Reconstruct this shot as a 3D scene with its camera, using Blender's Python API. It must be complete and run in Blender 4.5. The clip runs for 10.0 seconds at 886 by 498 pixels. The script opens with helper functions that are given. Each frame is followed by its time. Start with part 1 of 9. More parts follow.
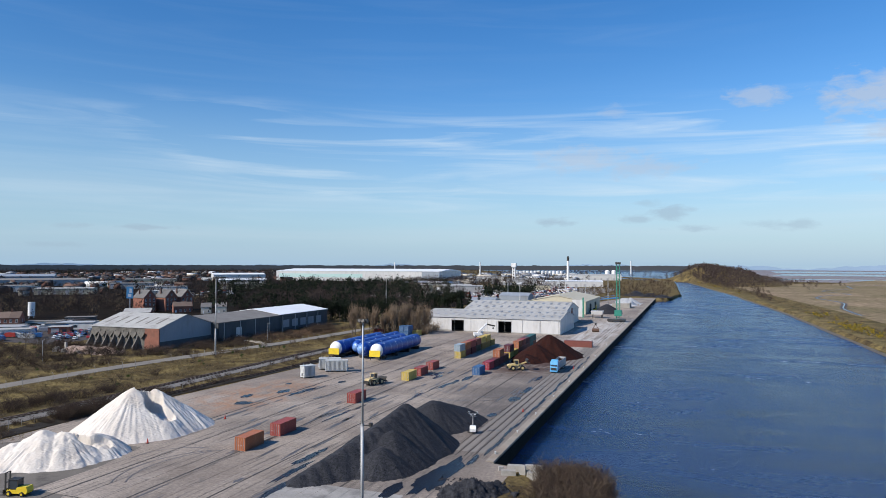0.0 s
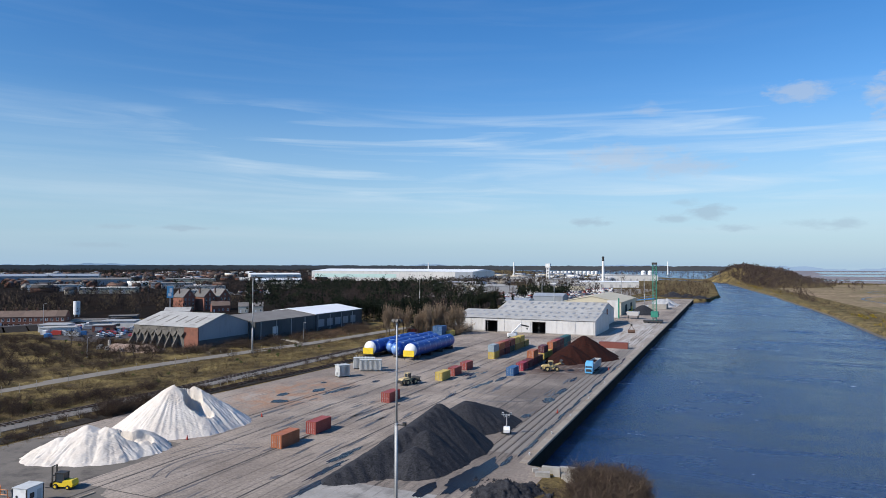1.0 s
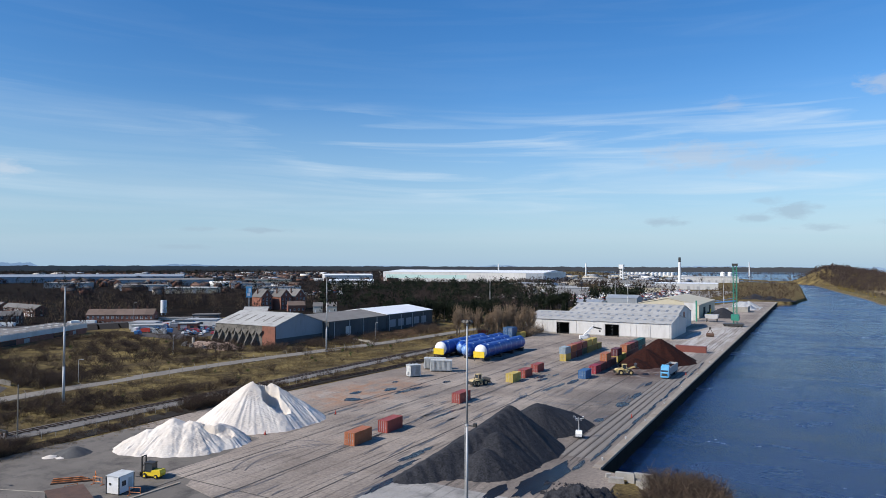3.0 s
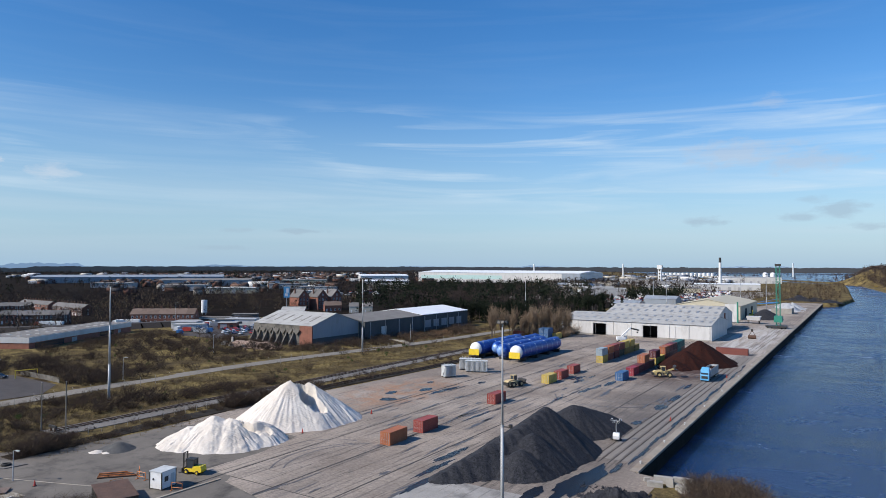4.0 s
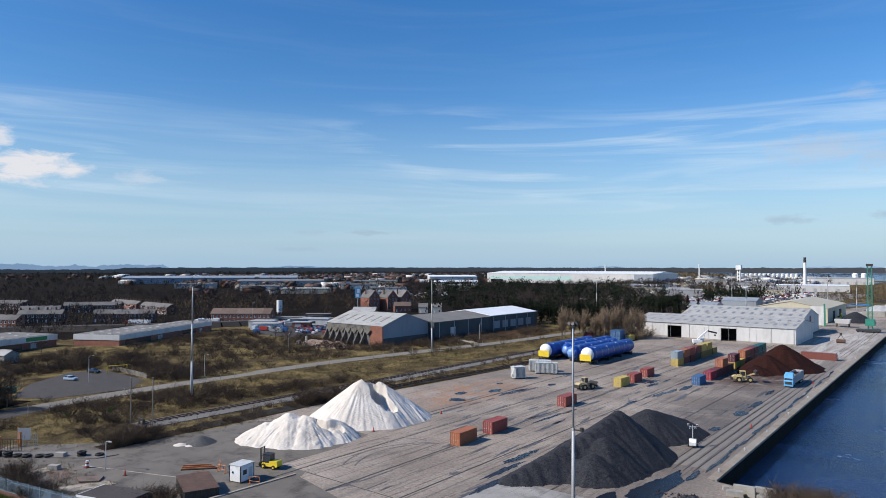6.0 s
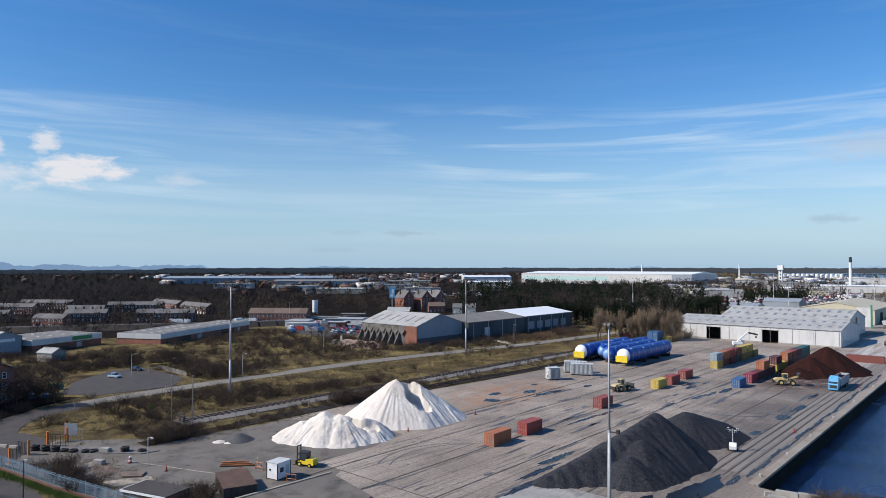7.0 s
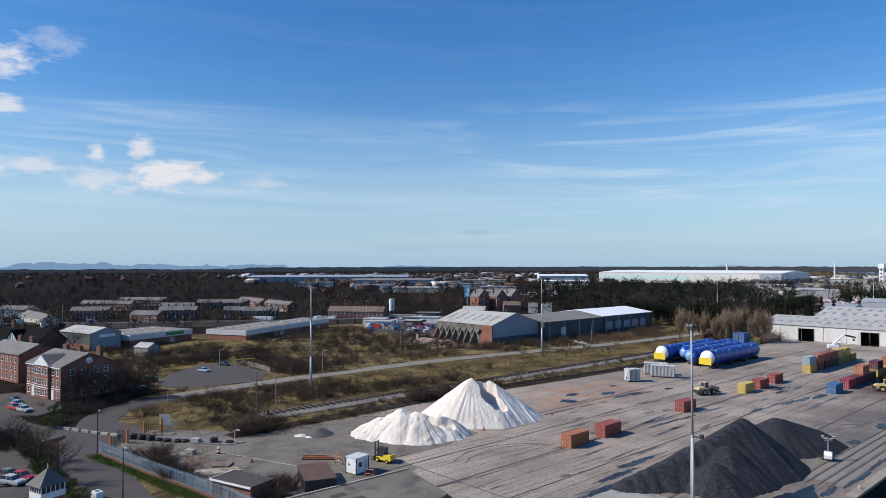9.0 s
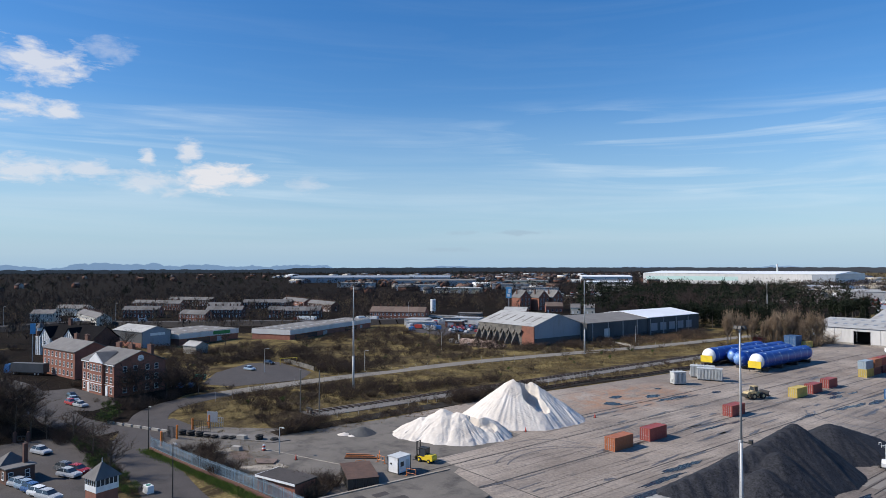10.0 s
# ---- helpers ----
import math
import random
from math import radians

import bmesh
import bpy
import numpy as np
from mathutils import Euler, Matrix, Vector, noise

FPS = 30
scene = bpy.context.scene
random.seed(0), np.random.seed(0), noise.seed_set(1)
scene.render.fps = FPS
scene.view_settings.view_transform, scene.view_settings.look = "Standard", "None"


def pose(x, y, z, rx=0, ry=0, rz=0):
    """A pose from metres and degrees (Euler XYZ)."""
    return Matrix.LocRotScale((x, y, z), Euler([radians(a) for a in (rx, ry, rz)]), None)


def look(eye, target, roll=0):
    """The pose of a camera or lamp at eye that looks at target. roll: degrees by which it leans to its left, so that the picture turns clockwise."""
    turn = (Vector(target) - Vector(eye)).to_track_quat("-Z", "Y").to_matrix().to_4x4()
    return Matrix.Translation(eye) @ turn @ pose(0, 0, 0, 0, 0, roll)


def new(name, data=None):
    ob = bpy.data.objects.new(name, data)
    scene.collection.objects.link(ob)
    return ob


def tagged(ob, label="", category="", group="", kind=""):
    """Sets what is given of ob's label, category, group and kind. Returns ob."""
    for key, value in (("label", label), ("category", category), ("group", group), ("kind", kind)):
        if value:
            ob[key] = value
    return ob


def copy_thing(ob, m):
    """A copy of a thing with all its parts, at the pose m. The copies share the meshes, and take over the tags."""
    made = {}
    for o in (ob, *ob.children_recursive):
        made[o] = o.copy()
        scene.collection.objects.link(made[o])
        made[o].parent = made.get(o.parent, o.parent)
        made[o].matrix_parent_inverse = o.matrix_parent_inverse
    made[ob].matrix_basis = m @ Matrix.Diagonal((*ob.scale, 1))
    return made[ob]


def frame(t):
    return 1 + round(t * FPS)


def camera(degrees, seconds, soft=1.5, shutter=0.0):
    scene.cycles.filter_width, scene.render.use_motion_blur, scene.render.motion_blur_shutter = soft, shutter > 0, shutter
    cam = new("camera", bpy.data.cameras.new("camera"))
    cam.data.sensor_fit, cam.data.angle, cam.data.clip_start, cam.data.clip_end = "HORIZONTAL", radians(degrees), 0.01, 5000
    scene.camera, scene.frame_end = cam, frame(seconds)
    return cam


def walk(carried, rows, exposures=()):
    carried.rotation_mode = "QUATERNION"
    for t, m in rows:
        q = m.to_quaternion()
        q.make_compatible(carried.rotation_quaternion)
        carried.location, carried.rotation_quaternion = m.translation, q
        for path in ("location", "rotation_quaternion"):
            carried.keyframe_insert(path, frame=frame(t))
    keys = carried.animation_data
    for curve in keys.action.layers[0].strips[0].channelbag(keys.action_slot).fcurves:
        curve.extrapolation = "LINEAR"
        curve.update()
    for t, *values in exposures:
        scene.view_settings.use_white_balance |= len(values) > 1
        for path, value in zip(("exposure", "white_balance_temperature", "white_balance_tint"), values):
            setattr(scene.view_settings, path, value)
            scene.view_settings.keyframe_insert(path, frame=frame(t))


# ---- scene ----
cam = camera(67.9, 10.0, soft=0.5)
# The camera hovers over the canal and pans to the left: seconds, yaw, pitch, roll.
EYE = 36.0
PAN = [
    (0.0, 20.51, 1.317, 0.107),
    (0.5, 21.96, 1.326, 0.120),
    (1.0, 23.43, 1.331, 0.134),
    (1.5, 24.93, 1.335, 0.150),
    (2.0, 26.42, 1.350, 0.150),
    (2.5, 27.97, 1.380, 0.150),
    (4.0, 32.58, 1.441, 0.133),
    (4.5, 34.08, 1.454, 0.120),
    (5.0, 35.60, 1.465, 0.080),
    (6.5, 40.01, 1.523, 0.000),
    (7.0, 41.51, 1.530, -0.015),
    (7.5, 43.12, 1.520, -0.015),
    (8.0, 44.74, 1.500, -0.025),
    (8.5, 46.38, 1.485, -0.050),
    (9.0, 48.03, 1.450, -0.100),
    (9.5, 49.77, 1.445, -0.105),
    (10.0, 51.62, 1.510, -0.095),
]
walk(cam, [(t, pose(0, 0, EYE, 90 + pitch, -roll, yaw)) for t, yaw, pitch, roll in PAN], [(0.0, 0.23), (10.0, 0.23)])

# ---- sky and sun ----
SUN_AZ, SUN_EL = radians(222), radians(39)      # compass-like: from +y towards +x
sun_data = bpy.data.lights.new("sun", "SUN")
sun_data.energy, sun_data.angle, sun_data.color = 5.0, radians(0.5), (1.0, 0.93, 0.835)
sun = new("sun", sun_data)
SUN_DIR = Vector((math.sin(SUN_AZ) * math.cos(SUN_EL), math.cos(SUN_AZ) * math.cos(SUN_EL), math.sin(SUN_EL)))
sun.matrix_world = look(SUN_DIR * 200, (0, 0, 0))


class Nodes:
    """Short hand for a node tree."""

    def __init__(self, tree):
        self.tree = tree
        tree.nodes.clear()

    def add(self, kind, inputs=None, operation="", clamp=False):
        node = self.tree.nodes.new(kind)
        if operation:
            node.operation = operation
        if kind == "ShaderNodeMath":
            node.use_clamp = clamp
        if kind == "ShaderNodeMapRange":
            node.clamp = True
        for key, value in (inputs or {}).items():
            if isinstance(value, bpy.types.NodeSocket):
                self.tree.links.new(value, node.inputs[key])
            else:
                node.inputs[key].default_value = value
        return node

    def math(self, op, a, b=0.0, clamp=False):
        return self.add("ShaderNodeMath", {0: a, 1: b}, operation=op, clamp=clamp).outputs[0]

    def noise(self, vector, scale, detail=4.0, rough=0.55, distortion=0.0):
        return self.add("ShaderNodeTexNoise", {"Vector": vector, "Scale": scale, "Detail": detail, "Roughness": rough, "Distortion": distortion}).outputs["Fac"]

    def span(self, value, a, b, c=0.0, d=1.0):
        return self.add("ShaderNodeMapRange", {0: value, 1: a, 2: b, 3: c, 4: d}).outputs[0]

    def mix(self, factor, a, b, blend="MIX"):
        node = self.add("ShaderNodeMix")
        node.data_type, node.blend_type = "RGBA", blend
        for socket, value in ((node.inputs[0], factor), (node.inputs[6], a), (node.inputs[7], b)):
            if isinstance(value, bpy.types.NodeSocket):
                self.tree.links.new(value, socket)
            else:
                socket.default_value = value if isinstance(value, float) else (*value[:3], 1.0)
        return node.outputs[2]


world = bpy.data.worlds.new("sky")
scene.world = world
world.use_nodes = True
n = Nodes(world.node_tree)
sky = n.add("ShaderNodeTexSky")
sky.sky_type, sky.sun_disc, sky.sun_elevation, sky.sun_rotation = "NISHITA", False, SUN_EL, SUN_AZ
sky.altitude, sky.air_density, sky.dust_density, sky.ozone_density = 40.0, 1.0, 0.12, 2.4
ray_dir = n.add("ShaderNodeTexCoord").outputs["Generated"]
parts = n.add("ShaderNodeSeparateXYZ", {0: ray_dir})
up = n.math("MAXIMUM", parts.outputs[2], 0.02)
# high thin cloud drawn out in level streaks, by bearing and height
bearing = n.math("ARCTAN2", n.math("MULTIPLY", parts.outputs[0], -1.0), parts.outputs[1])
rise = n.math("ADD", parts.outputs[2], n.math("MULTIPLY", bearing, -0.014))
wisp_at = n.add("ShaderNodeCombineXYZ", {0: n.math("MULTIPLY", bearing, 2.6), 1: n.math("MULTIPLY", rise, 40.0), 2: 0.35}).outputs[0]
patch_at = n.add("ShaderNodeCombineXYZ", {0: n.math("MULTIPLY", bearing, 1.7), 1: n.math("MULTIPLY", rise, 9.0), 2: 4.1}).outputs[0]
fibre_at = n.add("ShaderNodeCombineXYZ", {0: n.math("MULTIPLY", bearing, 9.0), 1: n.math("MULTIPLY", rise, 120.0), 2: 2.7}).outputs[0]
wisps = n.span(n.noise(wisp_at, 1.0, 5.0, 0.55, 0.9), 0.45, 0.72)
fibres = n.span(n.noise(fibre_at, 1.0, 4.0, 0.6, 0.6), 0.25, 0.75, 0.55, 1.15)
patches = n.span(n.noise(patch_at, 1.0, 3.0, 0.5), 0.36, 0.62, 0.12, 1.0)
streaks = n.math("MULTIPLY", n.math("MULTIPLY", wisps, fibres), patches)
band = n.math("MULTIPLY", n.span(parts.outputs[2], 0.06, 0.11), n.span(parts.outputs[2], 0.245, 0.19))
high = n.math("MULTIPLY", streaks, n.math("ADD", n.math("MULTIPLY", band, 0.74), 0.05))
veil = n.math("MULTIPLY", n.math("MULTIPLY", n.span(n.noise(wisp_at, 0.6, 4.0, 0.5, 0.6), 0.4, 0.62), n.span(parts.outputs[2], 0.015, 0.05)), n.span(parts.outputs[2], 0.15, 0.08, 0.0, 0.26))
# small low puffs near the skyline
stretched = n.add("ShaderNodeMapping", {"Vector": ray_dir, "Scale": (1.0, 1.0, 2.6)}).outputs[0]
puff_noise = n.noise(stretched, 26.0, 6.0, 0.6, 0.3)


def clouds(rows):
    """Soft ragged clouds: rows of bearing to the left of +y, height, half width, half height (degrees) and density."""
    total = 0.0
    for az, el, wide, high_, dense in rows:
        a, e = radians(az), radians(el)
        centre = (-math.sin(a) * math.cos(e), math.cos(a) * math.cos(e), math.sin(e))
        off = n.add("ShaderNodeVectorMath", {0: ray_dir, 1: centre}, operation="SUBTRACT").outputs[0]
        scaled = n.add("ShaderNodeVectorMath", {0: off, 1: (1 / radians(wide), 1 / radians(wide), 1 / radians(high_))}, operation="MULTIPLY").outputs[0]
        reach = n.add("ShaderNodeVectorMath", {0: scaled}, operation="LENGTH").outputs["Value"]
        ragged = n.math("ADD", reach, n.math("MULTIPLY", n.math("SUBTRACT", puff_noise, 0.5), 3.6))
        total = n.math("MAXIMUM", n.span(ragged, 1.25, 0.35, 0.0, dense), total)
    return total


CUMULUS = [(82.9, 15.0, 3.0, 1.3, 0.8), (84.7, 11.7, 2.1, 0.8, 0.8), (82.2, 11.6, 1.5, 0.6, 0.8), (84.0, 7.3, 3.0, 0.8, 0.7), (80.2, 7.6, 1.3, 0.7, 0.65), (72.8, 9.2, 0.9, 0.9, 0.8), (70.5, 7.5, 3.0, 1.1, 1.0), (75.8, 8.7, 0.6, 0.7, 0.8), (76.0, 6.7, 3.0, 0.8, 0.6), (63.4, 6.9, 1.4, 0.6, 0.35), (78.6, 16.5, 1.5, 0.8, 0.3), ]
MAUVE = [(-4.9, 13.1, 2.2, 0.75, 0.55), (-13.2, 12.4, 3.4, 1.5, 0.7), (-14.6, 9.6, 2.2, 0.9, 0.6), (8.6, 8.9, 3.6, 0.9, 0.5), (3.4, 8.0, 3.2, 0.8, 0.5), (6.1, 12.7, 0.9, 0.5, 0.3), (-15.0, 6.3, 1.6, 0.4, 0.4)]
GREY_BARS = [(10.7, 3.6, 2.0, 0.3, 0.5), (1.3, 4.1, 1.7, 0.6, 0.5), (4.0, 3.8, 1.6, 0.3, 0.45), (-0.2, 3.0, 1.4, 0.3, 0.4), (-7.0, 3.1, 2.2, 0.4, 0.4), (3.3, 5.1, 1.2, 0.3, 0.3), (45.0, 2.9, 1.8, 0.2, 0.45), (49.4, 2.9, 1.3, 0.2, 0.3), (51.3, 1.4, 2.0, 0.2, 0.25)]
puffs, bars, mauve = clouds(CUMULUS), clouds(GREY_BARS), clouds(MAUVE)
haze = n.span(parts.outputs[2], 0.24, 0.0, 0.0, 0.92)
deeper = n.add("ShaderNodeHueSaturation", {"Hue": 0.507, "Saturation": 1.37, "Value": 1.18, "Color": sky.outputs[0]}).outputs[0]
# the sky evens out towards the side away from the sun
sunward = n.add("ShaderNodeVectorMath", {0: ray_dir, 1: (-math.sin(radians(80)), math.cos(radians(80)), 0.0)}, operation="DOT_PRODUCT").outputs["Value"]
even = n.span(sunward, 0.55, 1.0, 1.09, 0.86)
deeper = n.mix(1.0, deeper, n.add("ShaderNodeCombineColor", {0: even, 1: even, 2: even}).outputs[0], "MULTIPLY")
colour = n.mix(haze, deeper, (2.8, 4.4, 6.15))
colour = n.mix(veil, colour, (5.2, 6.1, 6.9))
colour = n.mix(high, colour, (6.2, 7.2, 8.0))
colour = n.mix(bars, colour, (3.0, 3.9, 4.9))
colour = n.mix(mauve, colour, (4.3, 4.95, 6.0))
colour = n.mix(puffs, colour, (6.6, 6.7, 7.1))
back = n.add("ShaderNodeBackground", {"Color": colour, "Strength": 0.1})
n.add("ShaderNodeOutputWorld", {"Surface": back.outputs[0]})

# ---- materials ----
def material(name, dark, light, scale=1.0, rough=0.8, metal=0.0, bump=0.2, fine=12.0, spread=0.5, vary=0.0, local=True, streak=(1, 1, 1), specular=0.4, grime=None, grime_scale=0.15, grime_amount=0.5, pebbles=0.0):
    """A surface between two colours: broad stains, fine grain, relief; vary: lightness from piece to piece; grime: a third colour in patches; pebbles: lumps to the metre."""
    m = bpy.data.materials.new(name)
    m.use_nodes = True
    n = Nodes(m.node_tree)
    where = n.add("ShaderNodeTexCoord").outputs["Object"] if local else n.add("ShaderNodeNewGeometry").outputs["Position"]
    info = n.add("ShaderNodeObjectInfo")
    if local:
        where = n.add("ShaderNodeVectorMath", {0: where, 1: info.outputs["Location"]}, operation="ADD").outputs[0]
    where = n.add("ShaderNodeMapping", {"Vector": where, "Scale": streak}).outputs[0]
    broad = n.noise(where, scale, 5.0, 0.6)
    grain = n.noise(where, scale * fine, 4.0, 0.65)
    if pebbles:
        cells = n.add("ShaderNodeTexVoronoi", {"Vector": where, "Scale": pebbles})
        grain = n.math("ADD", n.math("MULTIPLY", n.add("ShaderNodeSeparateColor", {0: cells.outputs["Color"]}).outputs[0], 0.75), n.math("MULTIPLY", grain, 0.25))
        both = n.math("ADD", n.math("MULTIPLY", broad, 0.25), n.math("MULTIPLY", grain, 0.75))
    else:
        both = n.math("ADD", n.math("MULTIPLY", broad, 0.65), n.math("MULTIPLY", grain, 0.35))
    factor = n.span(both, 0.5 - spread * 0.4, 0.5 + spread * 0.4)
    colour = n.mix(factor, dark, light)
    if grime is not None:
        patch = n.span(n.noise(where, grime_scale, 6.0, 0.62), 0.5, 0.68, 0.0, grime_amount)
        colour = n.mix(patch, colour, grime)
    if vary:
        level = n.span(info.outputs["Random"], 0.0, 1.0, 1.0 - vary, 1.0 + vary)
        colour = n.mix(1.0, colour, n.add("ShaderNodeCombineColor", {0: level, 1: level, 2: level}).outputs[0], "MULTIPLY")
    relief = n.add("ShaderNodeBump", {"Height": grain, "Strength": bump, "Distance": 0.05 / max(scale, 0.05)})
    shader = n.add("ShaderNodeBsdfPrincipled", {"Base Color": colour, "Roughness": n.span(grain, 0.3, 0.7, max(rough - 0.1, 0.02), min(rough + 0.1, 1.0)), "Metallic": metal, "Specular IOR Level": specular, "Normal": relief.outputs[0]})
    n.add("ShaderNodeOutputMaterial", {"Surface": shader.outputs[0]})
    return m


def island_material(name, colours, rough=0.95, sheen=0.04):
    """For joined stuff: each loose piece takes its own colour of the row."""
    m = bpy.data.materials.new(name)
    m.use_nodes = True
    n = Nodes(m.node_tree)
    ramp = n.add("ShaderNodeValToRGB", {0: n.add("ShaderNodeNewGeometry").outputs["Random Per Island"]})
    ramp.color_ramp.interpolation = "CONSTANT"
    while len(ramp.color_ramp.elements) < len(colours):
        ramp.color_ramp.elements.new(0.5)
    for i, (element, c) in enumerate(zip(ramp.color_ramp.elements, colours)):
        element.position, element.color = i / len(colours), (*c, 1)
    where = n.add("ShaderNodeNewGeometry").outputs["Position"]
    colour = n.mix(n.span(n.noise(where, 0.3, 4.0), 0.35, 0.7, 0.0, 0.35), ramp.outputs[0], (0.05, 0.045, 0.04))
    shader = n.add("ShaderNodeBsdfPrincipled", {"Base Color": colour, "Roughness": rough, "Specular IOR Level": sheen})
    n.add("ShaderNodeOutputMaterial", {"Surface": shader.outputs[0]})
    return m


def glass(name, tint=(0.03, 0.04, 0.05)):
    m = bpy.data.materials.new(name)
    m.use_nodes = True
    n = Nodes(m.node_tree)
    shader = n.add("ShaderNodeBsdfPrincipled", {"Base Color": (*tint, 1), "Roughness": 0.06, "Specular IOR Level": 0.8})
    n.add("ShaderNodeOutputMaterial", {"Surface": shader.outputs[0]})
    return m


def water_material(name, deep, ripple, size, rough=(0.13, 0.3)):
    """Water under a breeze: small waves as relief and roughness, smoother and rougher lanes drawn across by the wind."""
    m = bpy.data.materials.new(name)
    m.use_nodes = True
    n = Nodes(m.node_tree)
    where = n.add("ShaderNodeNewGeometry").outputs["Position"]
    waves = n.noise(n.add("ShaderNodeMapping", {"Vector": where, "Scale": (0.6, 1.6, 1.0), "Rotation": (0, 0, radians(14))}).outputs[0], size, 6.0, 0.7)
    lanes = n.noise(n.add("ShaderNodeMapping", {"Vector": where, "Rotation": (0, 0, radians(-14)), "Scale": (0.011, 0.034, 1.0)}).outputs[0], 1.0, 6.0, 0.62, 1.2)
    gusts = n.span(lanes, 0.38, 0.64)
    relief = n.add("ShaderNodeBump", {"Height": waves, "Strength": n.math("ADD", n.math("MULTIPLY", gusts, ripple * 0.5), ripple * 0.5), "Distance": 0.5})
    # the brighter sheen of the wind lanes is put into the base colour
    colour = n.mix(gusts, [c * 0.7 for c in deep], [c * 1.7 for c in deep])
    shader = n.add("ShaderNodeBsdfPrincipled", {"Base Color": colour, "Roughness": n.span(lanes, 0.34, 0.66, rough[0], rough[1]), "IOR": 1.33, "Specular IOR Level": 0.75, "Normal": relief.outputs[0]})
    n.add("ShaderNodeOutputMaterial", {"Surface": shader.outputs[0]})
    return m


def ground_material(name, base, dry, patches, bare, size=0.05):
    """Rough open ground: two grasses, brush litter and bare earth by noise."""
    m = bpy.data.materials.new(name)
    m.use_nodes = True
    n = Nodes(m.node_tree)
    where = n.add("ShaderNodeNewGeometry").outputs["Position"]
    fine = n.noise(where, size * 30, 5.0, 0.7)
    colour = n.mix(n.span(n.noise(where, size, 6.0, 0.6), 0.4, 0.62), base, dry)
    colour = n.mix(n.span(n.noise(where, size * 2.3, 6.0, 0.65, 0.6), 0.46, 0.62, 0.0, 0.85), colour, patches)
    colour = n.mix(n.span(n.noise(where, size * 1.1, 6.0, 0.7, 1.0), 0.6, 0.7, 0.0, 0.8), colour, bare)
    level = n.span(fine, 0.28, 0.72, 0.4, 1.6)
    colour = n.mix(1.0, colour, n.add("ShaderNodeCombineColor", {0: level, 1: level, 2: level}).outputs[0], "MULTIPLY")
    relief = n.add("ShaderNodeBump", {"Height": fine, "Strength": 0.6, "Distance": 0.4})
    shader = n.add("ShaderNodeBsdfPrincipled", {"Base Color": colour, "Roughness": 1.0, "Specular IOR Level": 0.02, "Normal": relief.outputs[0]})
    n.add("ShaderNodeOutputMaterial", {"Surface": shader.outputs[0]})
    return m


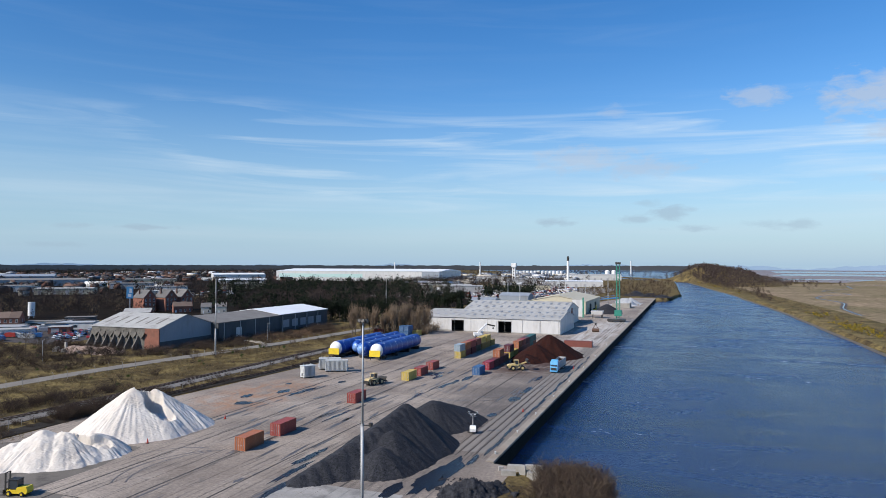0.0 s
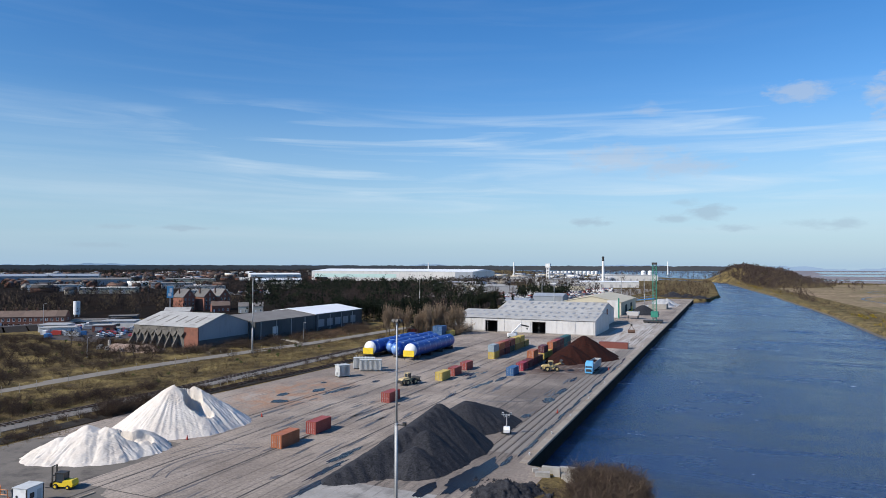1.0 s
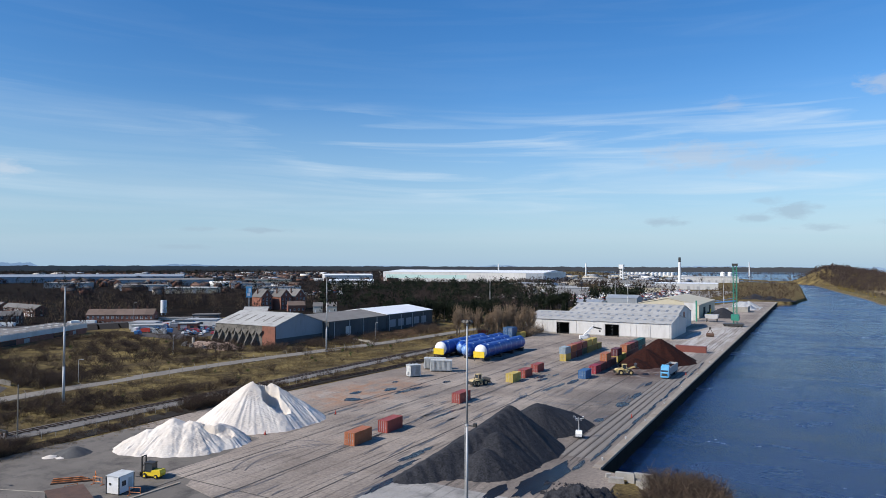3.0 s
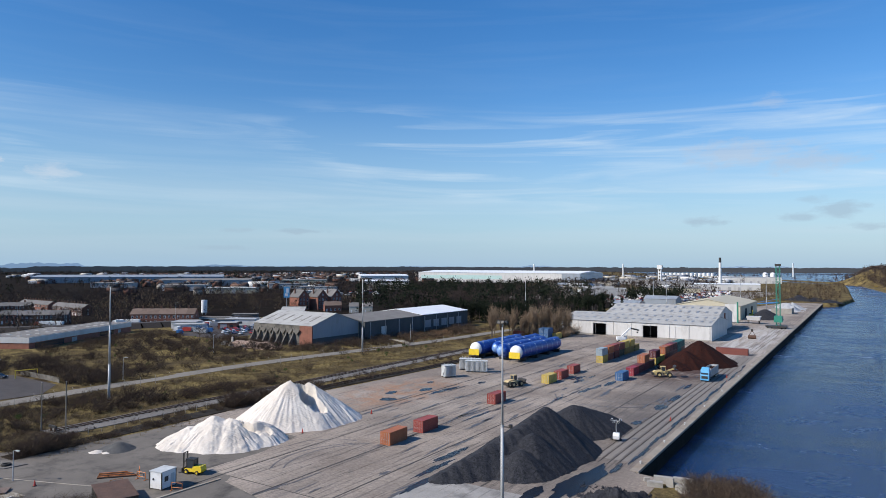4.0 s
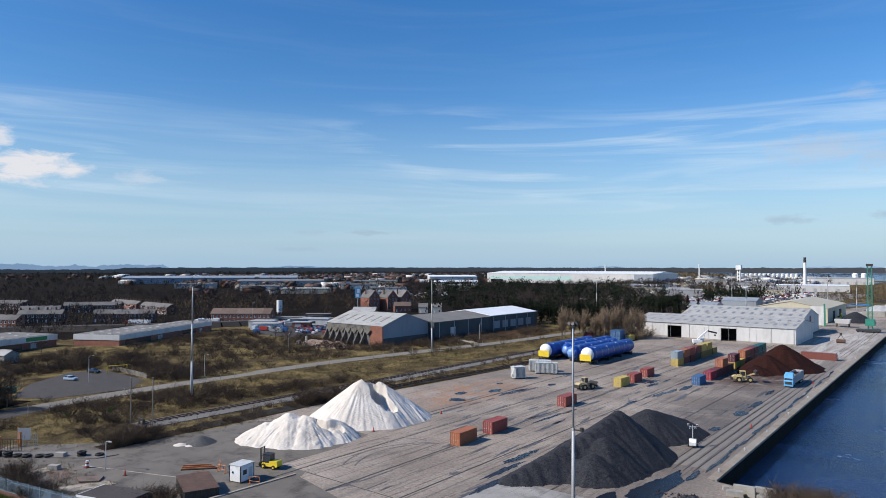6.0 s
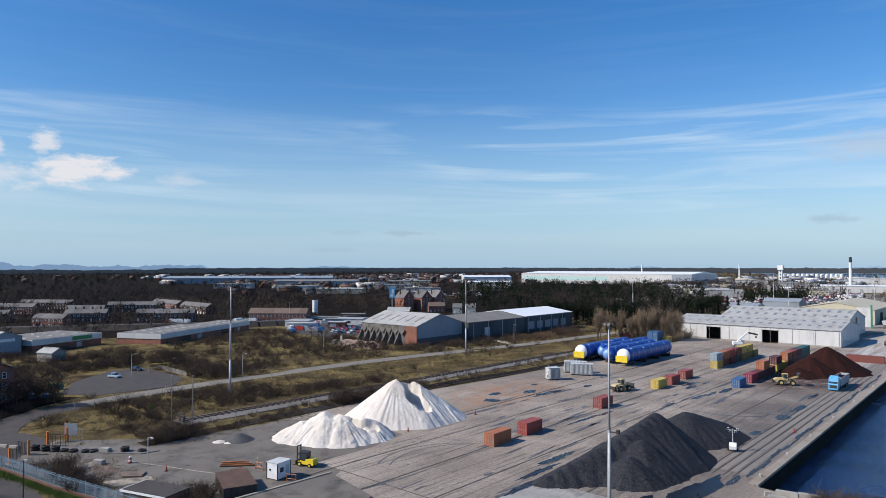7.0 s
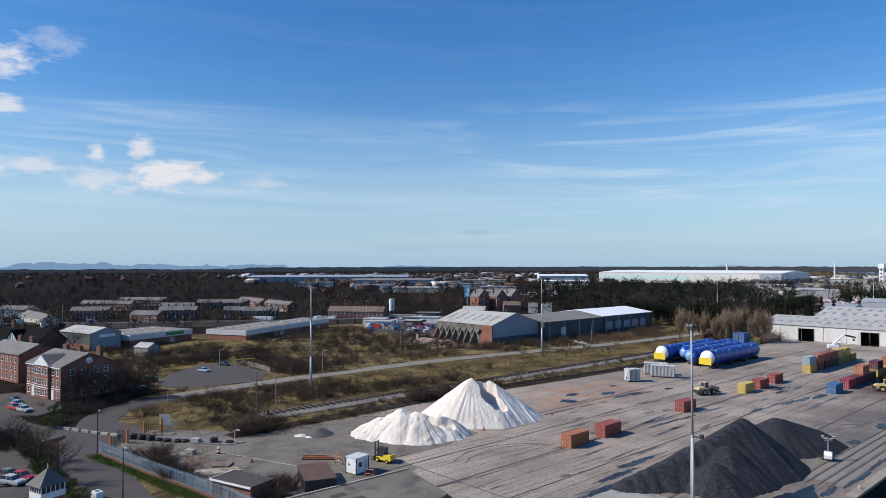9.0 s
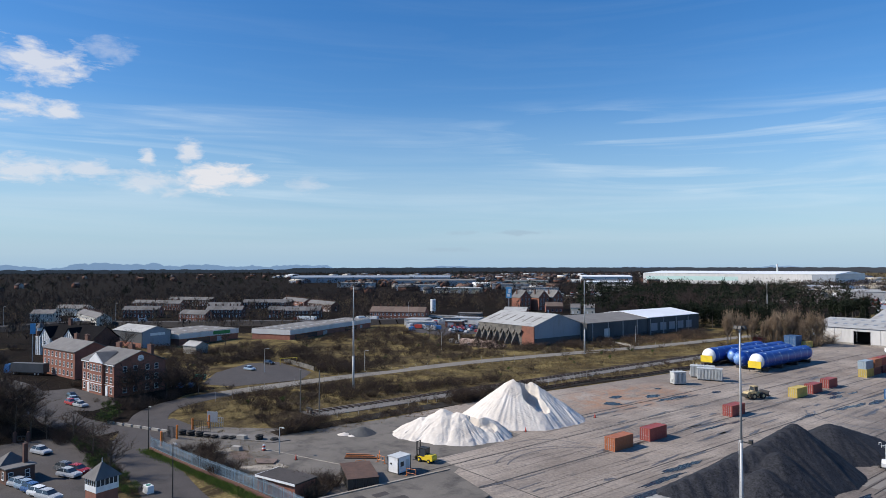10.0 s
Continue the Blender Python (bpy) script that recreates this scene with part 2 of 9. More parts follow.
def yard_material(name):
    """Old yard concrete: worn along the quay's line, oil-dark strips, damp hollows and rusty dust."""
    m = bpy.data.materials.new(name)
    m.use_nodes = True
    n = Nodes(m.node_tree)
    where = n.add("ShaderNodeNewGeometry").outputs["Position"]
    along = n.add("ShaderNodeMapping", {"Vector": where, "Scale": (1.0, 0.07, 1.0), "Rotation": (0, 0, radians(-2))}).outputs[0]
    grain = n.noise(where, 1.8, 6.0, 0.7)
    colour = n.mix(n.span(n.noise(where, 0.045, 6.0, 0.6), 0.36, 0.64), (0.195, 0.160, 0.132), (0.325, 0.276, 0.230))
    colour = n.mix(n.span(n.noise(along, 0.28, 6.0, 0.65), 0.52, 0.72, 0.0, 0.65), colour, (0.115, 0.10, 0.09))
    colour = n.mix(n.span(n.noise(along, 0.7, 5.0, 0.6), 0.6, 0.78, 0.0, 0.5), colour, (0.37, 0.34, 0.305))
    colour = n.mix(n.span(n.noise(where, 0.16, 6.0, 0.7, 1.5), 0.6, 0.7, 0.0, 0.6), colour, (0.09, 0.085, 0.08))
    thin = n.add("ShaderNodeMapping", {"Vector": where, "Scale": (1.0, 0.035, 1.0), "Rotation": (0, 0, radians(-1))}).outputs[0]
    colour = n.mix(n.span(n.noise(thin, 1.3, 4.0, 0.7), 0.56, 0.63, 0.0, 0.75), colour, (0.082, 0.073, 0.068))
    # rusty dust by the rail side of the yard
    off = n.add("ShaderNodeVectorMath", {0: n.add("ShaderNodeVectorMath", {0: where, 1: (-112.0, 152.0, 0.0)}, operation="SUBTRACT").outputs[0], 1: (0.075, 0.035, 1.0)}, operation="MULTIPLY").outputs[0]
    reach = n.add("ShaderNodeVectorMath", {0: off}, operation="LENGTH").outputs["Value"]
    rust = n.math("MULTIPLY", n.span(reach, 1.15, 0.5), n.span(n.noise(where, 0.2, 6.0, 0.65, 1.0), 0.42, 0.58))
    colour = n.mix(n.math("MULTIPLY", rust, 0.75), colour, (0.30, 0.165, 0.095))
    off2 = n.add("ShaderNodeVectorMath", {0: n.add("ShaderNodeVectorMath", {0: where, 1: (-54.0, 238.0, 0.0)}, operation="SUBTRACT").outputs[0], 1: (0.055, 0.030, 1.0)}, operation="MULTIPLY").outputs[0]
    ore = n.math("MULTIPLY", n.span(n.add("ShaderNodeVectorMath", {0: off2}, operation="LENGTH").outputs["Value"], 1.2, 0.6), n.span(n.noise(where, 0.15, 5.0, 0.65, 1.0), 0.34, 0.5))
    colour = n.mix(n.math("MULTIPLY", ore, 0.85), colour, (0.05, 0.022, 0.017))
    off3 = n.add("ShaderNodeVectorMath", {0: n.add("ShaderNodeVectorMath", {0: where, 1: (-47.0, 150.0, 0.0)}, operation="SUBTRACT").outputs[0], 1: (0.072, 0.0145, 1.0)}, operation="MULTIPLY").outputs[0]
    dust = n.math("MULTIPLY", n.span(n.add("ShaderNodeVectorMath", {0: off3}, operation="LENGTH").outputs["Value"], 1.3, 0.5), n.span(n.noise(where, 0.1, 5.0, 0.65, 1.0), 0.3, 0.5, 0.3, 1.0))
    colour = n.mix(n.math("MULTIPLY", dust, 0.72), colour, (0.085, 0.075, 0.07))
    off4 = n.add("ShaderNodeVectorMath", {0: n.add("ShaderNodeVectorMath", {0: where, 1: (-46.0, 360.0, 0.0)}, operation="SUBTRACT").outputs[0], 1: (0.075, 0.011, 1.0)}, operation="MULTIPLY").outputs[0]
    salt_dust = n.math("MULTIPLY", n.span(n.add("ShaderNodeVectorMath", {0: off4}, operation="LENGTH").outputs["Value"], 1.25, 0.5), n.span(n.noise(along, 0.5, 6.0, 0.7, 0.8), 0.36, 0.6))
    colour = n.mix(n.math("MULTIPLY", salt_dust, 0.85), colour, (0.50, 0.48, 0.455))
    level = n.span(grain, 0.28, 0.72, 0.62, 1.34)
    colour = n.mix(1.0, colour, n.add("ShaderNodeCombineColor", {0: level, 1: level, 2: level}).outputs[0], "MULTIPLY")
    relief = n.add("ShaderNodeBump", {"Height": grain, "Strength": 0.25, "Distance": 0.06})
    shader = n.add("ShaderNodeBsdfPrincipled", {"Base Color": colour, "Roughness": n.span(n.noise(where, 0.2, 4.0), 0.3, 0.7, 0.72, 0.95), "Specular IOR Level": 0.3, "Normal": relief.outputs[0]})
    n.add("ShaderNodeOutputMaterial", {"Surface": shader.outputs[0]})
    return m


def paint(name, c, rough=0.5, worn=0.12, vary=0.0):
    return material(name, [v * (1 - worn) for v in c], [min(v * (1 + worn), 0.95) for v in c], scale=0.6, rough=rough, bump=0.05, fine=9.0, vary=vary, grime=[v * 0.45 + 0.03 for v in c], grime_scale=0.8, grime_amount=0.35)


YARD = yard_material("yard_concrete")
SCRUB = ground_material("scrub_ground", (0.088, 0.067, 0.036), (0.205, 0.158, 0.068), (0.032, 0.024, 0.018), (0.11, 0.086, 0.064))
ASPHALT = material("asphalt", (0.034, 0.028, 0.026), (0.072, 0.062, 0.057), scale=0.2, fine=16, spread=0.8, local=False, rough=0.85, grime=(0.03, 0.026, 0.024), grime_scale=0.3, grime_amount=0.7)
LANE = material("worn_lane_asphalt", (0.14, 0.125, 0.106), (0.225, 0.205, 0.175), scale=0.12, fine=20, local=False, rough=0.9)
BALLAST = material("rail_ballast", (0.11, 0.10, 0.092), (0.21, 0.195, 0.18), scale=0.2, fine=14, local=False, rough=0.95, bump=0.8, grime=(0.09, 0.07, 0.04), grime_scale=0.1)
RUST = material("rusty_steel", (0.06, 0.036, 0.027), (0.12, 0.066, 0.045), scale=0.8, rough=0.8)
STEEL_DARK = material("dark_steel", (0.035, 0.034, 0.033), (0.07, 0.066, 0.062), scale=0.8, rough=0.55, metal=0.4)
GALV = material("galvanised_steel", (0.34, 0.35, 0.355), (0.46, 0.465, 0.47), scale=0.5, rough=0.55, metal=0.15)
CONCRETE = material("old_concrete", (0.24, 0.225, 0.20), (0.38, 0.36, 0.325), scale=0.25, fine=14, rough=0.9, local=False, bump=0.3, grime=(0.12, 0.11, 0.095), grime_scale=0.35)
# darker stained concrete; on the old shed it also holds the buttresses' shade
CONCRETE_DARK = material("stained_shaded_concrete", (0.09, 0.082, 0.072), (0.2, 0.185, 0.16), scale=0.3, fine=14, rough=0.9, local=False, bump=0.3, grime=(0.05, 0.047, 0.042), grime_scale=0.4, grime_amount=0.8)
STRAP = paint("pale_strap", (0.32, 0.46, 0.66), 0.5, 0.08)
COPING = material("quay_coping_concrete", (0.19, 0.165, 0.135), (0.34, 0.30, 0.255), scale=0.2, fine=14, rough=0.9, local=False, grime=(0.2, 0.13, 0.08), grime_scale=0.22)
QUAYWALL = material("dark_quay_wall", (0.006, 0.0055, 0.005), (0.022, 0.019, 0.016), scale=0.35, fine=8, rough=0.85, local=False, streak=(1, 0.6, 0.25), specular=0.1)
COAL = material("coal", (0.004, 0.0042, 0.0056), (0.044, 0.046, 0.055), scale=0.3, fine=9, rough=0.8, bump=0.9, local=False, spread=0.9, specular=0.25, pebbles=4.5)
SALT = material("road_salt", (0.55, 0.50, 0.44), (0.68, 0.63, 0.57), scale=0.12, fine=16, rough=0.9, bump=0.25, local=False, spread=0.35, grime=(0.47, 0.40, 0.335), grime_scale=0.2, grime_amount=0.45)
ORE = material("red_ore", (0.011, 0.0036, 0.0027), (0.037, 0.0115, 0.008), scale=0.3, fine=9, rough=0.95, bump=0.8, local=False, spread=0.9, specular=0.15, pebbles=2.0)
GRAVEL_HEAP = material("grey_gravel", (0.05, 0.05, 0.05), (0.1, 0.1, 0.1), scale=0.8, rough=0.95, bump=0.8)
WATER = water_material("canal_water", (0.005, 0.019, 0.064), 1.1, 0.9, (0.1, 0.3))
TIDE = water_material("tidal_water", (0.05, 0.06, 0.075), 0.2, 0.3, (0.1, 0.2))
PUDDLE = water_material("rain_puddle", (0.012, 0.013, 0.016), 0.5, 1.6, (0.1, 0.3))
WHITE_CLAD = material("white_cladding", (0.50, 0.49, 0.475), (0.60, 0.59, 0.575), scale=0.12, rough=0.5, bump=0.03, local=False, streak=(1, 1, 0.3), grime=(0.34, 0.325, 0.30), grime_scale=0.3, grime_amount=0.45)
ROOF_GREY = material("pale_roof_sheets", (0.30, 0.298, 0.285), (0.40, 0.398, 0.382), scale=0.1, rough=0.8, bump=0.05, local=False, grime=(0.20, 0.19, 0.178), grime_scale=0.25, grime_amount=0.7)
ROOF_WHITE = material("white_roof_sheets", (0.66, 0.68, 0.70), (0.78, 0.80, 0.81), scale=0.1, rough=0.5, bump=0.03, local=False)
ROOF_DARK = material("weathered_roof_sheets", (0.13, 0.12, 0.11), (0.21, 0.2, 0.185), scale=0.15, rough=0.85, local=False)
SKYLIGHT = material("rooflight_plastic", (0.14, 0.155, 0.17), (0.22, 0.235, 0.25), scale=0.4, rough=0.35)
# near-black paint in place of the shade inside doorways and openings
VOID = material("unlit_inside_black", (0.018, 0.015, 0.013), (0.035, 0.03, 0.026), scale=0.3, rough=0.9)
BRICK = material("red_brick", (0.19, 0.075, 0.05), (0.30, 0.125, 0.085), scale=0.5, fine=14, rough=0.9, bump=0.3, vary=0.12, grime=(0.13, 0.07, 0.05), grime_scale=0.4)
BRICK_DARK = material("sooty_brick", (0.085, 0.045, 0.035), (0.15, 0.075, 0.055), scale=0.5, fine=14, rough=0.9, bump=0.3, vary=0.1)
SLATE = material("roof_slate", (0.085, 0.081, 0.08), (0.165, 0.157, 0.15), scale=0.4, fine=10, rough=0.85, bump=0.3, vary=0.2)
TILE = material("brown_roof_tile", (0.10, 0.072, 0.058), (0.17, 0.12, 0.095), scale=0.4, fine=10, rough=0.85, bump=0.3, vary=0.2)
BLUE_CLAD = material("grey_blue_cladding", (0.22, 0.25, 0.285), (0.29, 0.32, 0.355), scale=0.1, rough=0.5, local=False, streak=(1, 1, 0.3), grime=(0.14, 0.14, 0.14), grime_scale=0.2)
BLACK_CLAD = material("tarred_board_cladding", (0.045, 0.05, 0.055), (0.10, 0.105, 0.11), scale=0.15, rough=0.8, local=False, streak=(1, 1, 0.3))
CREAM_CLAD = material("cream_cladding", (0.42, 0.38, 0.28), (0.53, 0.48, 0.36), scale=0.1, rough=0.6, local=False)
WHITE = paint("white_paint", (0.74, 0.74, 0.73), 0.5, 0.06)
GREY = paint("grey_paint", (0.36, 0.36, 0.36))
GLASS = glass("window_glass")
RUBBER = material("black_rubber", (0.012, 0.012, 0.012), (0.03, 0.03, 0.029), scale=1.0, rough=0.85)
TARP = material("blue_tarpaulin", (0.005, 0.028, 0.19), (0.014, 0.075, 0.36), scale=0.5, fine=5, rough=0.34, bump=0.9, streak=(1, 0.5, 1), spread=0.5)
FILM = material("pale_blue_film", (0.05, 0.16, 0.42), (0.28, 0.42, 0.66), scale=0.7, fine=4, rough=0.3, bump=1.0, spread=0.5)
YELLOW = paint("yellow_paint", (0.72, 0.52, 0.03), 0.5, 0.06)
ORANGE = paint("orange_paint", (0.55, 0.17, 0.035))
RED = paint("red_paint", (0.42, 0.045, 0.03))
GREEN = paint("green_paint", (0.03, 0.20, 0.14))
BLUE = paint("blue_paint", (0.035, 0.15, 0.36))
SKYBLUE = paint("light_blue_paint", (0.10, 0.34, 0.58), 0.35, 0.05)
TWIG = island_material("bare_twigs", [(0.078, 0.056, 0.042), (0.050, 0.037, 0.030), (0.112, 0.083, 0.058), (0.066, 0.044, 0.035)])
TWIG_DARK = island_material("dark_wood_twigs", [(0.044, 0.034, 0.031), (0.056, 0.042, 0.037), (0.034, 0.027, 0.026), (0.068, 0.051, 0.041)])
TARMAC_WORN = material("worn_yard_tarmac", (0.088, 0.077, 0.066), (0.185, 0.165, 0.141), scale=0.14, fine=22, local=False, rough=0.9, spread=0.7, grime=(0.05, 0.045, 0.04), grime_scale=0.22, grime_amount=0.85)
TWIG_TAN = island_material("tan_poplar_twigs", [(0.26, 0.19, 0.13), (0.21, 0.15, 0.10), (0.30, 0.22, 0.15)])
TWIG_WARM = island_material("russet_twigs", [(0.17, 0.105, 0.065), (0.145, 0.09, 0.06), (0.19, 0.13, 0.08)])
TWIG_HILL = island_material("grey_hill_twigs", [(0.078, 0.058, 0.052), (0.036, 0.027, 0.026), (0.135, 0.105, 0.078), (0.060, 0.040, 0.036), (0.10, 0.075, 0.066)])
TWIG_BANK = island_material("tan_bank_twigs", [(0.12, 0.092, 0.062), (0.06, 0.045, 0.034), (0.19, 0.145, 0.09), (0.045, 0.034, 0.028), (0.15, 0.10, 0.065)])
BARK = material("bark", (0.06, 0.05, 0.04), (0.12, 0.10, 0.08), scale=1.2, rough=0.9)
EVERGREEN = island_material("evergreen_leaves", [(0.010, 0.017, 0.010), (0.014, 0.022, 0.012), (0.008, 0.013, 0.009), (0.020, 0.028, 0.014)])
SHRUB = island_material("green_shrub_leaves", [(0.05, 0.085, 0.02), (0.035, 0.065, 0.018), (0.075, 0.10, 0.028)])
GORSE = island_material("gorse_bloom", [(0.36, 0.25, 0.015), (0.11, 0.105, 0.03), (0.27, 0.19, 0.02)])
GRASS = island_material("dry_grass", [(0.22, 0.16, 0.08), (0.17, 0.126, 0.058), (0.27, 0.2, 0.11), (0.13, 0.1, 0.044)])
GRASS_GREEN = island_material("green_grass", [(0.085, 0.145, 0.025), (0.11, 0.17, 0.03), (0.15, 0.175, 0.05)])

# ---- mesh helpers ----
class Shape:
    """Vertices and faces of one mesh."""

    def __init__(self):
        self.v, self.f = [], []

    def face(self, *points):
        i = len(self.v)
        self.v += [tuple(p) for p in points]
        self.f.append(tuple(range(i, i + len(points))))
        return self

    def prism(self, outline, a, b):
        """Closes the solid between two outlines of equal length (points in order)."""
        i, k = len(self.v), len(outline)
        self.v += [tuple(a(p)) for p in outline] + [tuple(b(p)) for p in outline]
        self.f.append(tuple(range(i + k - 1, i - 1, -1)))
        self.f.append(tuple(range(i + k, i + 2 * k)))
        self.f += [(i + j, i + (j + 1) % k, i + k + (j + 1) % k, i + k + j) for j in range(k)]
        return self

    def box(self, x0, y0, z0, x1, y1, z1, taper=0.0):
        t = taper
        return self.prism([(0, 0), (1, 0), (1, 1), (0, 1)], lambda p: (x0 + (x1 - x0) * p[0], y0 + (y1 - y0) * p[1], z0),
                          lambda p: (x0 + t + (x1 - x0 - 2 * t) * p[0], y0 + t + (y1 - y0 - 2 * t) * p[1], z1))

    def along_x(self, outline, x0, x1):
        return self.prism(outline, lambda p: (x0, p[0], p[1]), lambda p: (x1, p[0], p[1]))

    def along_y(self, outline, y0, y1):
        return self.prism(outline, lambda p: (p[0], y0, p[1]), lambda p: (p[0], y1, p[1]))

    def up(self, outline, z0, z1):
        return self.prism(outline, lambda p: (p[0], p[1], z0), lambda p: (p[0], p[1], z1))

    def tube(self, a, b, r, r2=None, k=10):
        a, b, r2 = Vector(a), Vector(b), r if r2 is None else r2
        way = (b - a).normalized()
        s = way.orthogonal().normalized()
        t = way.cross(s)
        ring = [(math.cos(2 * math.pi * j / k), math.sin(2 * math.pi * j / k)) for j in range(k)]
        return self.prism(ring, lambda p: a + (s * p[0] + t * p[1]) * r, lambda p: b + (s * p[0] + t * p[1]) * r2)

    def ball(self, c, r, rings=5, k=8, squash=1.0):
        i = len(self.v)
        for j in range(1, rings):
            h, w = math.cos(math.pi * j / rings), math.sin(math.pi * j / rings)
            self.v += [(c[0] + r * w * math.cos(2 * math.pi * q / k), c[1] + r * w * math.sin(2 * math.pi * q / k), c[2] + r * h * squash) for q in range(k)]
        top, bottom = len(self.v), len(self.v) + 1
        self.v += [(c[0], c[1], c[2] + r * squash), (c[0], c[1], c[2] - r * squash)]
        for j in range(rings - 2):
            self.f += [(i + j * k + q, i + (j + 1) * k + q, i + (j + 1) * k + (q + 1) % k, i + j * k + (q + 1) % k) for q in range(k)]
        last = i + (rings - 2) * k
        self.f += [(top, i + q, i + (q + 1) % k) for q in range(k)] + [(bottom, last + (q + 1) % k, last + q) for q in range(k)]
        return self

    def strip(self, points, width, z0, z1):
        """A band of that width along points on the ground, with thickness."""
        lefts, rights = [], []
        for j, p in enumerate(points):
            a, b = points[max(j - 1, 0)], points[min(j + 1, len(points) - 1)]
            d = Vector((b[0] - a[0], b[1] - a[1])).normalized()
            lefts.append((p[0] - d.y * width / 2, p[1] + d.x * width / 2))
            rights.append((p[0] + d.y * width / 2, p[1] - d.x * width / 2))
        for j in range(len(points) - 1):
            self.up([rights[j], rights[j + 1], lefts[j + 1], lefts[j]], z0, z1)
        return self

    def mesh(self, name, mat, smooth=False):
        m = bpy.data.meshes.new(name)
        m.from_pydata(self.v, [], self.f)
        if smooth:
            m.polygons.foreach_set("use_smooth", [True] * len(m.polygons))
        if mat:
            m.materials.append(mat)
        m.update()
        return m


def part(name, shape, mat, parent, label="", smooth=False, at=None):
    ob = new(name, shape.mesh(name, mat, smooth))
    ob.parent = parent
    if at is not None:
        ob.matrix_basis = at
    return tagged(ob, label)


def thing(name, label, category, group="", at=None):
    ob = new(name)
    ob.empty_display_size = 0.5
    if at is not None:
        ob.matrix_basis = at
    return tagged(ob, label, category, group)


def solo(name, shape, mat, label, category, group="", kind="", smooth=False, at=None):
    ob = new(name, shape.mesh(name, mat, smooth))
    if at is not None:
        ob.matrix_basis = at
    return tagged(ob, label, category, group, kind)


def smooth_line(points, per=8):
    """A soft curve through points on the plan."""
    out = []
    for j in range(len(points) - 1):
        p0, p1, p2, p3 = (Vector(points[min(max(k, 0), len(points) - 1)]) for k in (j - 1, j, j + 1, j + 2))
        for q in range(per):
            t = q / per
            out.append(tuple(0.5 * (2 * p1 + (p2 - p0) * t + (2 * p0 - 5 * p1 + 4 * p2 - p3) * t * t + (3 * p1 - p0 - 3 * p2 + p3) * t ** 3)))
    return out + [tuple(points[-1])]


def smoothstep(a, b, x):
    t = np.clip((x - a) / (b - a), 0, 1)
    return t * t * (3 - 2 * t)


# ---- ground, canal and paved surfaces ----
QUAY, QUAY_START, QUAY_END, WATER_Z = -33.5, 116.0, 735.0, -3.4


def near_shore(y):
    """Where the land ends towards the canal, by distance along it."""
    return np.interp(y, [-6000, 40, 80, 100, 112, QUAY_START - 0.5, QUAY_START, QUAY_END, QUAY_END + 10, 770, 800, 868, 950, 1053, 1300, 1500, 2000, 6000],
                     [8, 4, -2, -7, -12, -27, QUAY - 1.2, QUAY - 1.2, -20, -14, -14, -6, -9, -12, -19, -27, -330, -2600])


def far_shore(y):
    return np.interp(y, [-6000, 150, 333, 420, 570, 913, 1250, 1560, 2000, 6000], [96, 90, 79, 76.5, 73, 52, 20, -6, -200, -2450])


def land_height(x, y):
    """Height of the ground sheet."""
    a, b = near_shore(y), far_shore(y)
    soft = np.where((y > QUAY_START - 1) & (y < QUAY_END + 1), 0.4, 5.0)
    near = -7.5 + 7.46 * (1 - smoothstep(a - soft, a, x))
    bank = -7.5 + 6.6 * smoothstep(b - 2.0, b + 3, x) - 0.6 * smoothstep(b + 18, b + 40, x)
    z = np.where(x < (a + b) / 2, near, bank)
    rough = 0.35 * np.sin(x * 0.11 + 1.3 * np.sin(y * 0.07)) * np.sin(y * 0.083 + 0.8 * np.sin(x * 0.05))
    wild = smoothstep(-148, -160, x) * (1 - smoothstep(-330, -360, x)) * smoothstep(60, 80, y) * (1 - smoothstep(320, 380, y)) * (1 - np.exp(-((x + 187) / 7) ** 2))
    lots = ((x > -246) & (x < -188) & (y > 58) & (y < 112)) | ((x > -335) & (x < -258) & (y > 205) & (y < 306))
    wild = np.where(lots, 0.0, wild)
    # the wooded hill beyond the bend of the canal
    hill = 31 * np.exp(-(((x - 22) / 56) ** 2 + ((y - 1590) / 190) ** 2)) + 19 * np.exp(-(((x - 100) / 46) ** 2 + ((y - 1540) / 170) ** 2))
    hill = hill * smoothstep(b + 2, b + 30, x)
    tide = np.where(x > b + 60, -5.0 * smoothstep(1650, 1900, y + 0.3 * x), 0)
    return z + rough * wild + hill + tide


def build_ground():
    xs = np.concatenate([-np.geomspace(5200, 360, 26), np.arange(-350, -130, 5.0), np.arange(-130, -40, 6.0), np.linspace(-40, 130, 120), np.geomspace(134, 5200, 60)])
    ys = np.concatenate([[-5200, -2500, -1000, -400, -150], np.arange(-60, 420, 6.0), np.arange(424, 1000, 6.0), np.arange(1000, 1700, 14.0), np.geomspace(1720, 5300, 40)])
    for y in (QUAY_START - 0.6, QUAY_START, QUAY_END, QUAY_END + 0.6):
        ys = np.append(ys, y)
    ys.sort()
    X, Y = np.meshgrid(xs, ys)
    Z = land_height(X, Y)
    nx, ny = len(xs), len(ys)
    idx = np.arange(nx * ny).reshape(ny, nx)
    faces = np.stack([idx[:-1, :-1], idx[:-1, 1:], idx[1:, 1:], idx[1:, :-1]], -1).reshape(-1, 4)
    s = Shape()
    s.v, s.f = np.stack([X, Y, Z], -1).reshape(-1, 3).tolist(), faces.tolist()
    return solo("ground", s, SCRUB, "flat open ground of dry winter grass, brush and bare earth", "ground", kind="structure", smooth=True)


build_ground()
s = Shape()
s.face((-3500, -1500, WATER_Z), (200, -1500, WATER_Z), (120, 2000, WATER_Z), (-100, 5200, WATER_Z), (-3500, 5200, WATER_Z))
solo("water", s, WATER, "dark blue ship canal water with wind ripples", "water", kind="structure")

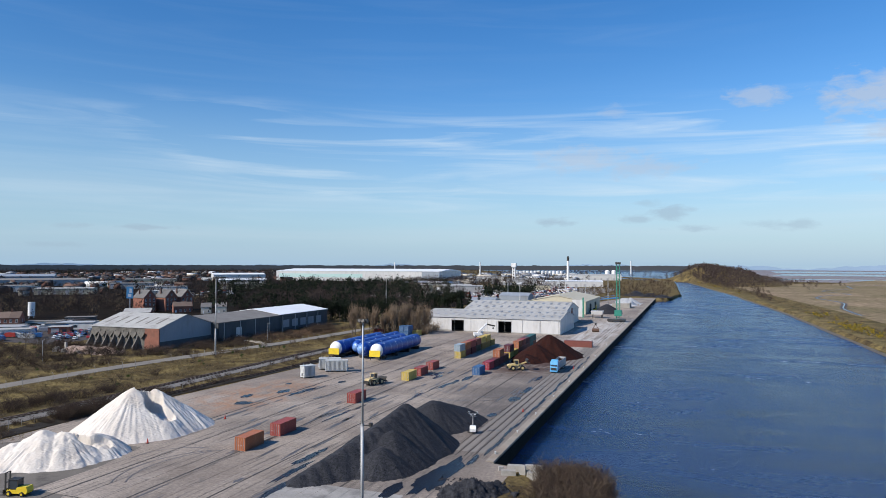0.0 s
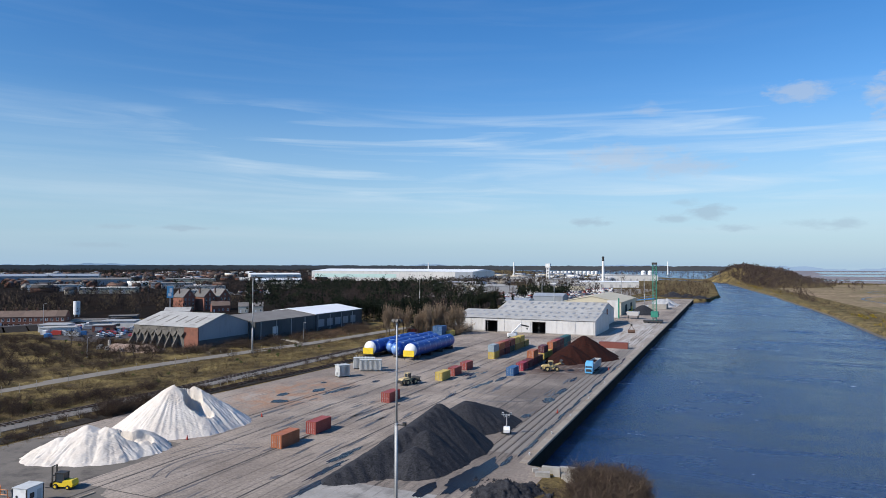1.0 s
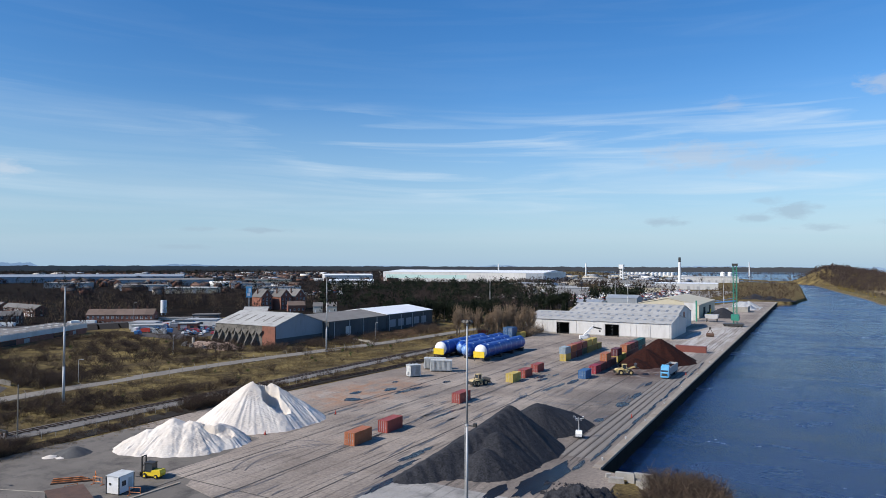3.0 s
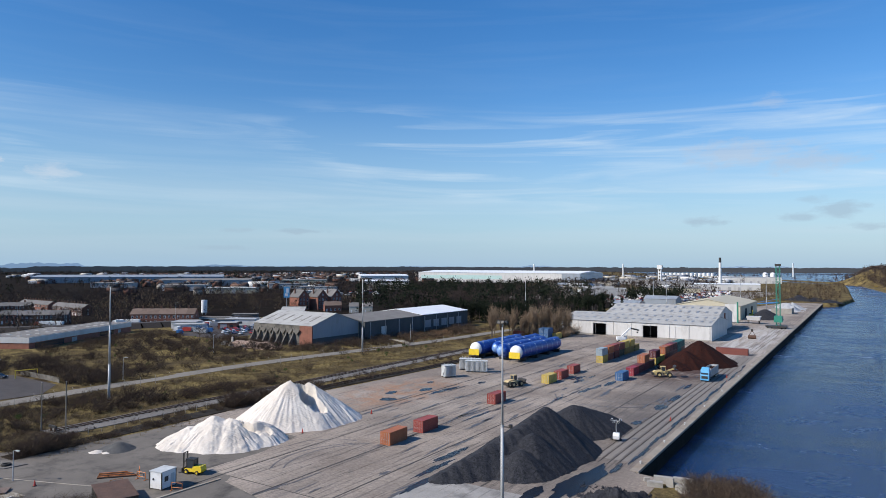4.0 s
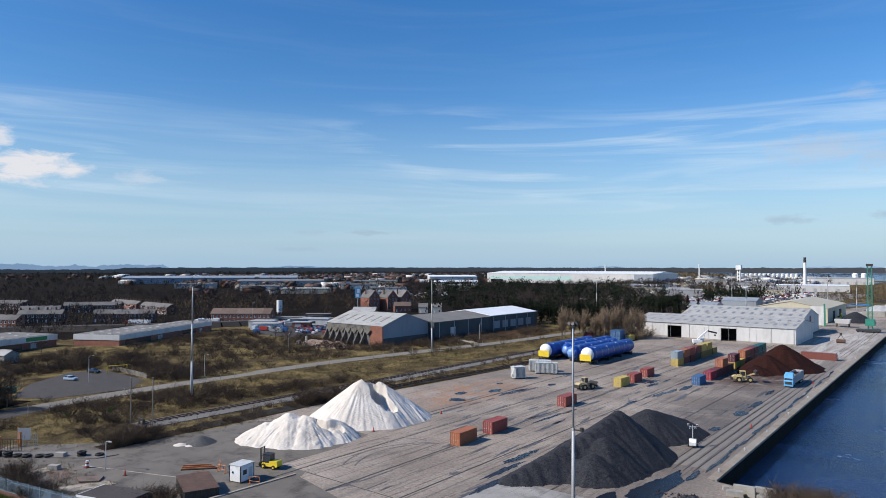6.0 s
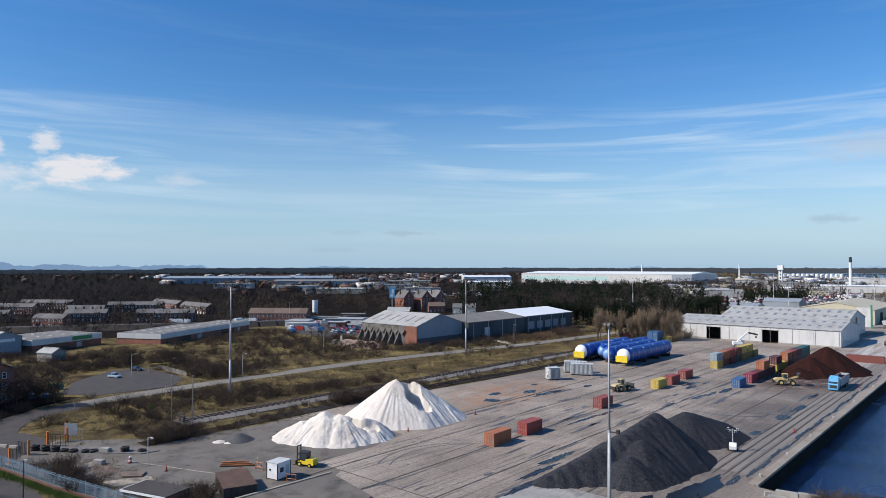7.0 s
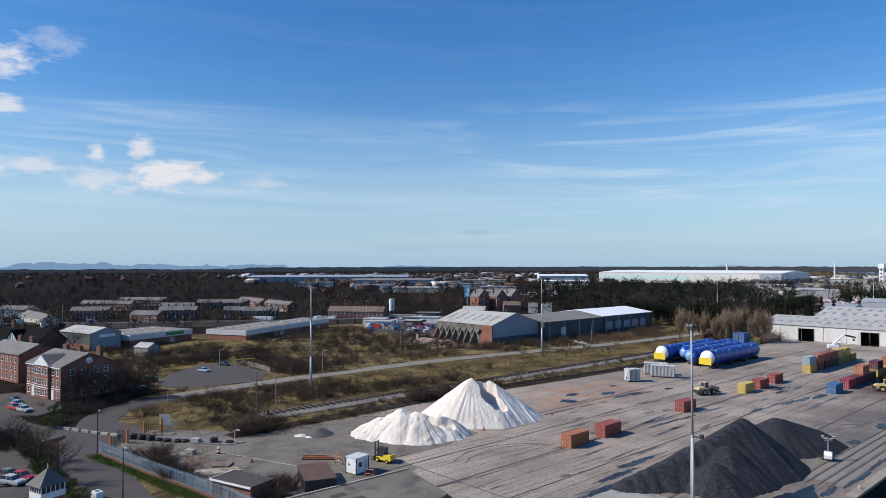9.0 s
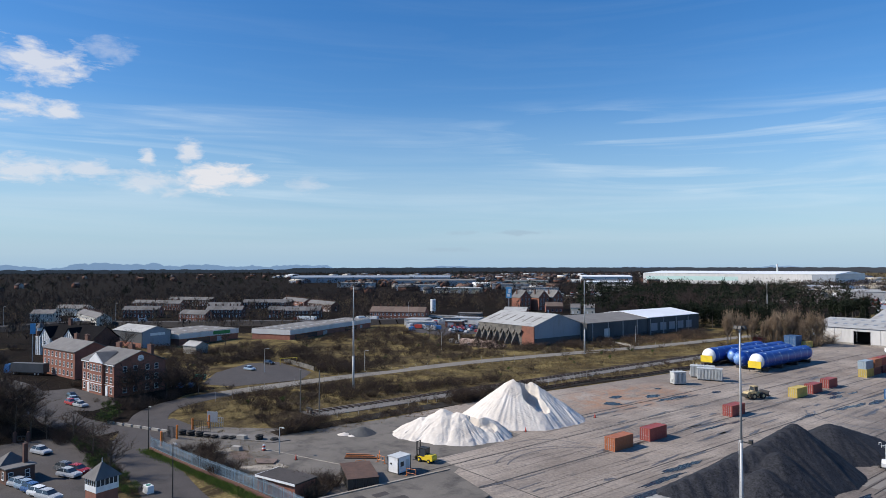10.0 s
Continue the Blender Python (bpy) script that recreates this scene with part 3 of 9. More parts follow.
# yard and quay apron
s = Shape()
s.up([(-30, 40), (-29, 114.5), (-34, 115.5), (-34, 735), (-62, 735), (-118, 480), (-140, 380), (-137, 330), (-127, 318), (-125.5, 215), (-129, 160), (-133, 120), (-131, 80), (-136, 64), (-151, 50), (-141, 37.5), (-97, 44), (-60, 47)], -0.4, 0.0)
solo("pavement_yard", s, YARD, "worn stained concrete yard of a bulk cargo quay", "yard", kind="structure")

s = Shape().up([(-150.5, 50), (-141, 38), (-97, 44.2), (-88, 45), (-90, 74), (-97, 84), (-101, 101), (-122, 101), (-131, 92), (-131.5, 80), (-136.5, 64.5)], -0.3, 0.014)
solo("pavement_entrance", s, TARMAC_WORN, "worn dark grey tarmac inside the yard gate", "yard", kind="structure")
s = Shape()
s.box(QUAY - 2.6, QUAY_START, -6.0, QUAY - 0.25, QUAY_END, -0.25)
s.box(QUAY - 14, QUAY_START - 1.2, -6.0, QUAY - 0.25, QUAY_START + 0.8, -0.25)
quay_wall = solo("quay_wall", s, QUAYWALL, "near-black masonry quay wall above the canal", "quay wall", kind="structure")
s = Shape()
for j in range(103):
    y = QUAY_START + j * 6.0
    s.box(QUAY - 1.6, y + 0.02, -0.30, QUAY, min(y + 5.98, QUAY_END), 0.12 + 0.012 * math.sin(j * 2.4), 0.03)
part("coping", s, COPING, quay_wall, "pale concrete coping slabs")

BANK_EDGE = material("dark_bank_stone", (0.05, 0.045, 0.04), (0.12, 0.11, 0.095), scale=0.4, fine=10, local=False, rough=0.9, bump=0.5)
BANK_GRASS = ground_material("canal_bank_grass", (0.105, 0.09, 0.042), (0.175, 0.135, 0.07), (0.06, 0.05, 0.03), (0.15, 0.10, 0.06), 0.045)
bank_profile = [(-1.2, -4.2), (-0.5, -3.0), (0.9, -2.75), (3.6, -0.65), (9.0, -0.5), (18.0, -0.55), (30.0, -0.95), (44.0, -1.3)]
bank_ys = list(np.arange(60.0, 1500.0, 12.0))
for name, lo, hi, mat, label in (("bank_edge", 0, 3, BANK_EDGE, "dark stone edging along the far canal bank"), ("canal_bank", 2, 8, BANK_GRASS, "low far canal bank of tan and olive grass")):
    s, rows_b = Shape(), bank_profile[lo:hi]
    for y in bank_ys:
        shore = float(far_shore(y)) + 0.5 * math.sin(y * 0.021) + 0.3 * math.sin(y * 0.067)
        s.v += [(shore + o, y, z) for o, z in rows_b]
    w_ = len(rows_b)
    s.f = [(q * w_ + e, q * w_ + e + 1, (q + 1) * w_ + e + 1, (q + 1) * w_ + e) for q in range(len(bank_ys) - 1) for e in range(w_ - 1)]
    solo(name, s, mat, label, "canal bank", kind="structure", smooth=True)

ROAD_FAR = smooth_line([(-166, 345), (-169, 312), (-173, 262), (-183, 200), (-188, 160), (-189, 120), (-188, 85), (-186, 68)])
ROAD_NEAR = smooth_line([(-186, 68), (-180, 53), (-172, 45.4), (-163, 41.5), (-152, 37.0), (-139, 32.5), (-120, 32.3), (-104, 31.5), (-85, 33), (-55, 35)])
ROAD = ROAD_FAR + ROAD_NEAR
s = Shape()
s.strip(ROAD_FAR, 7.0, -0.4, 0.035)
solo("road", s, LANE, "narrow grey tarmac works road", "road", kind="structure")
s = Shape()
s.strip(ROAD_NEAR, 8.4, -0.4, 0.03)
s.up([(-166, 37), (-163, 47.5), (-150.5, 49), (-141, 38.4), (-138.8, 35.2), (-150, 32)], -0.4, 0.026)
s.strip(smooth_line([(-158, 34), (-175, 27), (-196, 26), (-215, 24), (-238, 22), (-262, 15)]), 9.0, -0.4, 0.028)
s.up([(-222, 28), (-188, 30), (-184, 34), (-190, 41), (-199, 41.5), (-222, 36)], -0.4, 0.032)
s.up([(-205, 12), (-190, 12), (-186, 30), (-200, 36), (-222, 31), (-226, 18)], -0.4, 0.024)
solo("road_office", s, ASPHALT, "dark tarmac lane and parking by the brick offices", "road", kind="structure")
s = Shape()
s.up([(-162, -10), (-100, -10), (-104, 24), (-124, 25.5), (-150, 27.5), (-160, 24)], -0.4, 0.02)
solo("pavement_car_park", s, ASPHALT, "dark tarmac car park", "car park", kind="structure")
s = Shape()
s.up([(-238, 96), (-224, 79), (-205, 68), (-195, 74), (-193, 95), (-205, 105), (-235, 106)], -0.4, 0.02)
solo("pavement_lorry_park", s, ASPHALT, "small dark tarmac parking yard among brush", "car park", kind="structure")

DITCH = ground_material("ditch_soil", (0.03, 0.024, 0.019), (0.055, 0.043, 0.03), (0.018, 0.015, 0.012), (0.04, 0.036, 0.02), 0.09)
s = Shape().strip(smooth_line([(-134.4, 60), (-134.8, 90), (-134.6, 130), (-132.2, 160), (-129.6, 200), (-129.2, 240), (-129.6, 312)]), 4.6, -0.3, 0.05)
solo("ditch_verge", s, DITCH, "dark weedy soil strip between the siding and the yard", "verge", kind="structure")

# ---- heaps ----
def heap(name, mat, label, category, cones, step, seed, gullies=0.35, lump=0.25, bite=None, rough=0.0, crisp=0.0):
    """A tipped heap: the upper hull of cones (x, y, height, slope), gullied and lumpy, on a fine grid."""
    x0 = min(c[0] - c[2] / c[3] for c in cones) - 2
    x1 = max(c[0] + c[2] / c[3] for c in cones) + 2
    y0 = min(c[1] - c[2] / c[3] for c in cones) - 2
    y1 = max(c[1] + c[2] / c[3] for c in cones) + 2
    xs, ys = np.arange(x0, x1, step), np.arange(y0, y1, step)
    X, Y = np.meshgrid(xs, ys)
    Z = np.full(X.shape, -0.5)
    for j, (cx, cy, h, slope) in enumerate(cones):
        a, r = np.arctan2(Y - cy, X - cx), np.hypot(X - cx, Y - cy)
        edge = 1 + 0.04 * np.sin(2 * a + seed + j) + 0.02 * np.sin(5 * a + 2 * seed + j)
        streak = np.array([noise.noise(Vector((math.cos(q) * 4.0, math.sin(q) * 4.0, w * 0.06 + seed + j))) + 0.7 * noise.noise(Vector((math.cos(q) * 11, math.sin(q) * 11, w * 0.05 + seed))) + 0.45 * noise.noise(Vector((math.cos(q) * 21, math.sin(q) * 21, w * 0.08 + seed))) for q, w in zip(a.ravel(), r.ravel())]).reshape(a.shape)
        gully = gullies * 1.6 * streak * np.clip(r / 5, 0, 1)
        Z = np.maximum(Z, h - np.sqrt((r * edge) ** 2 + 0.8) * slope - gully)
    if bite:
        # a dug channel from one place down to another
        bx, by, ex, ey, br, depth = bite
        t = np.clip(((X - bx) * (ex - bx) + (Y - by) * (ey - by)) / ((ex - bx) ** 2 + (ey - by) ** 2), 0, 1)
        wander = 0.5 * np.sin(t * 7.0 + seed)
        cut = np.clip(4.5 * (1 - np.hypot(X - bx - (ex - bx) * t, Y - by - (ey - by) * t + wander) / br), 0, 1)
        Z = Z - depth * cut * (1 - 0.65 * t) * (Z > 0.3)
    V = []
    for x, y, z in zip(X.ravel(), Y.ravel(), Z.ravel()):
        p = Vector((x, y, seed * 3.1))
        V.append((x, y, max(z + lump * (noise.noise(p * 0.35) + 0.35 * noise.noise(p * 1.1)) + rough * (abs(noise.noise(p * 1.9)) + 0.5 * noise.noise(p * 3.7)) - crisp * (abs(noise.noise(p * 0.62)) + 0.6 * abs(noise.noise(p * 1.5)) + 0.3 * abs(noise.noise(p * 3.3)) - 0.4), -0.3)))
    k = len(xs)
    V = np.array(V)
    keep = V[:, 2].reshape(len(ys), k) > -0.29
    s = Shape()
    s.v = V.tolist()
    for j in range(len(ys) - 1):
        for i in range(k - 1):
            if keep[j, i] or keep[j, i + 1] or keep[j + 1, i + 1] or keep[j + 1, i]:
                q = j * k + i
                s.f.append((q, q + 1, q + k + 1, q + k))
    return solo(name, s, mat, label, category, smooth=crisp == 0)


heap("coal_mound", COAL, "large black coal heap tipped on the quay yard", "coal heap", [(-53.0 - 7.0 * t ** 1.6, 120.5 - 26.5 * t, 8.9 - 6.9 * t ** 1.15, 0.80 - 0.08 * t) for t in [k / 13 for k in range(14)]] + [(-51.0, 110, 6.3, 0.78), (-50.6, 104.5, 4.6, 0.74)], 0.36, 1.0, 0.26, 0.14, rough=0.07)
COAL_B = (-53.8, 137.6)
heap("coal_mound", COAL, "lower black coal heap behind the large one", "coal heap", [(COAL_B[0] + 4.5 * t, COAL_B[1] + 7.0 * t, 6.2 - 2.6 * t, 0.66 - 0.06 * t) for t in [k / 6 for k in range(7)]], 0.42, 2.0, 0.2, 0.14, rough=0.07)
heap("salt_mound", SALT, "tall pale heap of road salt with a dug-out gully", "salt heap", [(-112.6, 110.6, 9.9, 0.78), (-111.9, 112.0, 9.9, 0.80), (-110.8, 114.6, 9.0, 0.80), (-109.6, 116.2, 7.6, 0.76), (-106.5, 118.0, 5.2, 0.70), (-115.0, 107.5, 6.6, 0.72)], 0.3, 3.0, 0.17, 0.14, bite=(-111.4, 112.6, -104.9, 111.0, 2.2, 5.2), crisp=0.15)
heap("salt_mound", SALT, "low broad pale heap of road salt", "salt heap", [(-111.5, 88.5, 6.1, 0.70), (-108.6, 90.5, 5.7, 0.68), (-106, 95, 4.4, 0.66), (-115, 85.5, 4.0, 0.6)], 0.3, 4.0, 0.14, 0.3, bite=(-108.4, 91.4, -103.2, 93.6, 1.6, 2.6), crisp=0.2)
heap("ore_mound", ORE, "conical dark red ore heap on the quay", "ore heap", [(-51.5, 257, 9.2, 0.74), (-55, 248, 6.2, 0.66), (-56.5, 239, 3.6, 0.6), (-46.5, 262, 4.6, 0.6)], 0.55, 5.0, 0.25, 0.2)
heap("gravel_mound", GRAVEL_HEAP, "small dark grey gravel heap by the track", "gravel heap", [(-123.0, 75, 2.0, 0.6), (-125, 74, 1.2, 0.6)], 0.4, 6.0, 0.1, 0.15)
heap("spoil_mound", COAL, "small dark mound of coal spoil at the quay's end", "spoil mound", [(-32.6, 99.5, 2.7, 0.75), (-30.0, 101.2, 1.7, 0.6), (-34.6, 97.5, 1.9, 0.7)], 0.25, 7.5, 0.2, 0.7, rough=0.9)
heap("salt_spill", SALT, "small white salt spill beside the gravel", "salt spill", [(-124.6, 71.6, 0.8, 0.5), (-122.5, 72.3, 0.6, 0.5)], 0.25, 8.5, 0.1, 0.12)

# ---- the yard: containers ----
def corrugated(s, axis, fixed, a0, a1, z0, z1, depth, pitch):
    """A sheet with upright ribs on the plane axis = fixed, from a0 to a1."""
    k = max(int((a1 - a0) / pitch), 2)
    pts = []
    for j in range(k):
        a, w = a0 + (a1 - a0) * j / k, (a1 - a0) / k
        pts += [(a, 0.0), (a + 0.3 * w, 0.0), (a + 0.5 * w, depth), (a + 0.8 * w, depth)]
    pts.append((a1, 0.0))
    i = len(s.v)
    for a, d in pts:
        for z in (z0, z1):
            s.v.append((fixed + d, a, z) if axis == "x" else (a, fixed + d, z))
    s.f += [(i + 2 * j, i + 2 * j + 2, i + 2 * j + 3, i + 2 * j + 1) for j in range(len(pts) - 1)]


CONTAINER_PAINT = {}


def container(colour_name, colour, label, at, group="cargo containers on the yard", length=6.06):
    """A steel cargo container; its door end faces -y."""
    if (colour_name, length) in CONTAINER_PAINT:
        made = copy_thing(CONTAINER_PAINT[colour_name, length], at)
        return tagged(made, label)
    mat = paint(colour_name + "_container_paint", colour, 0.55, 0.15, 0.08)
    box = thing("cargo_container", label, "container", group, at)
    w, h, n = 1.22, 2.59, length
    s = Shape()
    corrugated(s, "x", -w + 0.04, 0.1, n - 0.1, 0.15, h - 0.1, -0.035, 0.28)
    corrugated(s, "x", w - 0.04, 0.1, n - 0.1, 0.15, h - 0.1, 0.035, 0.28)
    corrugated(s, "y", n - 0.05, -w + 0.1, w - 0.1, 0.15, h - 0.1, 0.035, 0.28)
    part("side_panel", s, mat, box)
    s = Shape()
    for x in (-w, w - 0.14):
        for y in (0.0, n - 0.14):
            s.box(x, y, 0, x + 0.14, y + 0.14, h)
    for x in (-w, w - 0.1):
        s.box(x, 0.14, 0, x + 0.1, n - 0.14, 0.16).box(x, 0.14, h - 0.12, x + 0.1, n - 0.14, h)
    for y in (0.0, n - 0.1):
        s.box(-w + 0.14, y, 0, w - 0.14, y + 0.1, 0.16).box(-w + 0.14, y, h - 0.12, w - 0.14, y + 0.1, h)
    part("corner_frame", s, mat, box)
    part("roof_panel", Shape().box(-w + 0.1, 0.1, h - 0.07, w - 0.1, n - 0.1, h - 0.03), mat, box)
    part("floor_panel", Shape().box(-w + 0.1, 0.1, 0.1, w - 0.1, n - 0.1, 0.16), mat, box)
    for x0 in (-w + 0.15, 0.01):
        door = part("door", Shape().box(x0, 0.03, 0.17, x0 + w - 0.17, 0.08, h - 0.13), mat, box)
        for x in (x0 + 0.25, x0 + 0.8):
            part("locking_bar", Shape().tube((x, 0.0, 0.17), (x, 0.0, h - 0.14), 0.03, k=6).box(x - 0.1, -0.03, 1.0, x + 0.1, 0.02, 1.1), GALV, door, "pale galvanised locking bar")
    CONTAINER_PAINT[colour_name, length] = box
    return box


TINTS = {"orange": (0.34, 0.115, 0.05), "red": (0.27, 0.058, 0.045), "crimson": (0.27, 0.03, 0.045), "maroon": (0.10, 0.024, 0.027), "rust_red": (0.17, 0.055, 0.042), "yellow": (0.48, 0.35, 0.085), "ochre": (0.26, 0.185, 0.05),
         "blue": (0.04, 0.11, 0.24), "grey_blue": (0.26, 0.32, 0.36), "teal": (0.02, 0.10, 0.095), "dark_green": (0.03, 0.06, 0.045), "brown": (0.14, 0.06, 0.04)}


def put_container(tint, x, y, z=0.0, turn=0.0, extra="standing alone on the concrete yard", length=6.06):
    container(tint, TINTS[tint], tint.replace("_", " ") + " steel cargo container " + extra, pose(x, y, z + 0.01, 0, 0, turn), length=length)


for tint, x, y, turn in (("orange", -81.2, 105.7, 1), ("red", -81.3, 117.4, 0.5), ("red", -82.0, 151.7, 0), ("yellow", -82.4, 187.0, -1), ("red", -82.1, 196.2, 0), ("red", -82.9, 208.8, 0), ("blue", -65.0, 204.4, 0)):
    put_container(tint, x, y, turn=turn)
for j, (low, top) in enumerate([("yellow", "grey_blue"), ("rust_red", "orange"), ("maroon", "red"), ("dark_green", "rust_red"), ("ochre", "yellow"), ("ochre", "yellow"), ("ochre", None)]):
    y = 238.2 + j * 6.9
    put_container(low, -83.1 - 0.25 * (j % 2), y, extra="low in a stacked row")
    if top:
        put_container(top, -83.1 - 0.2 * ((j + 1) % 2), y + 0.1, 2.6, extra="stacked on another container")
for low, top, y in (("crimson", None, 215.6), ("maroon", None, 222.1), ("maroon", "orange", 228.6), ("brown", None, 235.2), ("yellow", "maroon", 243.2), ("yellow", None, 250.0), ("rust_red", "orange", 256.8), ("rust_red", "red", 263.3), ("rust_red", "maroon", 269.8), ("teal", "teal", 276.3), ("brown", "teal", 282.8)):
    put_container(low, -65.0, y, extra="by the ore heap")
    if top:
        put_container(top, -65.05, y + 0.1, 2.6, extra="stacked on another container")
put_container("rust_red", -39.5, 291.0, turn=90, extra="lying across the quay apron", length=12.19)
for x in (-134.4, -131.8):
    put_container("blue", x, 300.0, extra="in a stack by the poplars")
    put_container("blue", x, 300.1, 2.6, extra="stacked by the poplars")
put_container("yellow", -129.0, 304.5, extra="beside the blue stack")
put_container("red", -147.0, 306.0, turn=70, extra="behind the wrapped vessels")


# ---- wrapped vessels and transformers ----
def wrapped_vessel(x, y, panel, length=41.0, r=2.62):
    """A long pressure vessel sheeted in tarpaulin, on saddles."""
    v = thing("wrapped_vessel", "long steel vessel sheeted in creased bright blue tarpaulin on saddles", "vessel", "wrapped vessels", pose(x, y, 0.02))
    zc, rings, k = r + 0.9, 90, 28
    s = Shape()
    for j in range(rings + 1):
        t = j / rings
        yy = t * length
        dome = min(1.0, math.sqrt(max(1 - (1 - min(t * 14, 1)) ** 2, 0.04))) * min(1.0, math.sqrt(max(1 - (1 - min((1 - t) * 14, 1)) ** 2, 0.04)))
        for q in range(k):
            a = 2 * math.pi * q / k
            crease = 1 + 0.02 * noise.noise(Vector((math.cos(a) * 3, yy * 0.9, math.sin(a) * 3 + x))) + 0.012 * noise.noise(Vector((math.cos(a) * 7, yy * 2.0, math.sin(a) * 7 + x))) - 0.012 * (abs((yy % 5.1)) < 0.4) + 0.012 * noise.noise(Vector((math.cos(a) * 1.5, yy * 0.35, math.sin(a) * 1.5 + 2 * x)))
            s.v.append((r * dome * crease * math.cos(a), yy, zc + r * dome * crease * math.sin(a)))
    for j in range(rings):
        s.f += [(j * k + q, j * k + (q + 1) % k, (j + 1) * k + (q + 1) % k, (j + 1) * k + q) for q in range(k)]
    s.f += [tuple(range(k)), tuple(range(rings * k + k - 1, rings * k - 1, -1))]
    part("tarpaulin", s, TARP, v, "creased bright blue tarpaulin", True)
    for j in range(1, int(length / 5.1) + 1):
        band = Shape()
        yy, n_ = j * 5.1 - 1.2, 28
        for e in range(2):
            band.v += [((r + 0.07) * math.cos(2 * math.pi * q / n_), yy + 0.16 * e - 0.08, zc + (r + 0.07) * math.sin(2 * math.pi * q / n_)) for q in range(n_)]
        band.f = [(q, (q + 1) % n_, n_ + (q + 1) % n_, n_ + q) for q in range(n_)]
        part("strap", band, STRAP, v, "pale blue lashing strap")
    for yy in (4.0, 14.5, 26.0, 36.5):
        part("saddle", Shape().along_y([(-2.4, 0), (2.4, 0), (2.6, 1.6), (1.6, 1.05), (0, 0.8), (-1.6, 1.05), (-2.6, 1.6)], yy, yy + 0.7), STEEL_DARK, v, "dark steel saddle")
    for j in range(4):
        a = radians(62 - 14 * (j % 2))
        part("lifting_patch", Shape().tube(((r + 0.02) * math.cos(a), 5.0 + j * 9.3, zc + (r + 0.02) * math.sin(a)), ((r + 0.1) * math.cos(a), 5.0 + j * 9.3, zc + (r + 0.1) * math.sin(a)), 0.34, k=10), WHITE, v, "white round patch on the tarpaulin")
    if not panel:
        film = Shape()
        for j in range(7):
            w = math.cos(math.pi / 2 * j / 6.4)
            for q in range(24):
                a = 2 * math.pi * q / 24
                c = 1.0 + 0.05 * noise.noise(Vector((math.cos(a) * 2.5, j * 0.6, math.sin(a) * 2.5 + x)))
                film.v.append((r * 1.02 * w * c * math.cos(a), 3.4 - 3.5 * math.sin(math.pi / 2 * j / 6.4), zc + r * 1.02 * w * c * math.sin(a)))
        for j in range(6):
            film.f += [(j * 24 + (q + 1) % 24, j * 24 + q, (j + 1) * 24 + q, (j + 1) * 24 + (q + 1) % 24) for q in range(24)]
        film.f.append(tuple(range(6 * 24 + 23, 6 * 24 - 1, -1)))
        part("end_wrap", film, FILM, v, "pale blue film over the near end", True)
    if panel:
        part("end_board", Shape().box(-2.25, -0.35, 1.3, 2.25, -0.2, 3.6), YELLOW, v, "plain bright yellow transport board")
        part("board_post", Shape().box(-2.0, -0.2, 0, -1.8, -0.05, 3.5).box(1.8, -0.2, 0, 2.0, -0.05, 3.5), STEEL_DARK, v)
        cap = Shape()
        kk = 20
        for j in range(6):
            w = math.cos(math.pi / 2 * j / 5.5)
            cap.v += [(r * 0.98 * w * math.cos(2 * math.pi * q / kk), 1.5 - 1.62 * math.sin(math.pi / 2 * j / 5.5), zc + r * 0.98 * w * math.sin(2 * math.pi * q / kk)) for q in range(kk)]
        for j in range(5):
            cap.f += [(j * kk + (q + 1) % kk, j * kk + q, (j + 1) * kk + q, (j + 1) * kk + (q + 1) % kk) for q in range(kk)]
        cap.f.append(tuple(range(5 * kk + kk - 1, 5 * kk - 1, -1)))
        part("end_cap", cap, WHITE, v, "white wrapped dished end", True)


for x, y, panel in ((-128.0, 223.0, True), (-122.2, 229.0, False), (-116.6, 222.6, False), (-110.2, 222.3, True)):
    wrapped_vessel(x, y, panel, 41.0 if y < 230 else 34.0)


def transformer(at, long=7.2):
    t = thing("transformer", "pale grey ribbed transformer tank on the yard", "transformer", "transformers", at)
    part("tank", Shape().box(-1.3, 0, 0.3, 1.3, long, 3.7, 0.05), GREY_PALE, t)
    for side in (-1, 1):
        for j in range(int(long / 0.42)):
            y = 0.2 + j * 0.42
            part("fin", Shape().box(min(side * 1.31, side * 1.62), y, 0.6, max(side * 1.31, side * 1.62), y + 0.2, 3.5), GREY_PALE, t)
    part("lid", Shape().box(-1.45, -0.12, 3.7, 1.45, long + 0.12, 3.84), GREY_PALE, t)
    for j in range(5 if long > 5 else 3):
        part("bushing", Shape().tube((-0.7 + 0.35 * j, 0.8 + 1.1 * j, 3.84), (-0.7 + 0.35 * j, 0.8 + 1.1 * j, 4.35), 0.16, 0.1, 8), GREY_PALE, t)
    part("skid", Shape().box(-1.2, 0.2, 0, -0.9, long - 0.2, 0.3).box(0.9, 0.2, 0, 1.2, long - 0.2, 0.3), STEEL_DARK, t)
    part("end_frame", Shape().box(-0.9, -0.12, 0.5, -0.75, 0, 3.0).box(0.75, -0.12, 0.5, 0.9, 0, 3.0).box(-0.9, -0.12, 1.6, 0.9, 0, 1.75), GREY_PALE, t)
    part("valve_box", Shape().box(-0.45, -0.35, 0.9, 0.45, -0.01, 1.6), GREY_PALE, t)


GREY_PALE = paint("pale_grey_enamel", (0.50, 0.51, 0.50), 0.45, 0.08)
transformer(pose(-114.6, 179.6, 0.01, 0, 0, -30), 4.0)
transformer(pose(-118.6, 196.6, 0.01, 0, 0, -64))
transformer(pose(-114.3, 193.6, 0.01, 0, 0, -66))


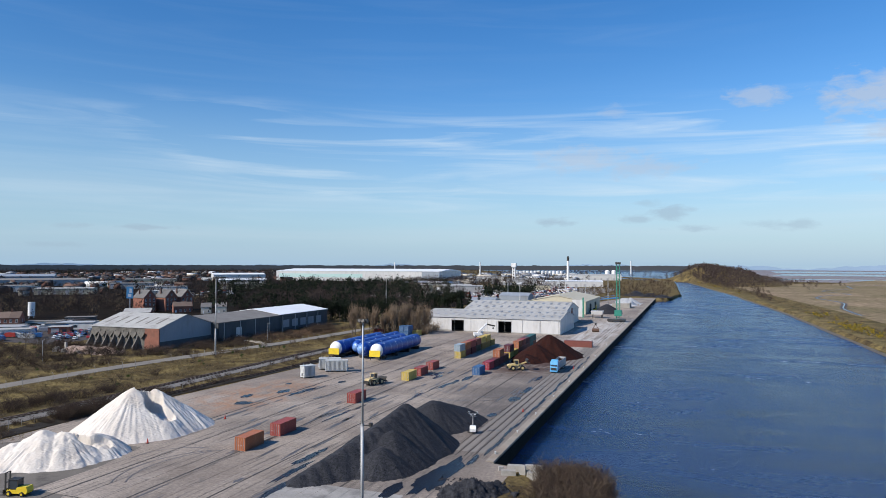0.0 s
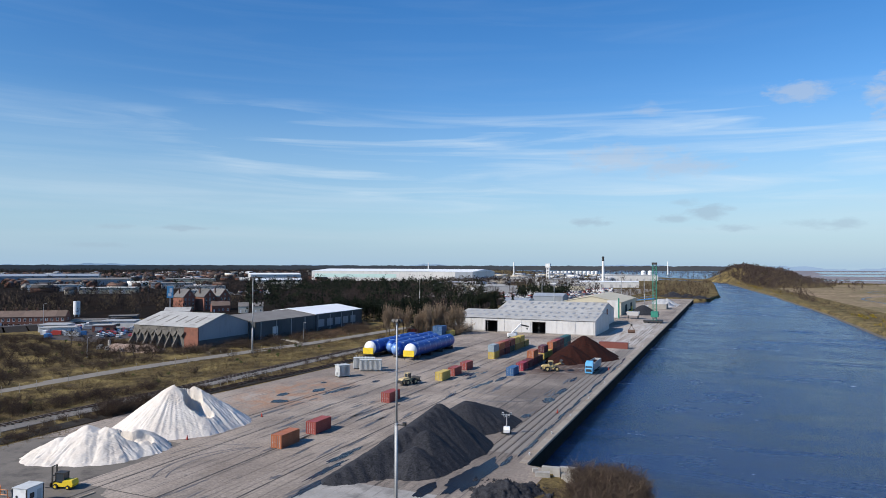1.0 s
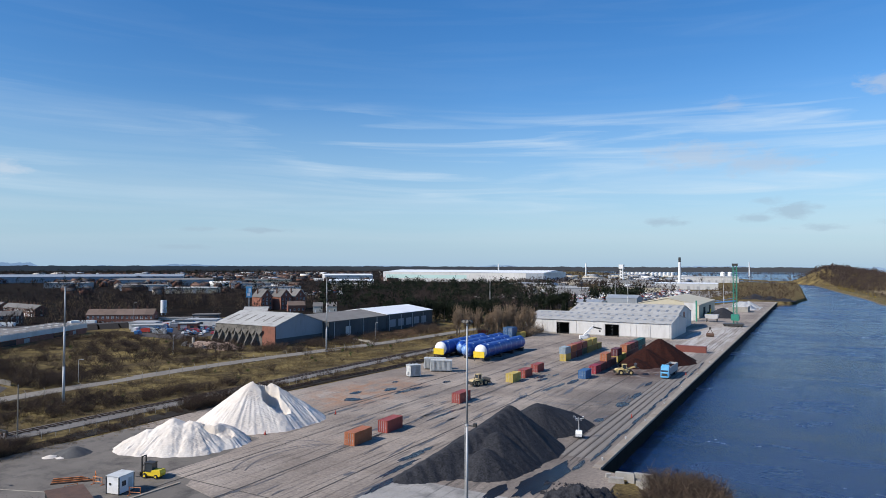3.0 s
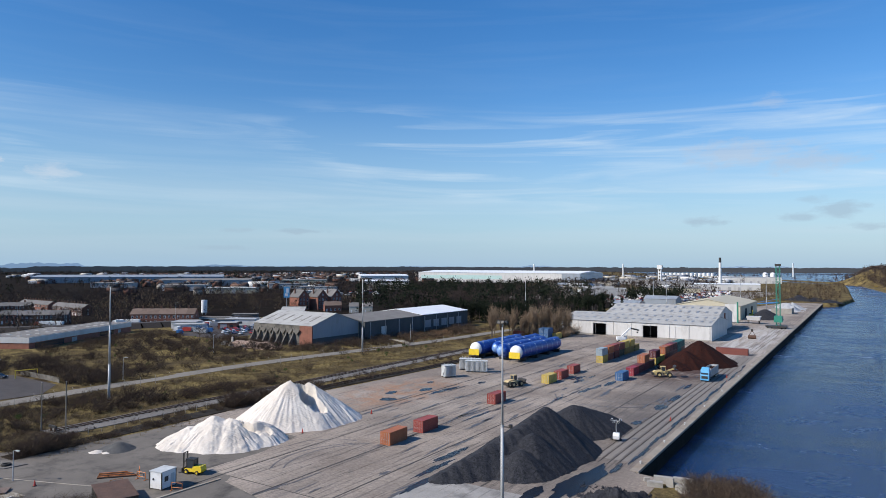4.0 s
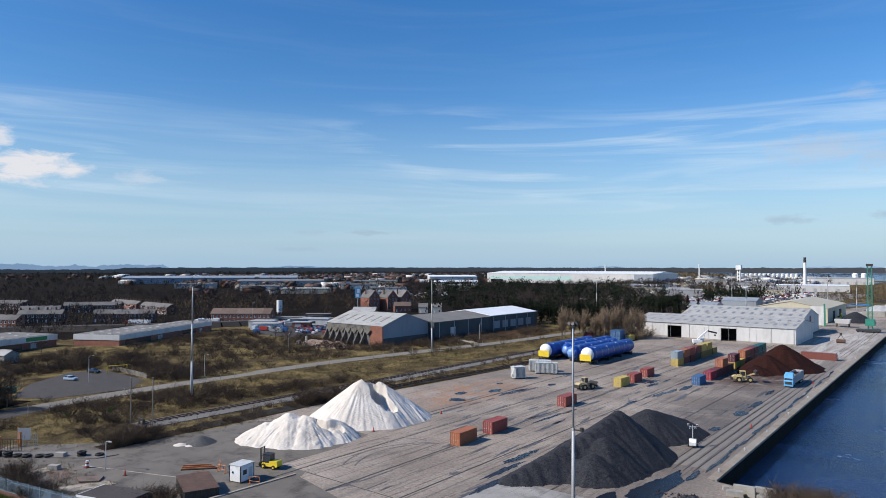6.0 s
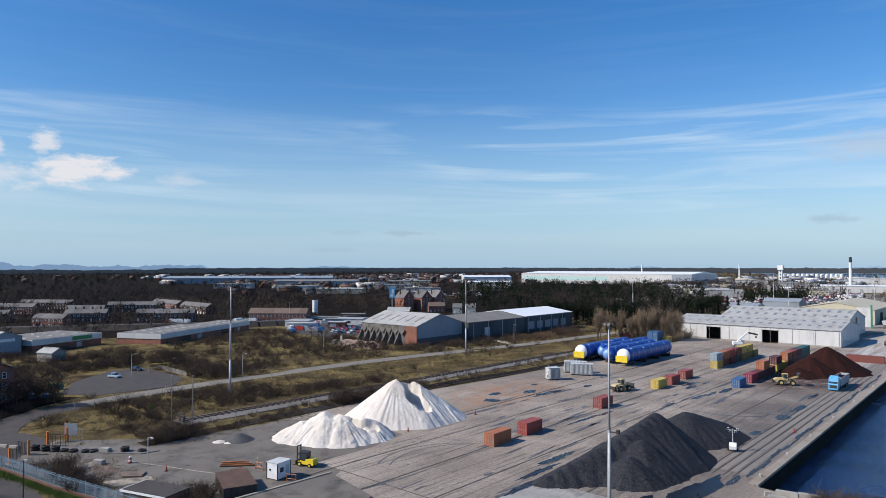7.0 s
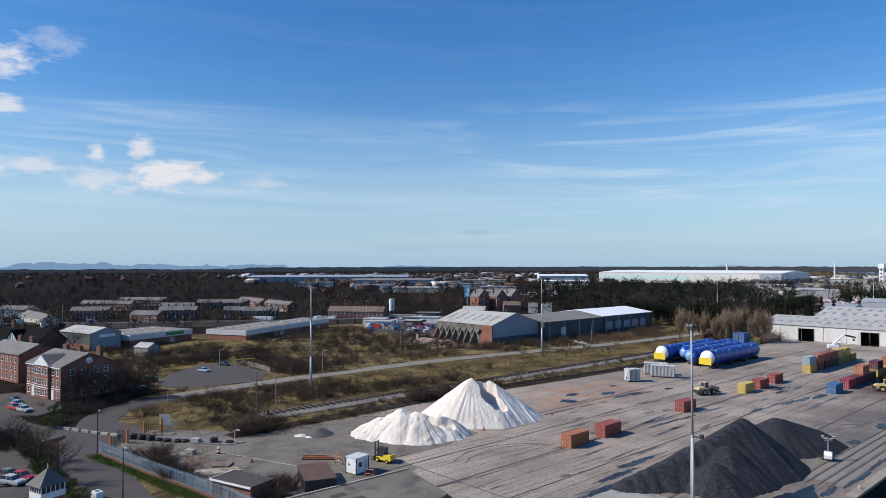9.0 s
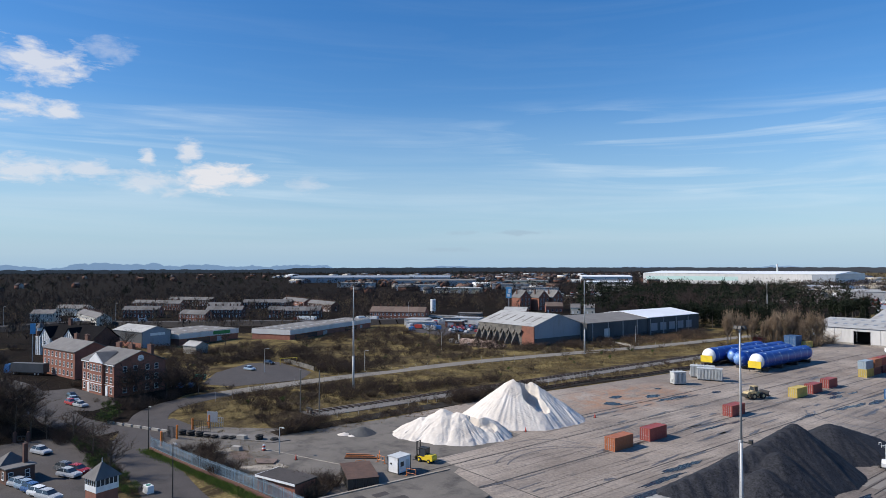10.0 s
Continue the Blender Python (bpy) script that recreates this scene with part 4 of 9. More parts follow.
# ---- machines ----
def wheel(parent, x, y, r, w, hub_mat):
    """A tyre and its hub, axle along x."""
    tyre = part("wheel", Shape().tube((x - w / 2, y, r), (x + w / 2, y, r), r, k=18), RUBBER, parent, "black rubber tyre")
    part("hub", Shape().tube((x - w / 2 - 0.03, y, r), (x + w / 2 + 0.03, y, r), r * 0.5, k=12), hub_mat, tyre)


def wheel_loader(at, body_mat, label, lift):
    """An articulated wheel loader, heading +y."""
    v = thing("wheel_loader", label, "wheel loader", "wheel loaders", at)
    for y in (1.4, 4.6):
        for x in (-1.15, 1.15):
            wheel(v, x, y, 0.85, 0.65, body_mat)
    part("engine_cover", Shape().along_x([(-0.4, 0.8), (2.4, 0.8), (2.4, 2.25), (0.1, 2.05), (-0.4, 1.7)], -0.85, 0.85), body_mat, v)
    part("counterweight", Shape().box(-1.1, -0.75, 0.7, 1.1, -0.4, 1.5), STEEL_DARK, v)
    part("front_frame", Shape().box(-0.6, 2.8, 0.7, 0.6, 5.2, 1.5, 0.08), body_mat, v)
    cab = part("cab", Shape().box(-0.75, 2.0, 1.5, 0.75, 3.4, 2.0).box(-0.82, 1.95, 3.3, 0.82, 3.5, 3.45).box(-0.75, 2.0, 2.0, -0.65, 2.1, 3.3).box(0.65, 2.0, 2.0, 0.75, 2.1, 3.3).box(-0.75, 3.3, 2.0, -0.65, 3.4, 3.3).box(0.65, 3.3, 2.0, 0.75, 3.4, 3.3), body_mat, v)
    part("cab_glass", Shape().box(-0.7, 2.05, 2.0, 0.7, 3.35, 3.3), GLASS, cab, "dark cab glass")
    part("exhaust", Shape().tube((0.35, 0.8, 2.0), (0.35, 0.8, 2.9), 0.07, k=8), STEEL_DARK, v)
    part("fender", Shape().box(-1.5, 0.5, 1.75, -0.86, 2.2, 1.83).box(0.86, 0.5, 1.75, 1.5, 2.2, 1.83), body_mat, v)
    z = 0.5 + lift
    for x in (-0.5, 0.5):
        part("lift_arm", Shape().prism([(-0.1, -0.15), (0.1, -0.15), (0.1, 0.15), (-0.1, 0.15)], lambda p: (x + p[0], 3.6, 1.9 + p[1]), lambda p: (x + p[0], 6.2, z + p[1])), body_mat, v)
    part("bucket", Shape().along_x([(6.1, z - 0.3), (7.3, z - 0.35), (7.3, z - 0.25), (6.4, z + 0.1), (6.35, z + 0.7), (6.75, z + 1.05), (6.7, z + 1.12), (6.15, z + 0.8)], -1.55, 1.55), STEEL_DARK, v, "worn dark steel bucket")


LOADER_YELLOW = paint("faded_loader_yellow", (0.55, 0.42, 0.19), 0.5, 0.15)
LOADER_DUSTY = paint("dusty_loader_yellow", (0.46, 0.36, 0.2), 0.7, 0.2)
wheel_loader(pose(-57.8, 218.2, 0.02, 0, 0, -64), LOADER_YELLOW, "yellow wheel loader with raised bucket beside the ore heap", 2.2)
wheel_loader(pose(-89.2, 175.0, 0.02, 0, 0, -18), LOADER_DUSTY, "dust-covered yellow wheel loader driving on the yard", 0.4)


def tipper_lorry(at):
    v = thing("tipper_lorry", "light blue articulated lorry with a silver tipping trailer", "lorry", at=at)
    cab = part("cab", Shape().along_x([(0, 0.7), (2.3, 0.7), (2.3, 3.7), (0.6, 3.75), (0.12, 2.2), (0, 1.9)], -1.24, 1.24), SKYBLUE, v, "light blue sleeper cab")
    part("windscreen", Shape().along_x([(0.09, 2.15), (0.13, 2.15), (0.45, 3.1), (0.41, 3.1)], -1.1, 1.1), GLASS, cab, "dark windscreen")
    part("grille", Shape().box(-0.9, -0.05, 0.9, 0.9, 0.0, 1.7), STEEL_DARK, cab)
    part("wind_deflector", Shape().along_x([(0.7, 3.76), (2.2, 3.76), (2.2, 4.25), (1.3, 4.2)], -1.1, 1.1), SKYBLUE, cab)
    part("bumper", Shape().box(-1.24, -0.12, 0.4, 1.24, 0.3, 0.85), SKYBLUE, cab)
    for x in (-1.42, 1.26):
        part("mirror", Shape().box(x, 0.1, 2.1, x + 0.16, 0.2, 2.9), STEEL_DARK, cab)
    for x in (-0.95, 0.75):
        part("headlight", Shape().box(x, -0.14, 0.95, x + 0.25, -0.04, 1.15), GLASS, cab)
    part("chassis", Shape().box(-0.5, 2.3, 0.75, 0.5, 14.6, 1.1), STEEL_DARK, v)
    part("trailer_body", Shape().box(-1.25, 3.2, 1.1, -1.17, 14.8, 3.55).box(1.17, 3.2, 1.1, 1.25, 14.8, 3.55).box(-1.17, 3.2, 1.1, 1.17, 3.3, 3.75).box(-1.17, 14.7, 1.1, 1.17, 14.8, 3.55).box(-1.17, 3.3, 1.1, 1.17, 14.7, 1.3), GALV, v, "silver ribbed tipper body")
    for j in range(10):
        part("rib", Shape().box(-1.31, 3.6 + j * 1.2, 1.2, -1.25, 3.72 + j * 1.2, 3.5).box(1.25, 3.6 + j * 1.2, 1.2, 1.31, 3.72 + j * 1.2, 3.5), GALV, v)
    part("load", Shape().box(-1.16, 3.32, 2.4, 1.16, 14.68, 2.9), ORE, v, "dark red ore load")
    for y in (1.2, 3.6, 10.6, 11.9, 13.2):
        for x in (-1.02, 1.02):
            wheel(v, x, y, 0.52, 0.32, GALV)


tipper_lorry(pose(-42.2, 217.6, 0.02, 0, 0, -1))


def forklift(at):
    v = thing("forklift", "yellow counterbalance forklift with a tall black mast", "forklift", at=at)
    for x, y, r in ((-0.85, 0.9, 0.5), (0.85, 0.9, 0.5), (-0.8, 3.4, 0.42), (0.8, 3.4, 0.42)):
        wheel(v, x, y, r, 0.38, YELLOW)
    part("body", Shape().along_x([(0.3, 0.5), (4.2, 0.5), (4.4, 1.0), (4.2, 1.75), (2.4, 1.6), (2.2, 1.1), (0.5, 1.1)], -0.85, 0.85), YELLOW, v)
    guard = part("overhead_guard", Shape().box(-0.75, 0.7, 1.1, -0.67, 0.78, 2.9).box(0.67, 0.7, 1.1, 0.75, 0.78, 2.9).box(-0.75, 2.4, 1.6, -0.67, 2.5, 2.9).box(0.67, 2.4, 1.6, 0.75, 2.5, 2.9).box(-0.8, 0.6, 2.9, 0.8, 2.6, 2.98), STEEL_DARK, v)
    part("cab_glass", Shape().box(-0.66, 0.8, 1.2, 0.66, 2.4, 2.85), GLASS, guard)
    part("seat", Shape().box(-0.3, 1.6, 1.15, 0.3, 1.75, 2.0).box(-0.3, 1.2, 1.1, 0.3, 1.75, 1.25), RED, v, "red seat")
    for x in (-0.65, 0.5):
        part("mast_rail", Shape().box(x, -0.1, 0.1, x + 0.15, 0.15, 4.1), STEEL_DARK, v, "black mast rail")
    part("carriage", Shape().box(-0.9, -0.25, 0.3, 0.9, -0.12, 1.1).box(-0.65, -0.1, 3.95, 0.65, 0.1, 4.1).box(-0.65, -0.1, 2.2, 0.65, 0.1, 2.35), STEEL_DARK, v)
    for x in (-0.6, 0.45):
        part("fork", Shape().box(x, -1.5, 0.08, x + 0.15, -0.2, 0.15), STEEL_DARK, v)
    v.scale = (0.86, 0.86, 0.86)


forklift(pose(-99.6, 73.0, 0.02, 0, 0, -75))


def light_tower(at):
    v = thing("lighting_tower", "white trailer lighting tower with four lamps raised", "lighting tower", at=at)
    part("canopy", Shape().along_x([(-0.9, 0.45), (0.9, 0.45), (0.95, 1.1), (0.5, 1.55), (-0.5, 1.55), (-0.95, 1.1)], -0.65, 0.65), WHITE, v)
    for x in (-0.8, 0.8):
        wheel(v, x, 0.1, 0.33, 0.2, GALV)
    part("drawbar", Shape().box(-0.06, -1.9, 0.4, 0.06, -0.9, 0.5), STEEL_DARK, v)
    part("pole", Shape().tube((0, 0, 1.5), (0, 0, 4.3), 0.09, 0.06, 8), GALV, v)
    part("crossbar", Shape().box(-0.9, -0.05, 4.05, 0.9, 0.05, 4.12).box(-0.05, -0.05, 3.5, 0.05, 0.05, 3.6), GALV, v)
    for x in (-0.85, -0.45, 0.45, 0.85):
        lamp = part("lamp_head", Shape().box(x - 0.2, -0.12, 4.1 if abs(x) > 0.5 else 3.6, x + 0.2, 0.12, 4.5 if abs(x) > 0.5 else 4.0), WHITE, v)
        part("lens", Shape().box(x - 0.16, -0.14, 4.14 if abs(x) > 0.5 else 3.64, x + 0.16, -0.12, 4.46 if abs(x) > 0.5 else 3.96), GLASS, lamp)
    part("leg", Shape().box(-1.1, -0.05, 0.25, 1.1, 0.05, 0.33).box(-1.15, -0.06, 0, -1.03, 0.06, 0.4).box(1.03, -0.06, 0, 1.15, 0.06, 0.4), STEEL_DARK, v)


light_tower(pose(-43.4, 134.4, 0.02, 0, 0, 15))


def stacker(at):
    """The white loading machine before the warehouse doors."""
    v = thing("material_handler", "white wheeled material handler with folded boom by the warehouse", "material handler", at=at)
    part("undercarriage", Shape().box(-1.3, -2.4, 0.7, 1.3, 2.4, 1.2), WHITE, v)
    for y in (-1.8, 1.8):
        for x in (-1.2, 1.2):
            wheel(v, x, y, 0.6, 0.45, GALV)
    part("upper_body", Shape().box(-1.3, -2.6, 1.35, 1.3, 1.6, 2.7, 0.06), WHITE, v)
    cab = part("cab", Shape().box(-1.25, 1.0, 1.4, -0.1, 2.5, 3.3, 0.05), WHITE, v)
    part("cab_glass", Shape().box(-1.18, 2.46, 1.9, -0.17, 2.54, 3.1), GLASS, cab)
    part("boom", Shape().prism([(-0.35, -0.4), (0.35, -0.4), (0.35, 0.4), (-0.35, 0.4)], lambda p: (0.4 + p[0] * 1.7, -0.6, 2.6 + p[1] * 1.5), lambda p: (0.4 + p[0] * 1.5, 4.2, 7.4 + p[1] * 1.4)), WHITE, v)
    part("stick", Shape().prism([(-0.25, -0.25), (0.25, -0.25), (0.25, 0.25), (-0.25, 0.25)], lambda p: (0.4 + p[0] * 1.5, 3.7, 7.3 + p[1] * 1.6), lambda p: (0.4 + p[0] * 1.4, 8.4, 6.2 + p[1] * 1.5)), STEEL_DARK, v, "dark stick arm")
    part("grab", Shape().box(0.0, 7.2, 4.7, 0.8, 8.0, 5.5, 0.15), STEEL_DARK, v)


stacker(pose(-97.0, 309.5, 0.02, 0, 0, -60) @ Matrix.Diagonal((0.95, 0.95, 0.9, 1.0)))


# ---- floodlight masts and lamps ----
def floodlight_mast(at, height, base_r=0.36, heads=6, label="tall galvanised floodlight mast with a ring of lamps"):
    v = thing("floodlight_mast", label, "floodlight mast", "floodlight masts", at)
    part("base_plate", Shape().tube((0, 0, 0), (0, 0, 0.08), base_r * 2.0, k=12), GALV, v)
    third = height / 3
    for j in range(3):
        r0, r1 = base_r * (1 - 0.22 * j), base_r * (1 - 0.22 * (j + 1)) * 1.04
        part("pole_section", Shape().tube((0, 0, j * third), (0, 0, (j + 1) * third), r0, r1, 14), GALV, v, smooth=True)
        part("collar", Shape().tube((0, 0, (j + 1) * third - 0.15), (0, 0, (j + 1) * third + 0.05), r1 + 0.05, k=14), GALV, v)
    part("head_frame", Shape().box(-0.45, -0.06, height - 0.05, 0.45, 0.06, height + 0.06).box(-0.06, -0.4, height - 0.05, 0.06, 0.4, height + 0.06), STEEL_DARK, v)
    for j in range(heads):
        a = 2 * math.pi * j / heads
        x, y = 0.4 * math.cos(a), 0.35 * math.sin(a)
        lamp = part("lamp_head", Shape().box(-0.17, -0.14, -0.13, 0.17, 0.14, 0.13, 0.03), STEEL_DARK, v, at=pose(x, y, height + 0.16, 28 * math.sin(a), -28 * math.cos(a), 0))
        part("lens", Shape().box(-0.13, -0.1, -0.15, 0.13, 0.1, -0.13), GLASS, lamp)
    return v


near_mast = floodlight_mast(pose(-30.4, 58.6, 0), 30.2, 0.20, label="tall grey floodlight mast close by, with a small side bracket")
part("side_bracket", Shape().box(0.2, -0.05, 20.0, 1.0, 0.05, 20.1).box(0.75, -0.15, 20.0, 1.05, 0.15, 20.35), STEEL_DARK, near_mast)
part("cable_riser", Shape().box(-0.235, -0.03, 0.3, -0.195, 0.03, 20.0), GALV, near_mast)
floodlight_mast(pose(-176.8, 214.3, 0), 30.5)
floodlight_mast(pose(-166.1, 98.4, 0), 30.5)
floodlight_mast(pose(-192.1, 403.8, 0), 28.0, 0.3)
for x, y, h in ((-140.8, 571.0, 30.0), (-170, 640, 30.0), (-128, 690, 30), (-96, 660, 28), (-70, 620, 29)):
    floodlight_mast(pose(x, y, 0), h, 0.4, 4, "distant tall grey floodlight mast")


def street_lamp(x, y, h=8.0, turn=0.0, label="slim grey street lamp on a straight column", z=0.0, mat=None):
    v = thing("street_lamp", label, "street lamp", "street lamps", pose(x, y, z, 0, 0, turn))
    part("column", Shape().tube((0, 0, 0), (0, 0, h), 0.11, 0.06, 8), mat or GALV, v)
    part("arm", Shape().tube((0, 0, h), (0.9, 0, h + 0.15), 0.05, 0.04, 6), GALV, v)
    part("lantern", Shape().box(0.8, -0.14, h + 0.05, 1.5, 0.14, h + 0.22, 0.03), GREY, v)


street_lamp(-138.3, 35.5, 8.5, 0, "dark slim lamp column at the yard gate", mat=STEEL_DARK)
street_lamp(-107.4, 31.2, 8.5, 0, "dark slim lamp column beside the fence", mat=STEEL_DARK)
street_lamp(-223.6, 176.3, 7.5, 120)
street_lamp(-186.0, 262.0, 8.0, 0)
street_lamp(-214.0, 92.0, 8.0, 60)
street_lamp(-195.0, 120.0, 7.0, 30)
street_lamp(-119.6, 54.5, 5.0, 10)


def pole(x, y, h):
    v = thing("wooden_pole", "plain weathered wooden pole in the dry grass", "pole", "wooden poles", pose(x, y, 0))
    part("shaft", Shape().tube((0, 0, -0.3), (0, 0, h), 0.16, 0.11, 8), LANE, v)
    part("cap", Shape().tube((0, 0, h), (0, 0, h + 0.06), 0.13, k=8), GALV, v)


pole(-150.4, 74.0, 10.5)
pole(-144.7, 76.2, 10.8)


# ---- site cabin, huts, platform and clutter by the gate ----
cabin = thing("site_cabin", "white steel site cabin with dark corner posts", "cabin", at=pose(-97.2, 64.6, 0.02, 0, 0, 11))
part("wall", Shape().box(0, 0, 0.15, 2.5, 3.1, 2.75), WHITE, cabin)
part("roof", Shape().box(-0.06, -0.06, 2.75, 2.56, 3.16, 2.88), GREY_PALE, cabin)
for x in (-0.04, 2.4):
    for y in (-0.04, 3.0):
        part("corner_post", Shape().box(x, y, 0, x + 0.14, y + 0.14, 2.8), STEEL_DARK, cabin)
part("vent", Shape().tube((0.8, -0.02, 1.6), (0.8, -0.06, 1.6), 0.18, k=12), STEEL_DARK, cabin)
part("window", Shape().box(2.5, 0.6, 1.2, 2.53, 1.4, 2.0), GLASS, cabin)
part("door", Shape().box(2.5, 1.9, 0.2, 2.54, 2.7, 2.2), GREY_PALE, cabin)

s = Shape().up([(-89.8, 72.4), (-91.0, 40.5), (-64.0, 40.5), (-76.0, 69.3)], -0.2, 0.75)
platform = solo("loading_platform", s, TARMAC_WORN, "low concrete loading platform with a pale chipped edge", "platform")
for j in range(14):
    px_, py_ = -88.5 + 3.1 * (j % 5) + 0.6 * (j // 5), 44.5 + 5.2 * (j // 5) + 1.4 * (j % 2)
    part("felt_patch", Shape().box(px_, py_, 0.75, px_ + 1.5, py_ + 2.6, 0.756 + 0.0005 * j), ASPHALT if j % 3 else CONCRETE_DARK, platform, "darker repair patch")
part("edge_kerb", Shape().strip([(-90.9, 40.5), (-89.7, 72.4)], 0.5, 0.75, 0.9), COPING, platform, "pale concrete edge")

hut = thing("brick_hut", "small red brick hut with a flat dark felt roof", "hut", at=pose(-101.6, 42.6, 0, 0, 0, 18))
part("wall", Shape().box(0, 0, -0.1, 8.4, 4.4, 2.6), BRICK, hut, "orange-red brick wall")
part("roof", Shape().box(-0.25, -0.25, 2.6, 8.65, 4.65, 2.8), ASPHALT, hut, "dark flat roof")
part("fascia", Shape().box(-0.3, -0.3, 2.5, -0.22, 4.7, 2.82).box(-0.3, -0.33, 2.5, 8.7, -0.25, 2.82), WHITE, hut, "white fascia board")
part("door", Shape().box(-0.04, 1.2, 0, 0.0, 2.1, 2.0), WHITE, hut)
part("window", Shape().box(-0.04, 2.7, 1.0, 0.0, 3.7, 1.9), GLASS, hut)

old_box = thing("rusty_store", "dark rusty steel store with a corroded roof", "store", at=pose(-101.0, 57.3, 0, 0, 0, -22))
s = Shape()
corrugated(s, "y", 0.0, 0.0, 9.0, 0.0, 1.9, 0.05, 0.35)
corrugated(s, "x", 9.0, 0.0, 5.0, 0.0, 1.9, 0.05, 0.35)
corrugated(s, "x", 0.0, 0.0, 5.0, 0.0, 1.9, 0.05, 0.35)
corrugated(s, "y", 5.0, 0.0, 9.0, 0.0, 1.9, 0.05, 0.35)
part("wall", s, STEEL_DARK, old_box)
part("roof", Shape().box(-0.1, -0.1, 1.9, 9.1, 5.1, 2.0), RUST, old_box, "rusted brown sheet roof")

for j, (x, y, turn) in enumerate([(-103.4, 66.4, 10), (-102.6, 61.2, 80), (-93.5, 66.0, 20), (-105.6, 68.2, -30)]):
    fr = thing("steel_frame", "orange painted tubular barrier frame", "barrier", "orange barrier frames", pose(x, y, 0.02, 0, 0, turn))
    for a in (0.0, 1.9):
        part("post", Shape().tube((a, 0, 0), (a, 0, 1.3), 0.05, k=6), ORANGE, fr)
        part("foot", Shape().box(a - 0.06, -0.4, 0, a + 0.06, 0.4, 0.06), ORANGE, fr)
    for z in (0.5, 1.25):
        part("rail", Shape().tube((0, 0, z), (1.9, 0, z), 0.045, k=6), ORANGE, fr)
bundle = thing("scrap_beam_bundle", "rusty orange steel beams lying on the yard", "scrap steel", at=pose(-108.9, 62.6, 0.02, 0, 0, 48))
for j in range(6):
    part("beam", Shape().box(0, j * 0.35, 0.05 * j, 6.5 - 0.4 * j, j * 0.35 + 0.2, 0.05 * j + 0.2), ORANGE if j % 2 else RUST, bundle)

TYRE_ROW = [(-146.2, 44.4, 2), (-144.3, 45.6, 2), (-142.4, 46.8, 2), (-141.0, 47.9, 1), (-139.4, 48.9, 1), (-137.3, 50.4, 1), (-136.2, 51.5, 1), (-131.8, 55.6, 2), (-129.4, 57.8, 1)]
for x, y, stack in TYRE_ROW:
    for j in range(stack):
        s, k = Shape(), 16
        for q in range(k):
            for w in range(6):
                a, b = 2 * math.pi * q / k, 2 * math.pi * w / 6
                r = 0.62 + 0.24 * math.cos(b)
                s.v.append((r * math.cos(a), r * math.sin(a), 0.26 + 0.26 * math.sin(b)))
        s.f = [(q * 6 + w, ((q + 1) % k) * 6 + w, ((q + 1) % k) * 6 + (w + 1) % 6, q * 6 + (w + 1) % 6) for q in range(k) for w in range(6)]
        solo("tyre", s, RUBBER, "old black earthmover tyre lying on the tarmac", "tyre", "row of old tyres", smooth=True, at=pose(x + 0.1 * j, y - 0.05 * j, 0.02 + 0.53 * j))
for x, y in ((-134.6, 53.0), (-127.2, 49.0)):
    solo("concrete_block", Shape().box(-1.0, -0.6, 0, 1.0, 0.6, 0.8, 0.05), CONCRETE, "weathered square concrete block on the tarmac", "concrete block", at=pose(x, y, 0.01, 0, 0, 30))
barrel = thing("traffic_barrier", "red and white plastic traffic barrier post", "barrier", at=pose(-123.6, 53.1, 0.01))
for j in range(4):
    part("band", Shape().tube((0, 0, 0.05 + 0.3 * j), (0, 0, 0.35 + 0.3 * j), 0.32 - 0.02 * j, 0.30 - 0.02 * j, 12), RED if j % 2 == 0 else WHITE, barrel)
part("foot", Shape().box(-0.4, -0.4, 0, 0.4, 0.4, 0.06), RUBBER, barrel)
for x, y in ((-38.2, 158.0), (-37.6, 229.0), (-113.9, 55.2), (-101.0, 126.0), (-101.8, 103.5)):
    c = thing("traffic_cone", "small red traffic marker on the concrete", "traffic cone", "traffic cones", pose(x, y, 0.02))
    part("cone", Shape().tube((0, 0, 0.04), (0, 0, 1.0), 0.22, 0.04, 10), RED, c)
    part("base", Shape().box(-0.28, -0.28, 0, 0.28, 0.28, 0.05), RUBBER, c)
for y in (121, 138, 156, 178, 203, 232, 262, 300, 345, 395, 440, 500, 560, 630):
    b = thing("mooring_bollard", "pale painted iron mooring bollard on the coping", "bollard", "mooring bollards", pose(QUAY - 1.1, y, 0.12))
    part("post", Shape().tube((0, 0, 0), (0, 0, 0.35), 0.14, 0.12, 10), GREY_PALE, b)
    part("cap", Shape().ball((0, 0, 0.38), 0.22, 5, 10, 0.55), GREY_PALE, b)

# ---- sheds and warehouses ----
def gabled(s, x0, x1, y0, y1, eave, ridge, over=0.25, thick=0.2):
    """A pitched roof of two slabs with its ridge along x."""
    ym = (y0 + y1) / 2
    s.along_x([(y0 - over, eave - over * 0.2), (ym, ridge), (ym, ridge + thick), (y0 - over, eave + thick - over * 0.2)], x0 - over, x1 + over)
    s.along_x([(ym, ridge), (y1 + over, eave - over * 0.2), (y1 + over, eave + thick - over * 0.2), (ym, ridge + thick)], x0 - over, x1 + over)
    return s


def gable_walls(s, x0, x1, y0, y1, eave, ridge, t=0.3):
    ym = (y0 + y1) / 2
    for x in (x0, x1 - t):
        s.along_x([(y0, 0), (y1, 0), (y1, eave), (ym, ridge - 0.02), (y0, eave)], x, x + t)
    return s


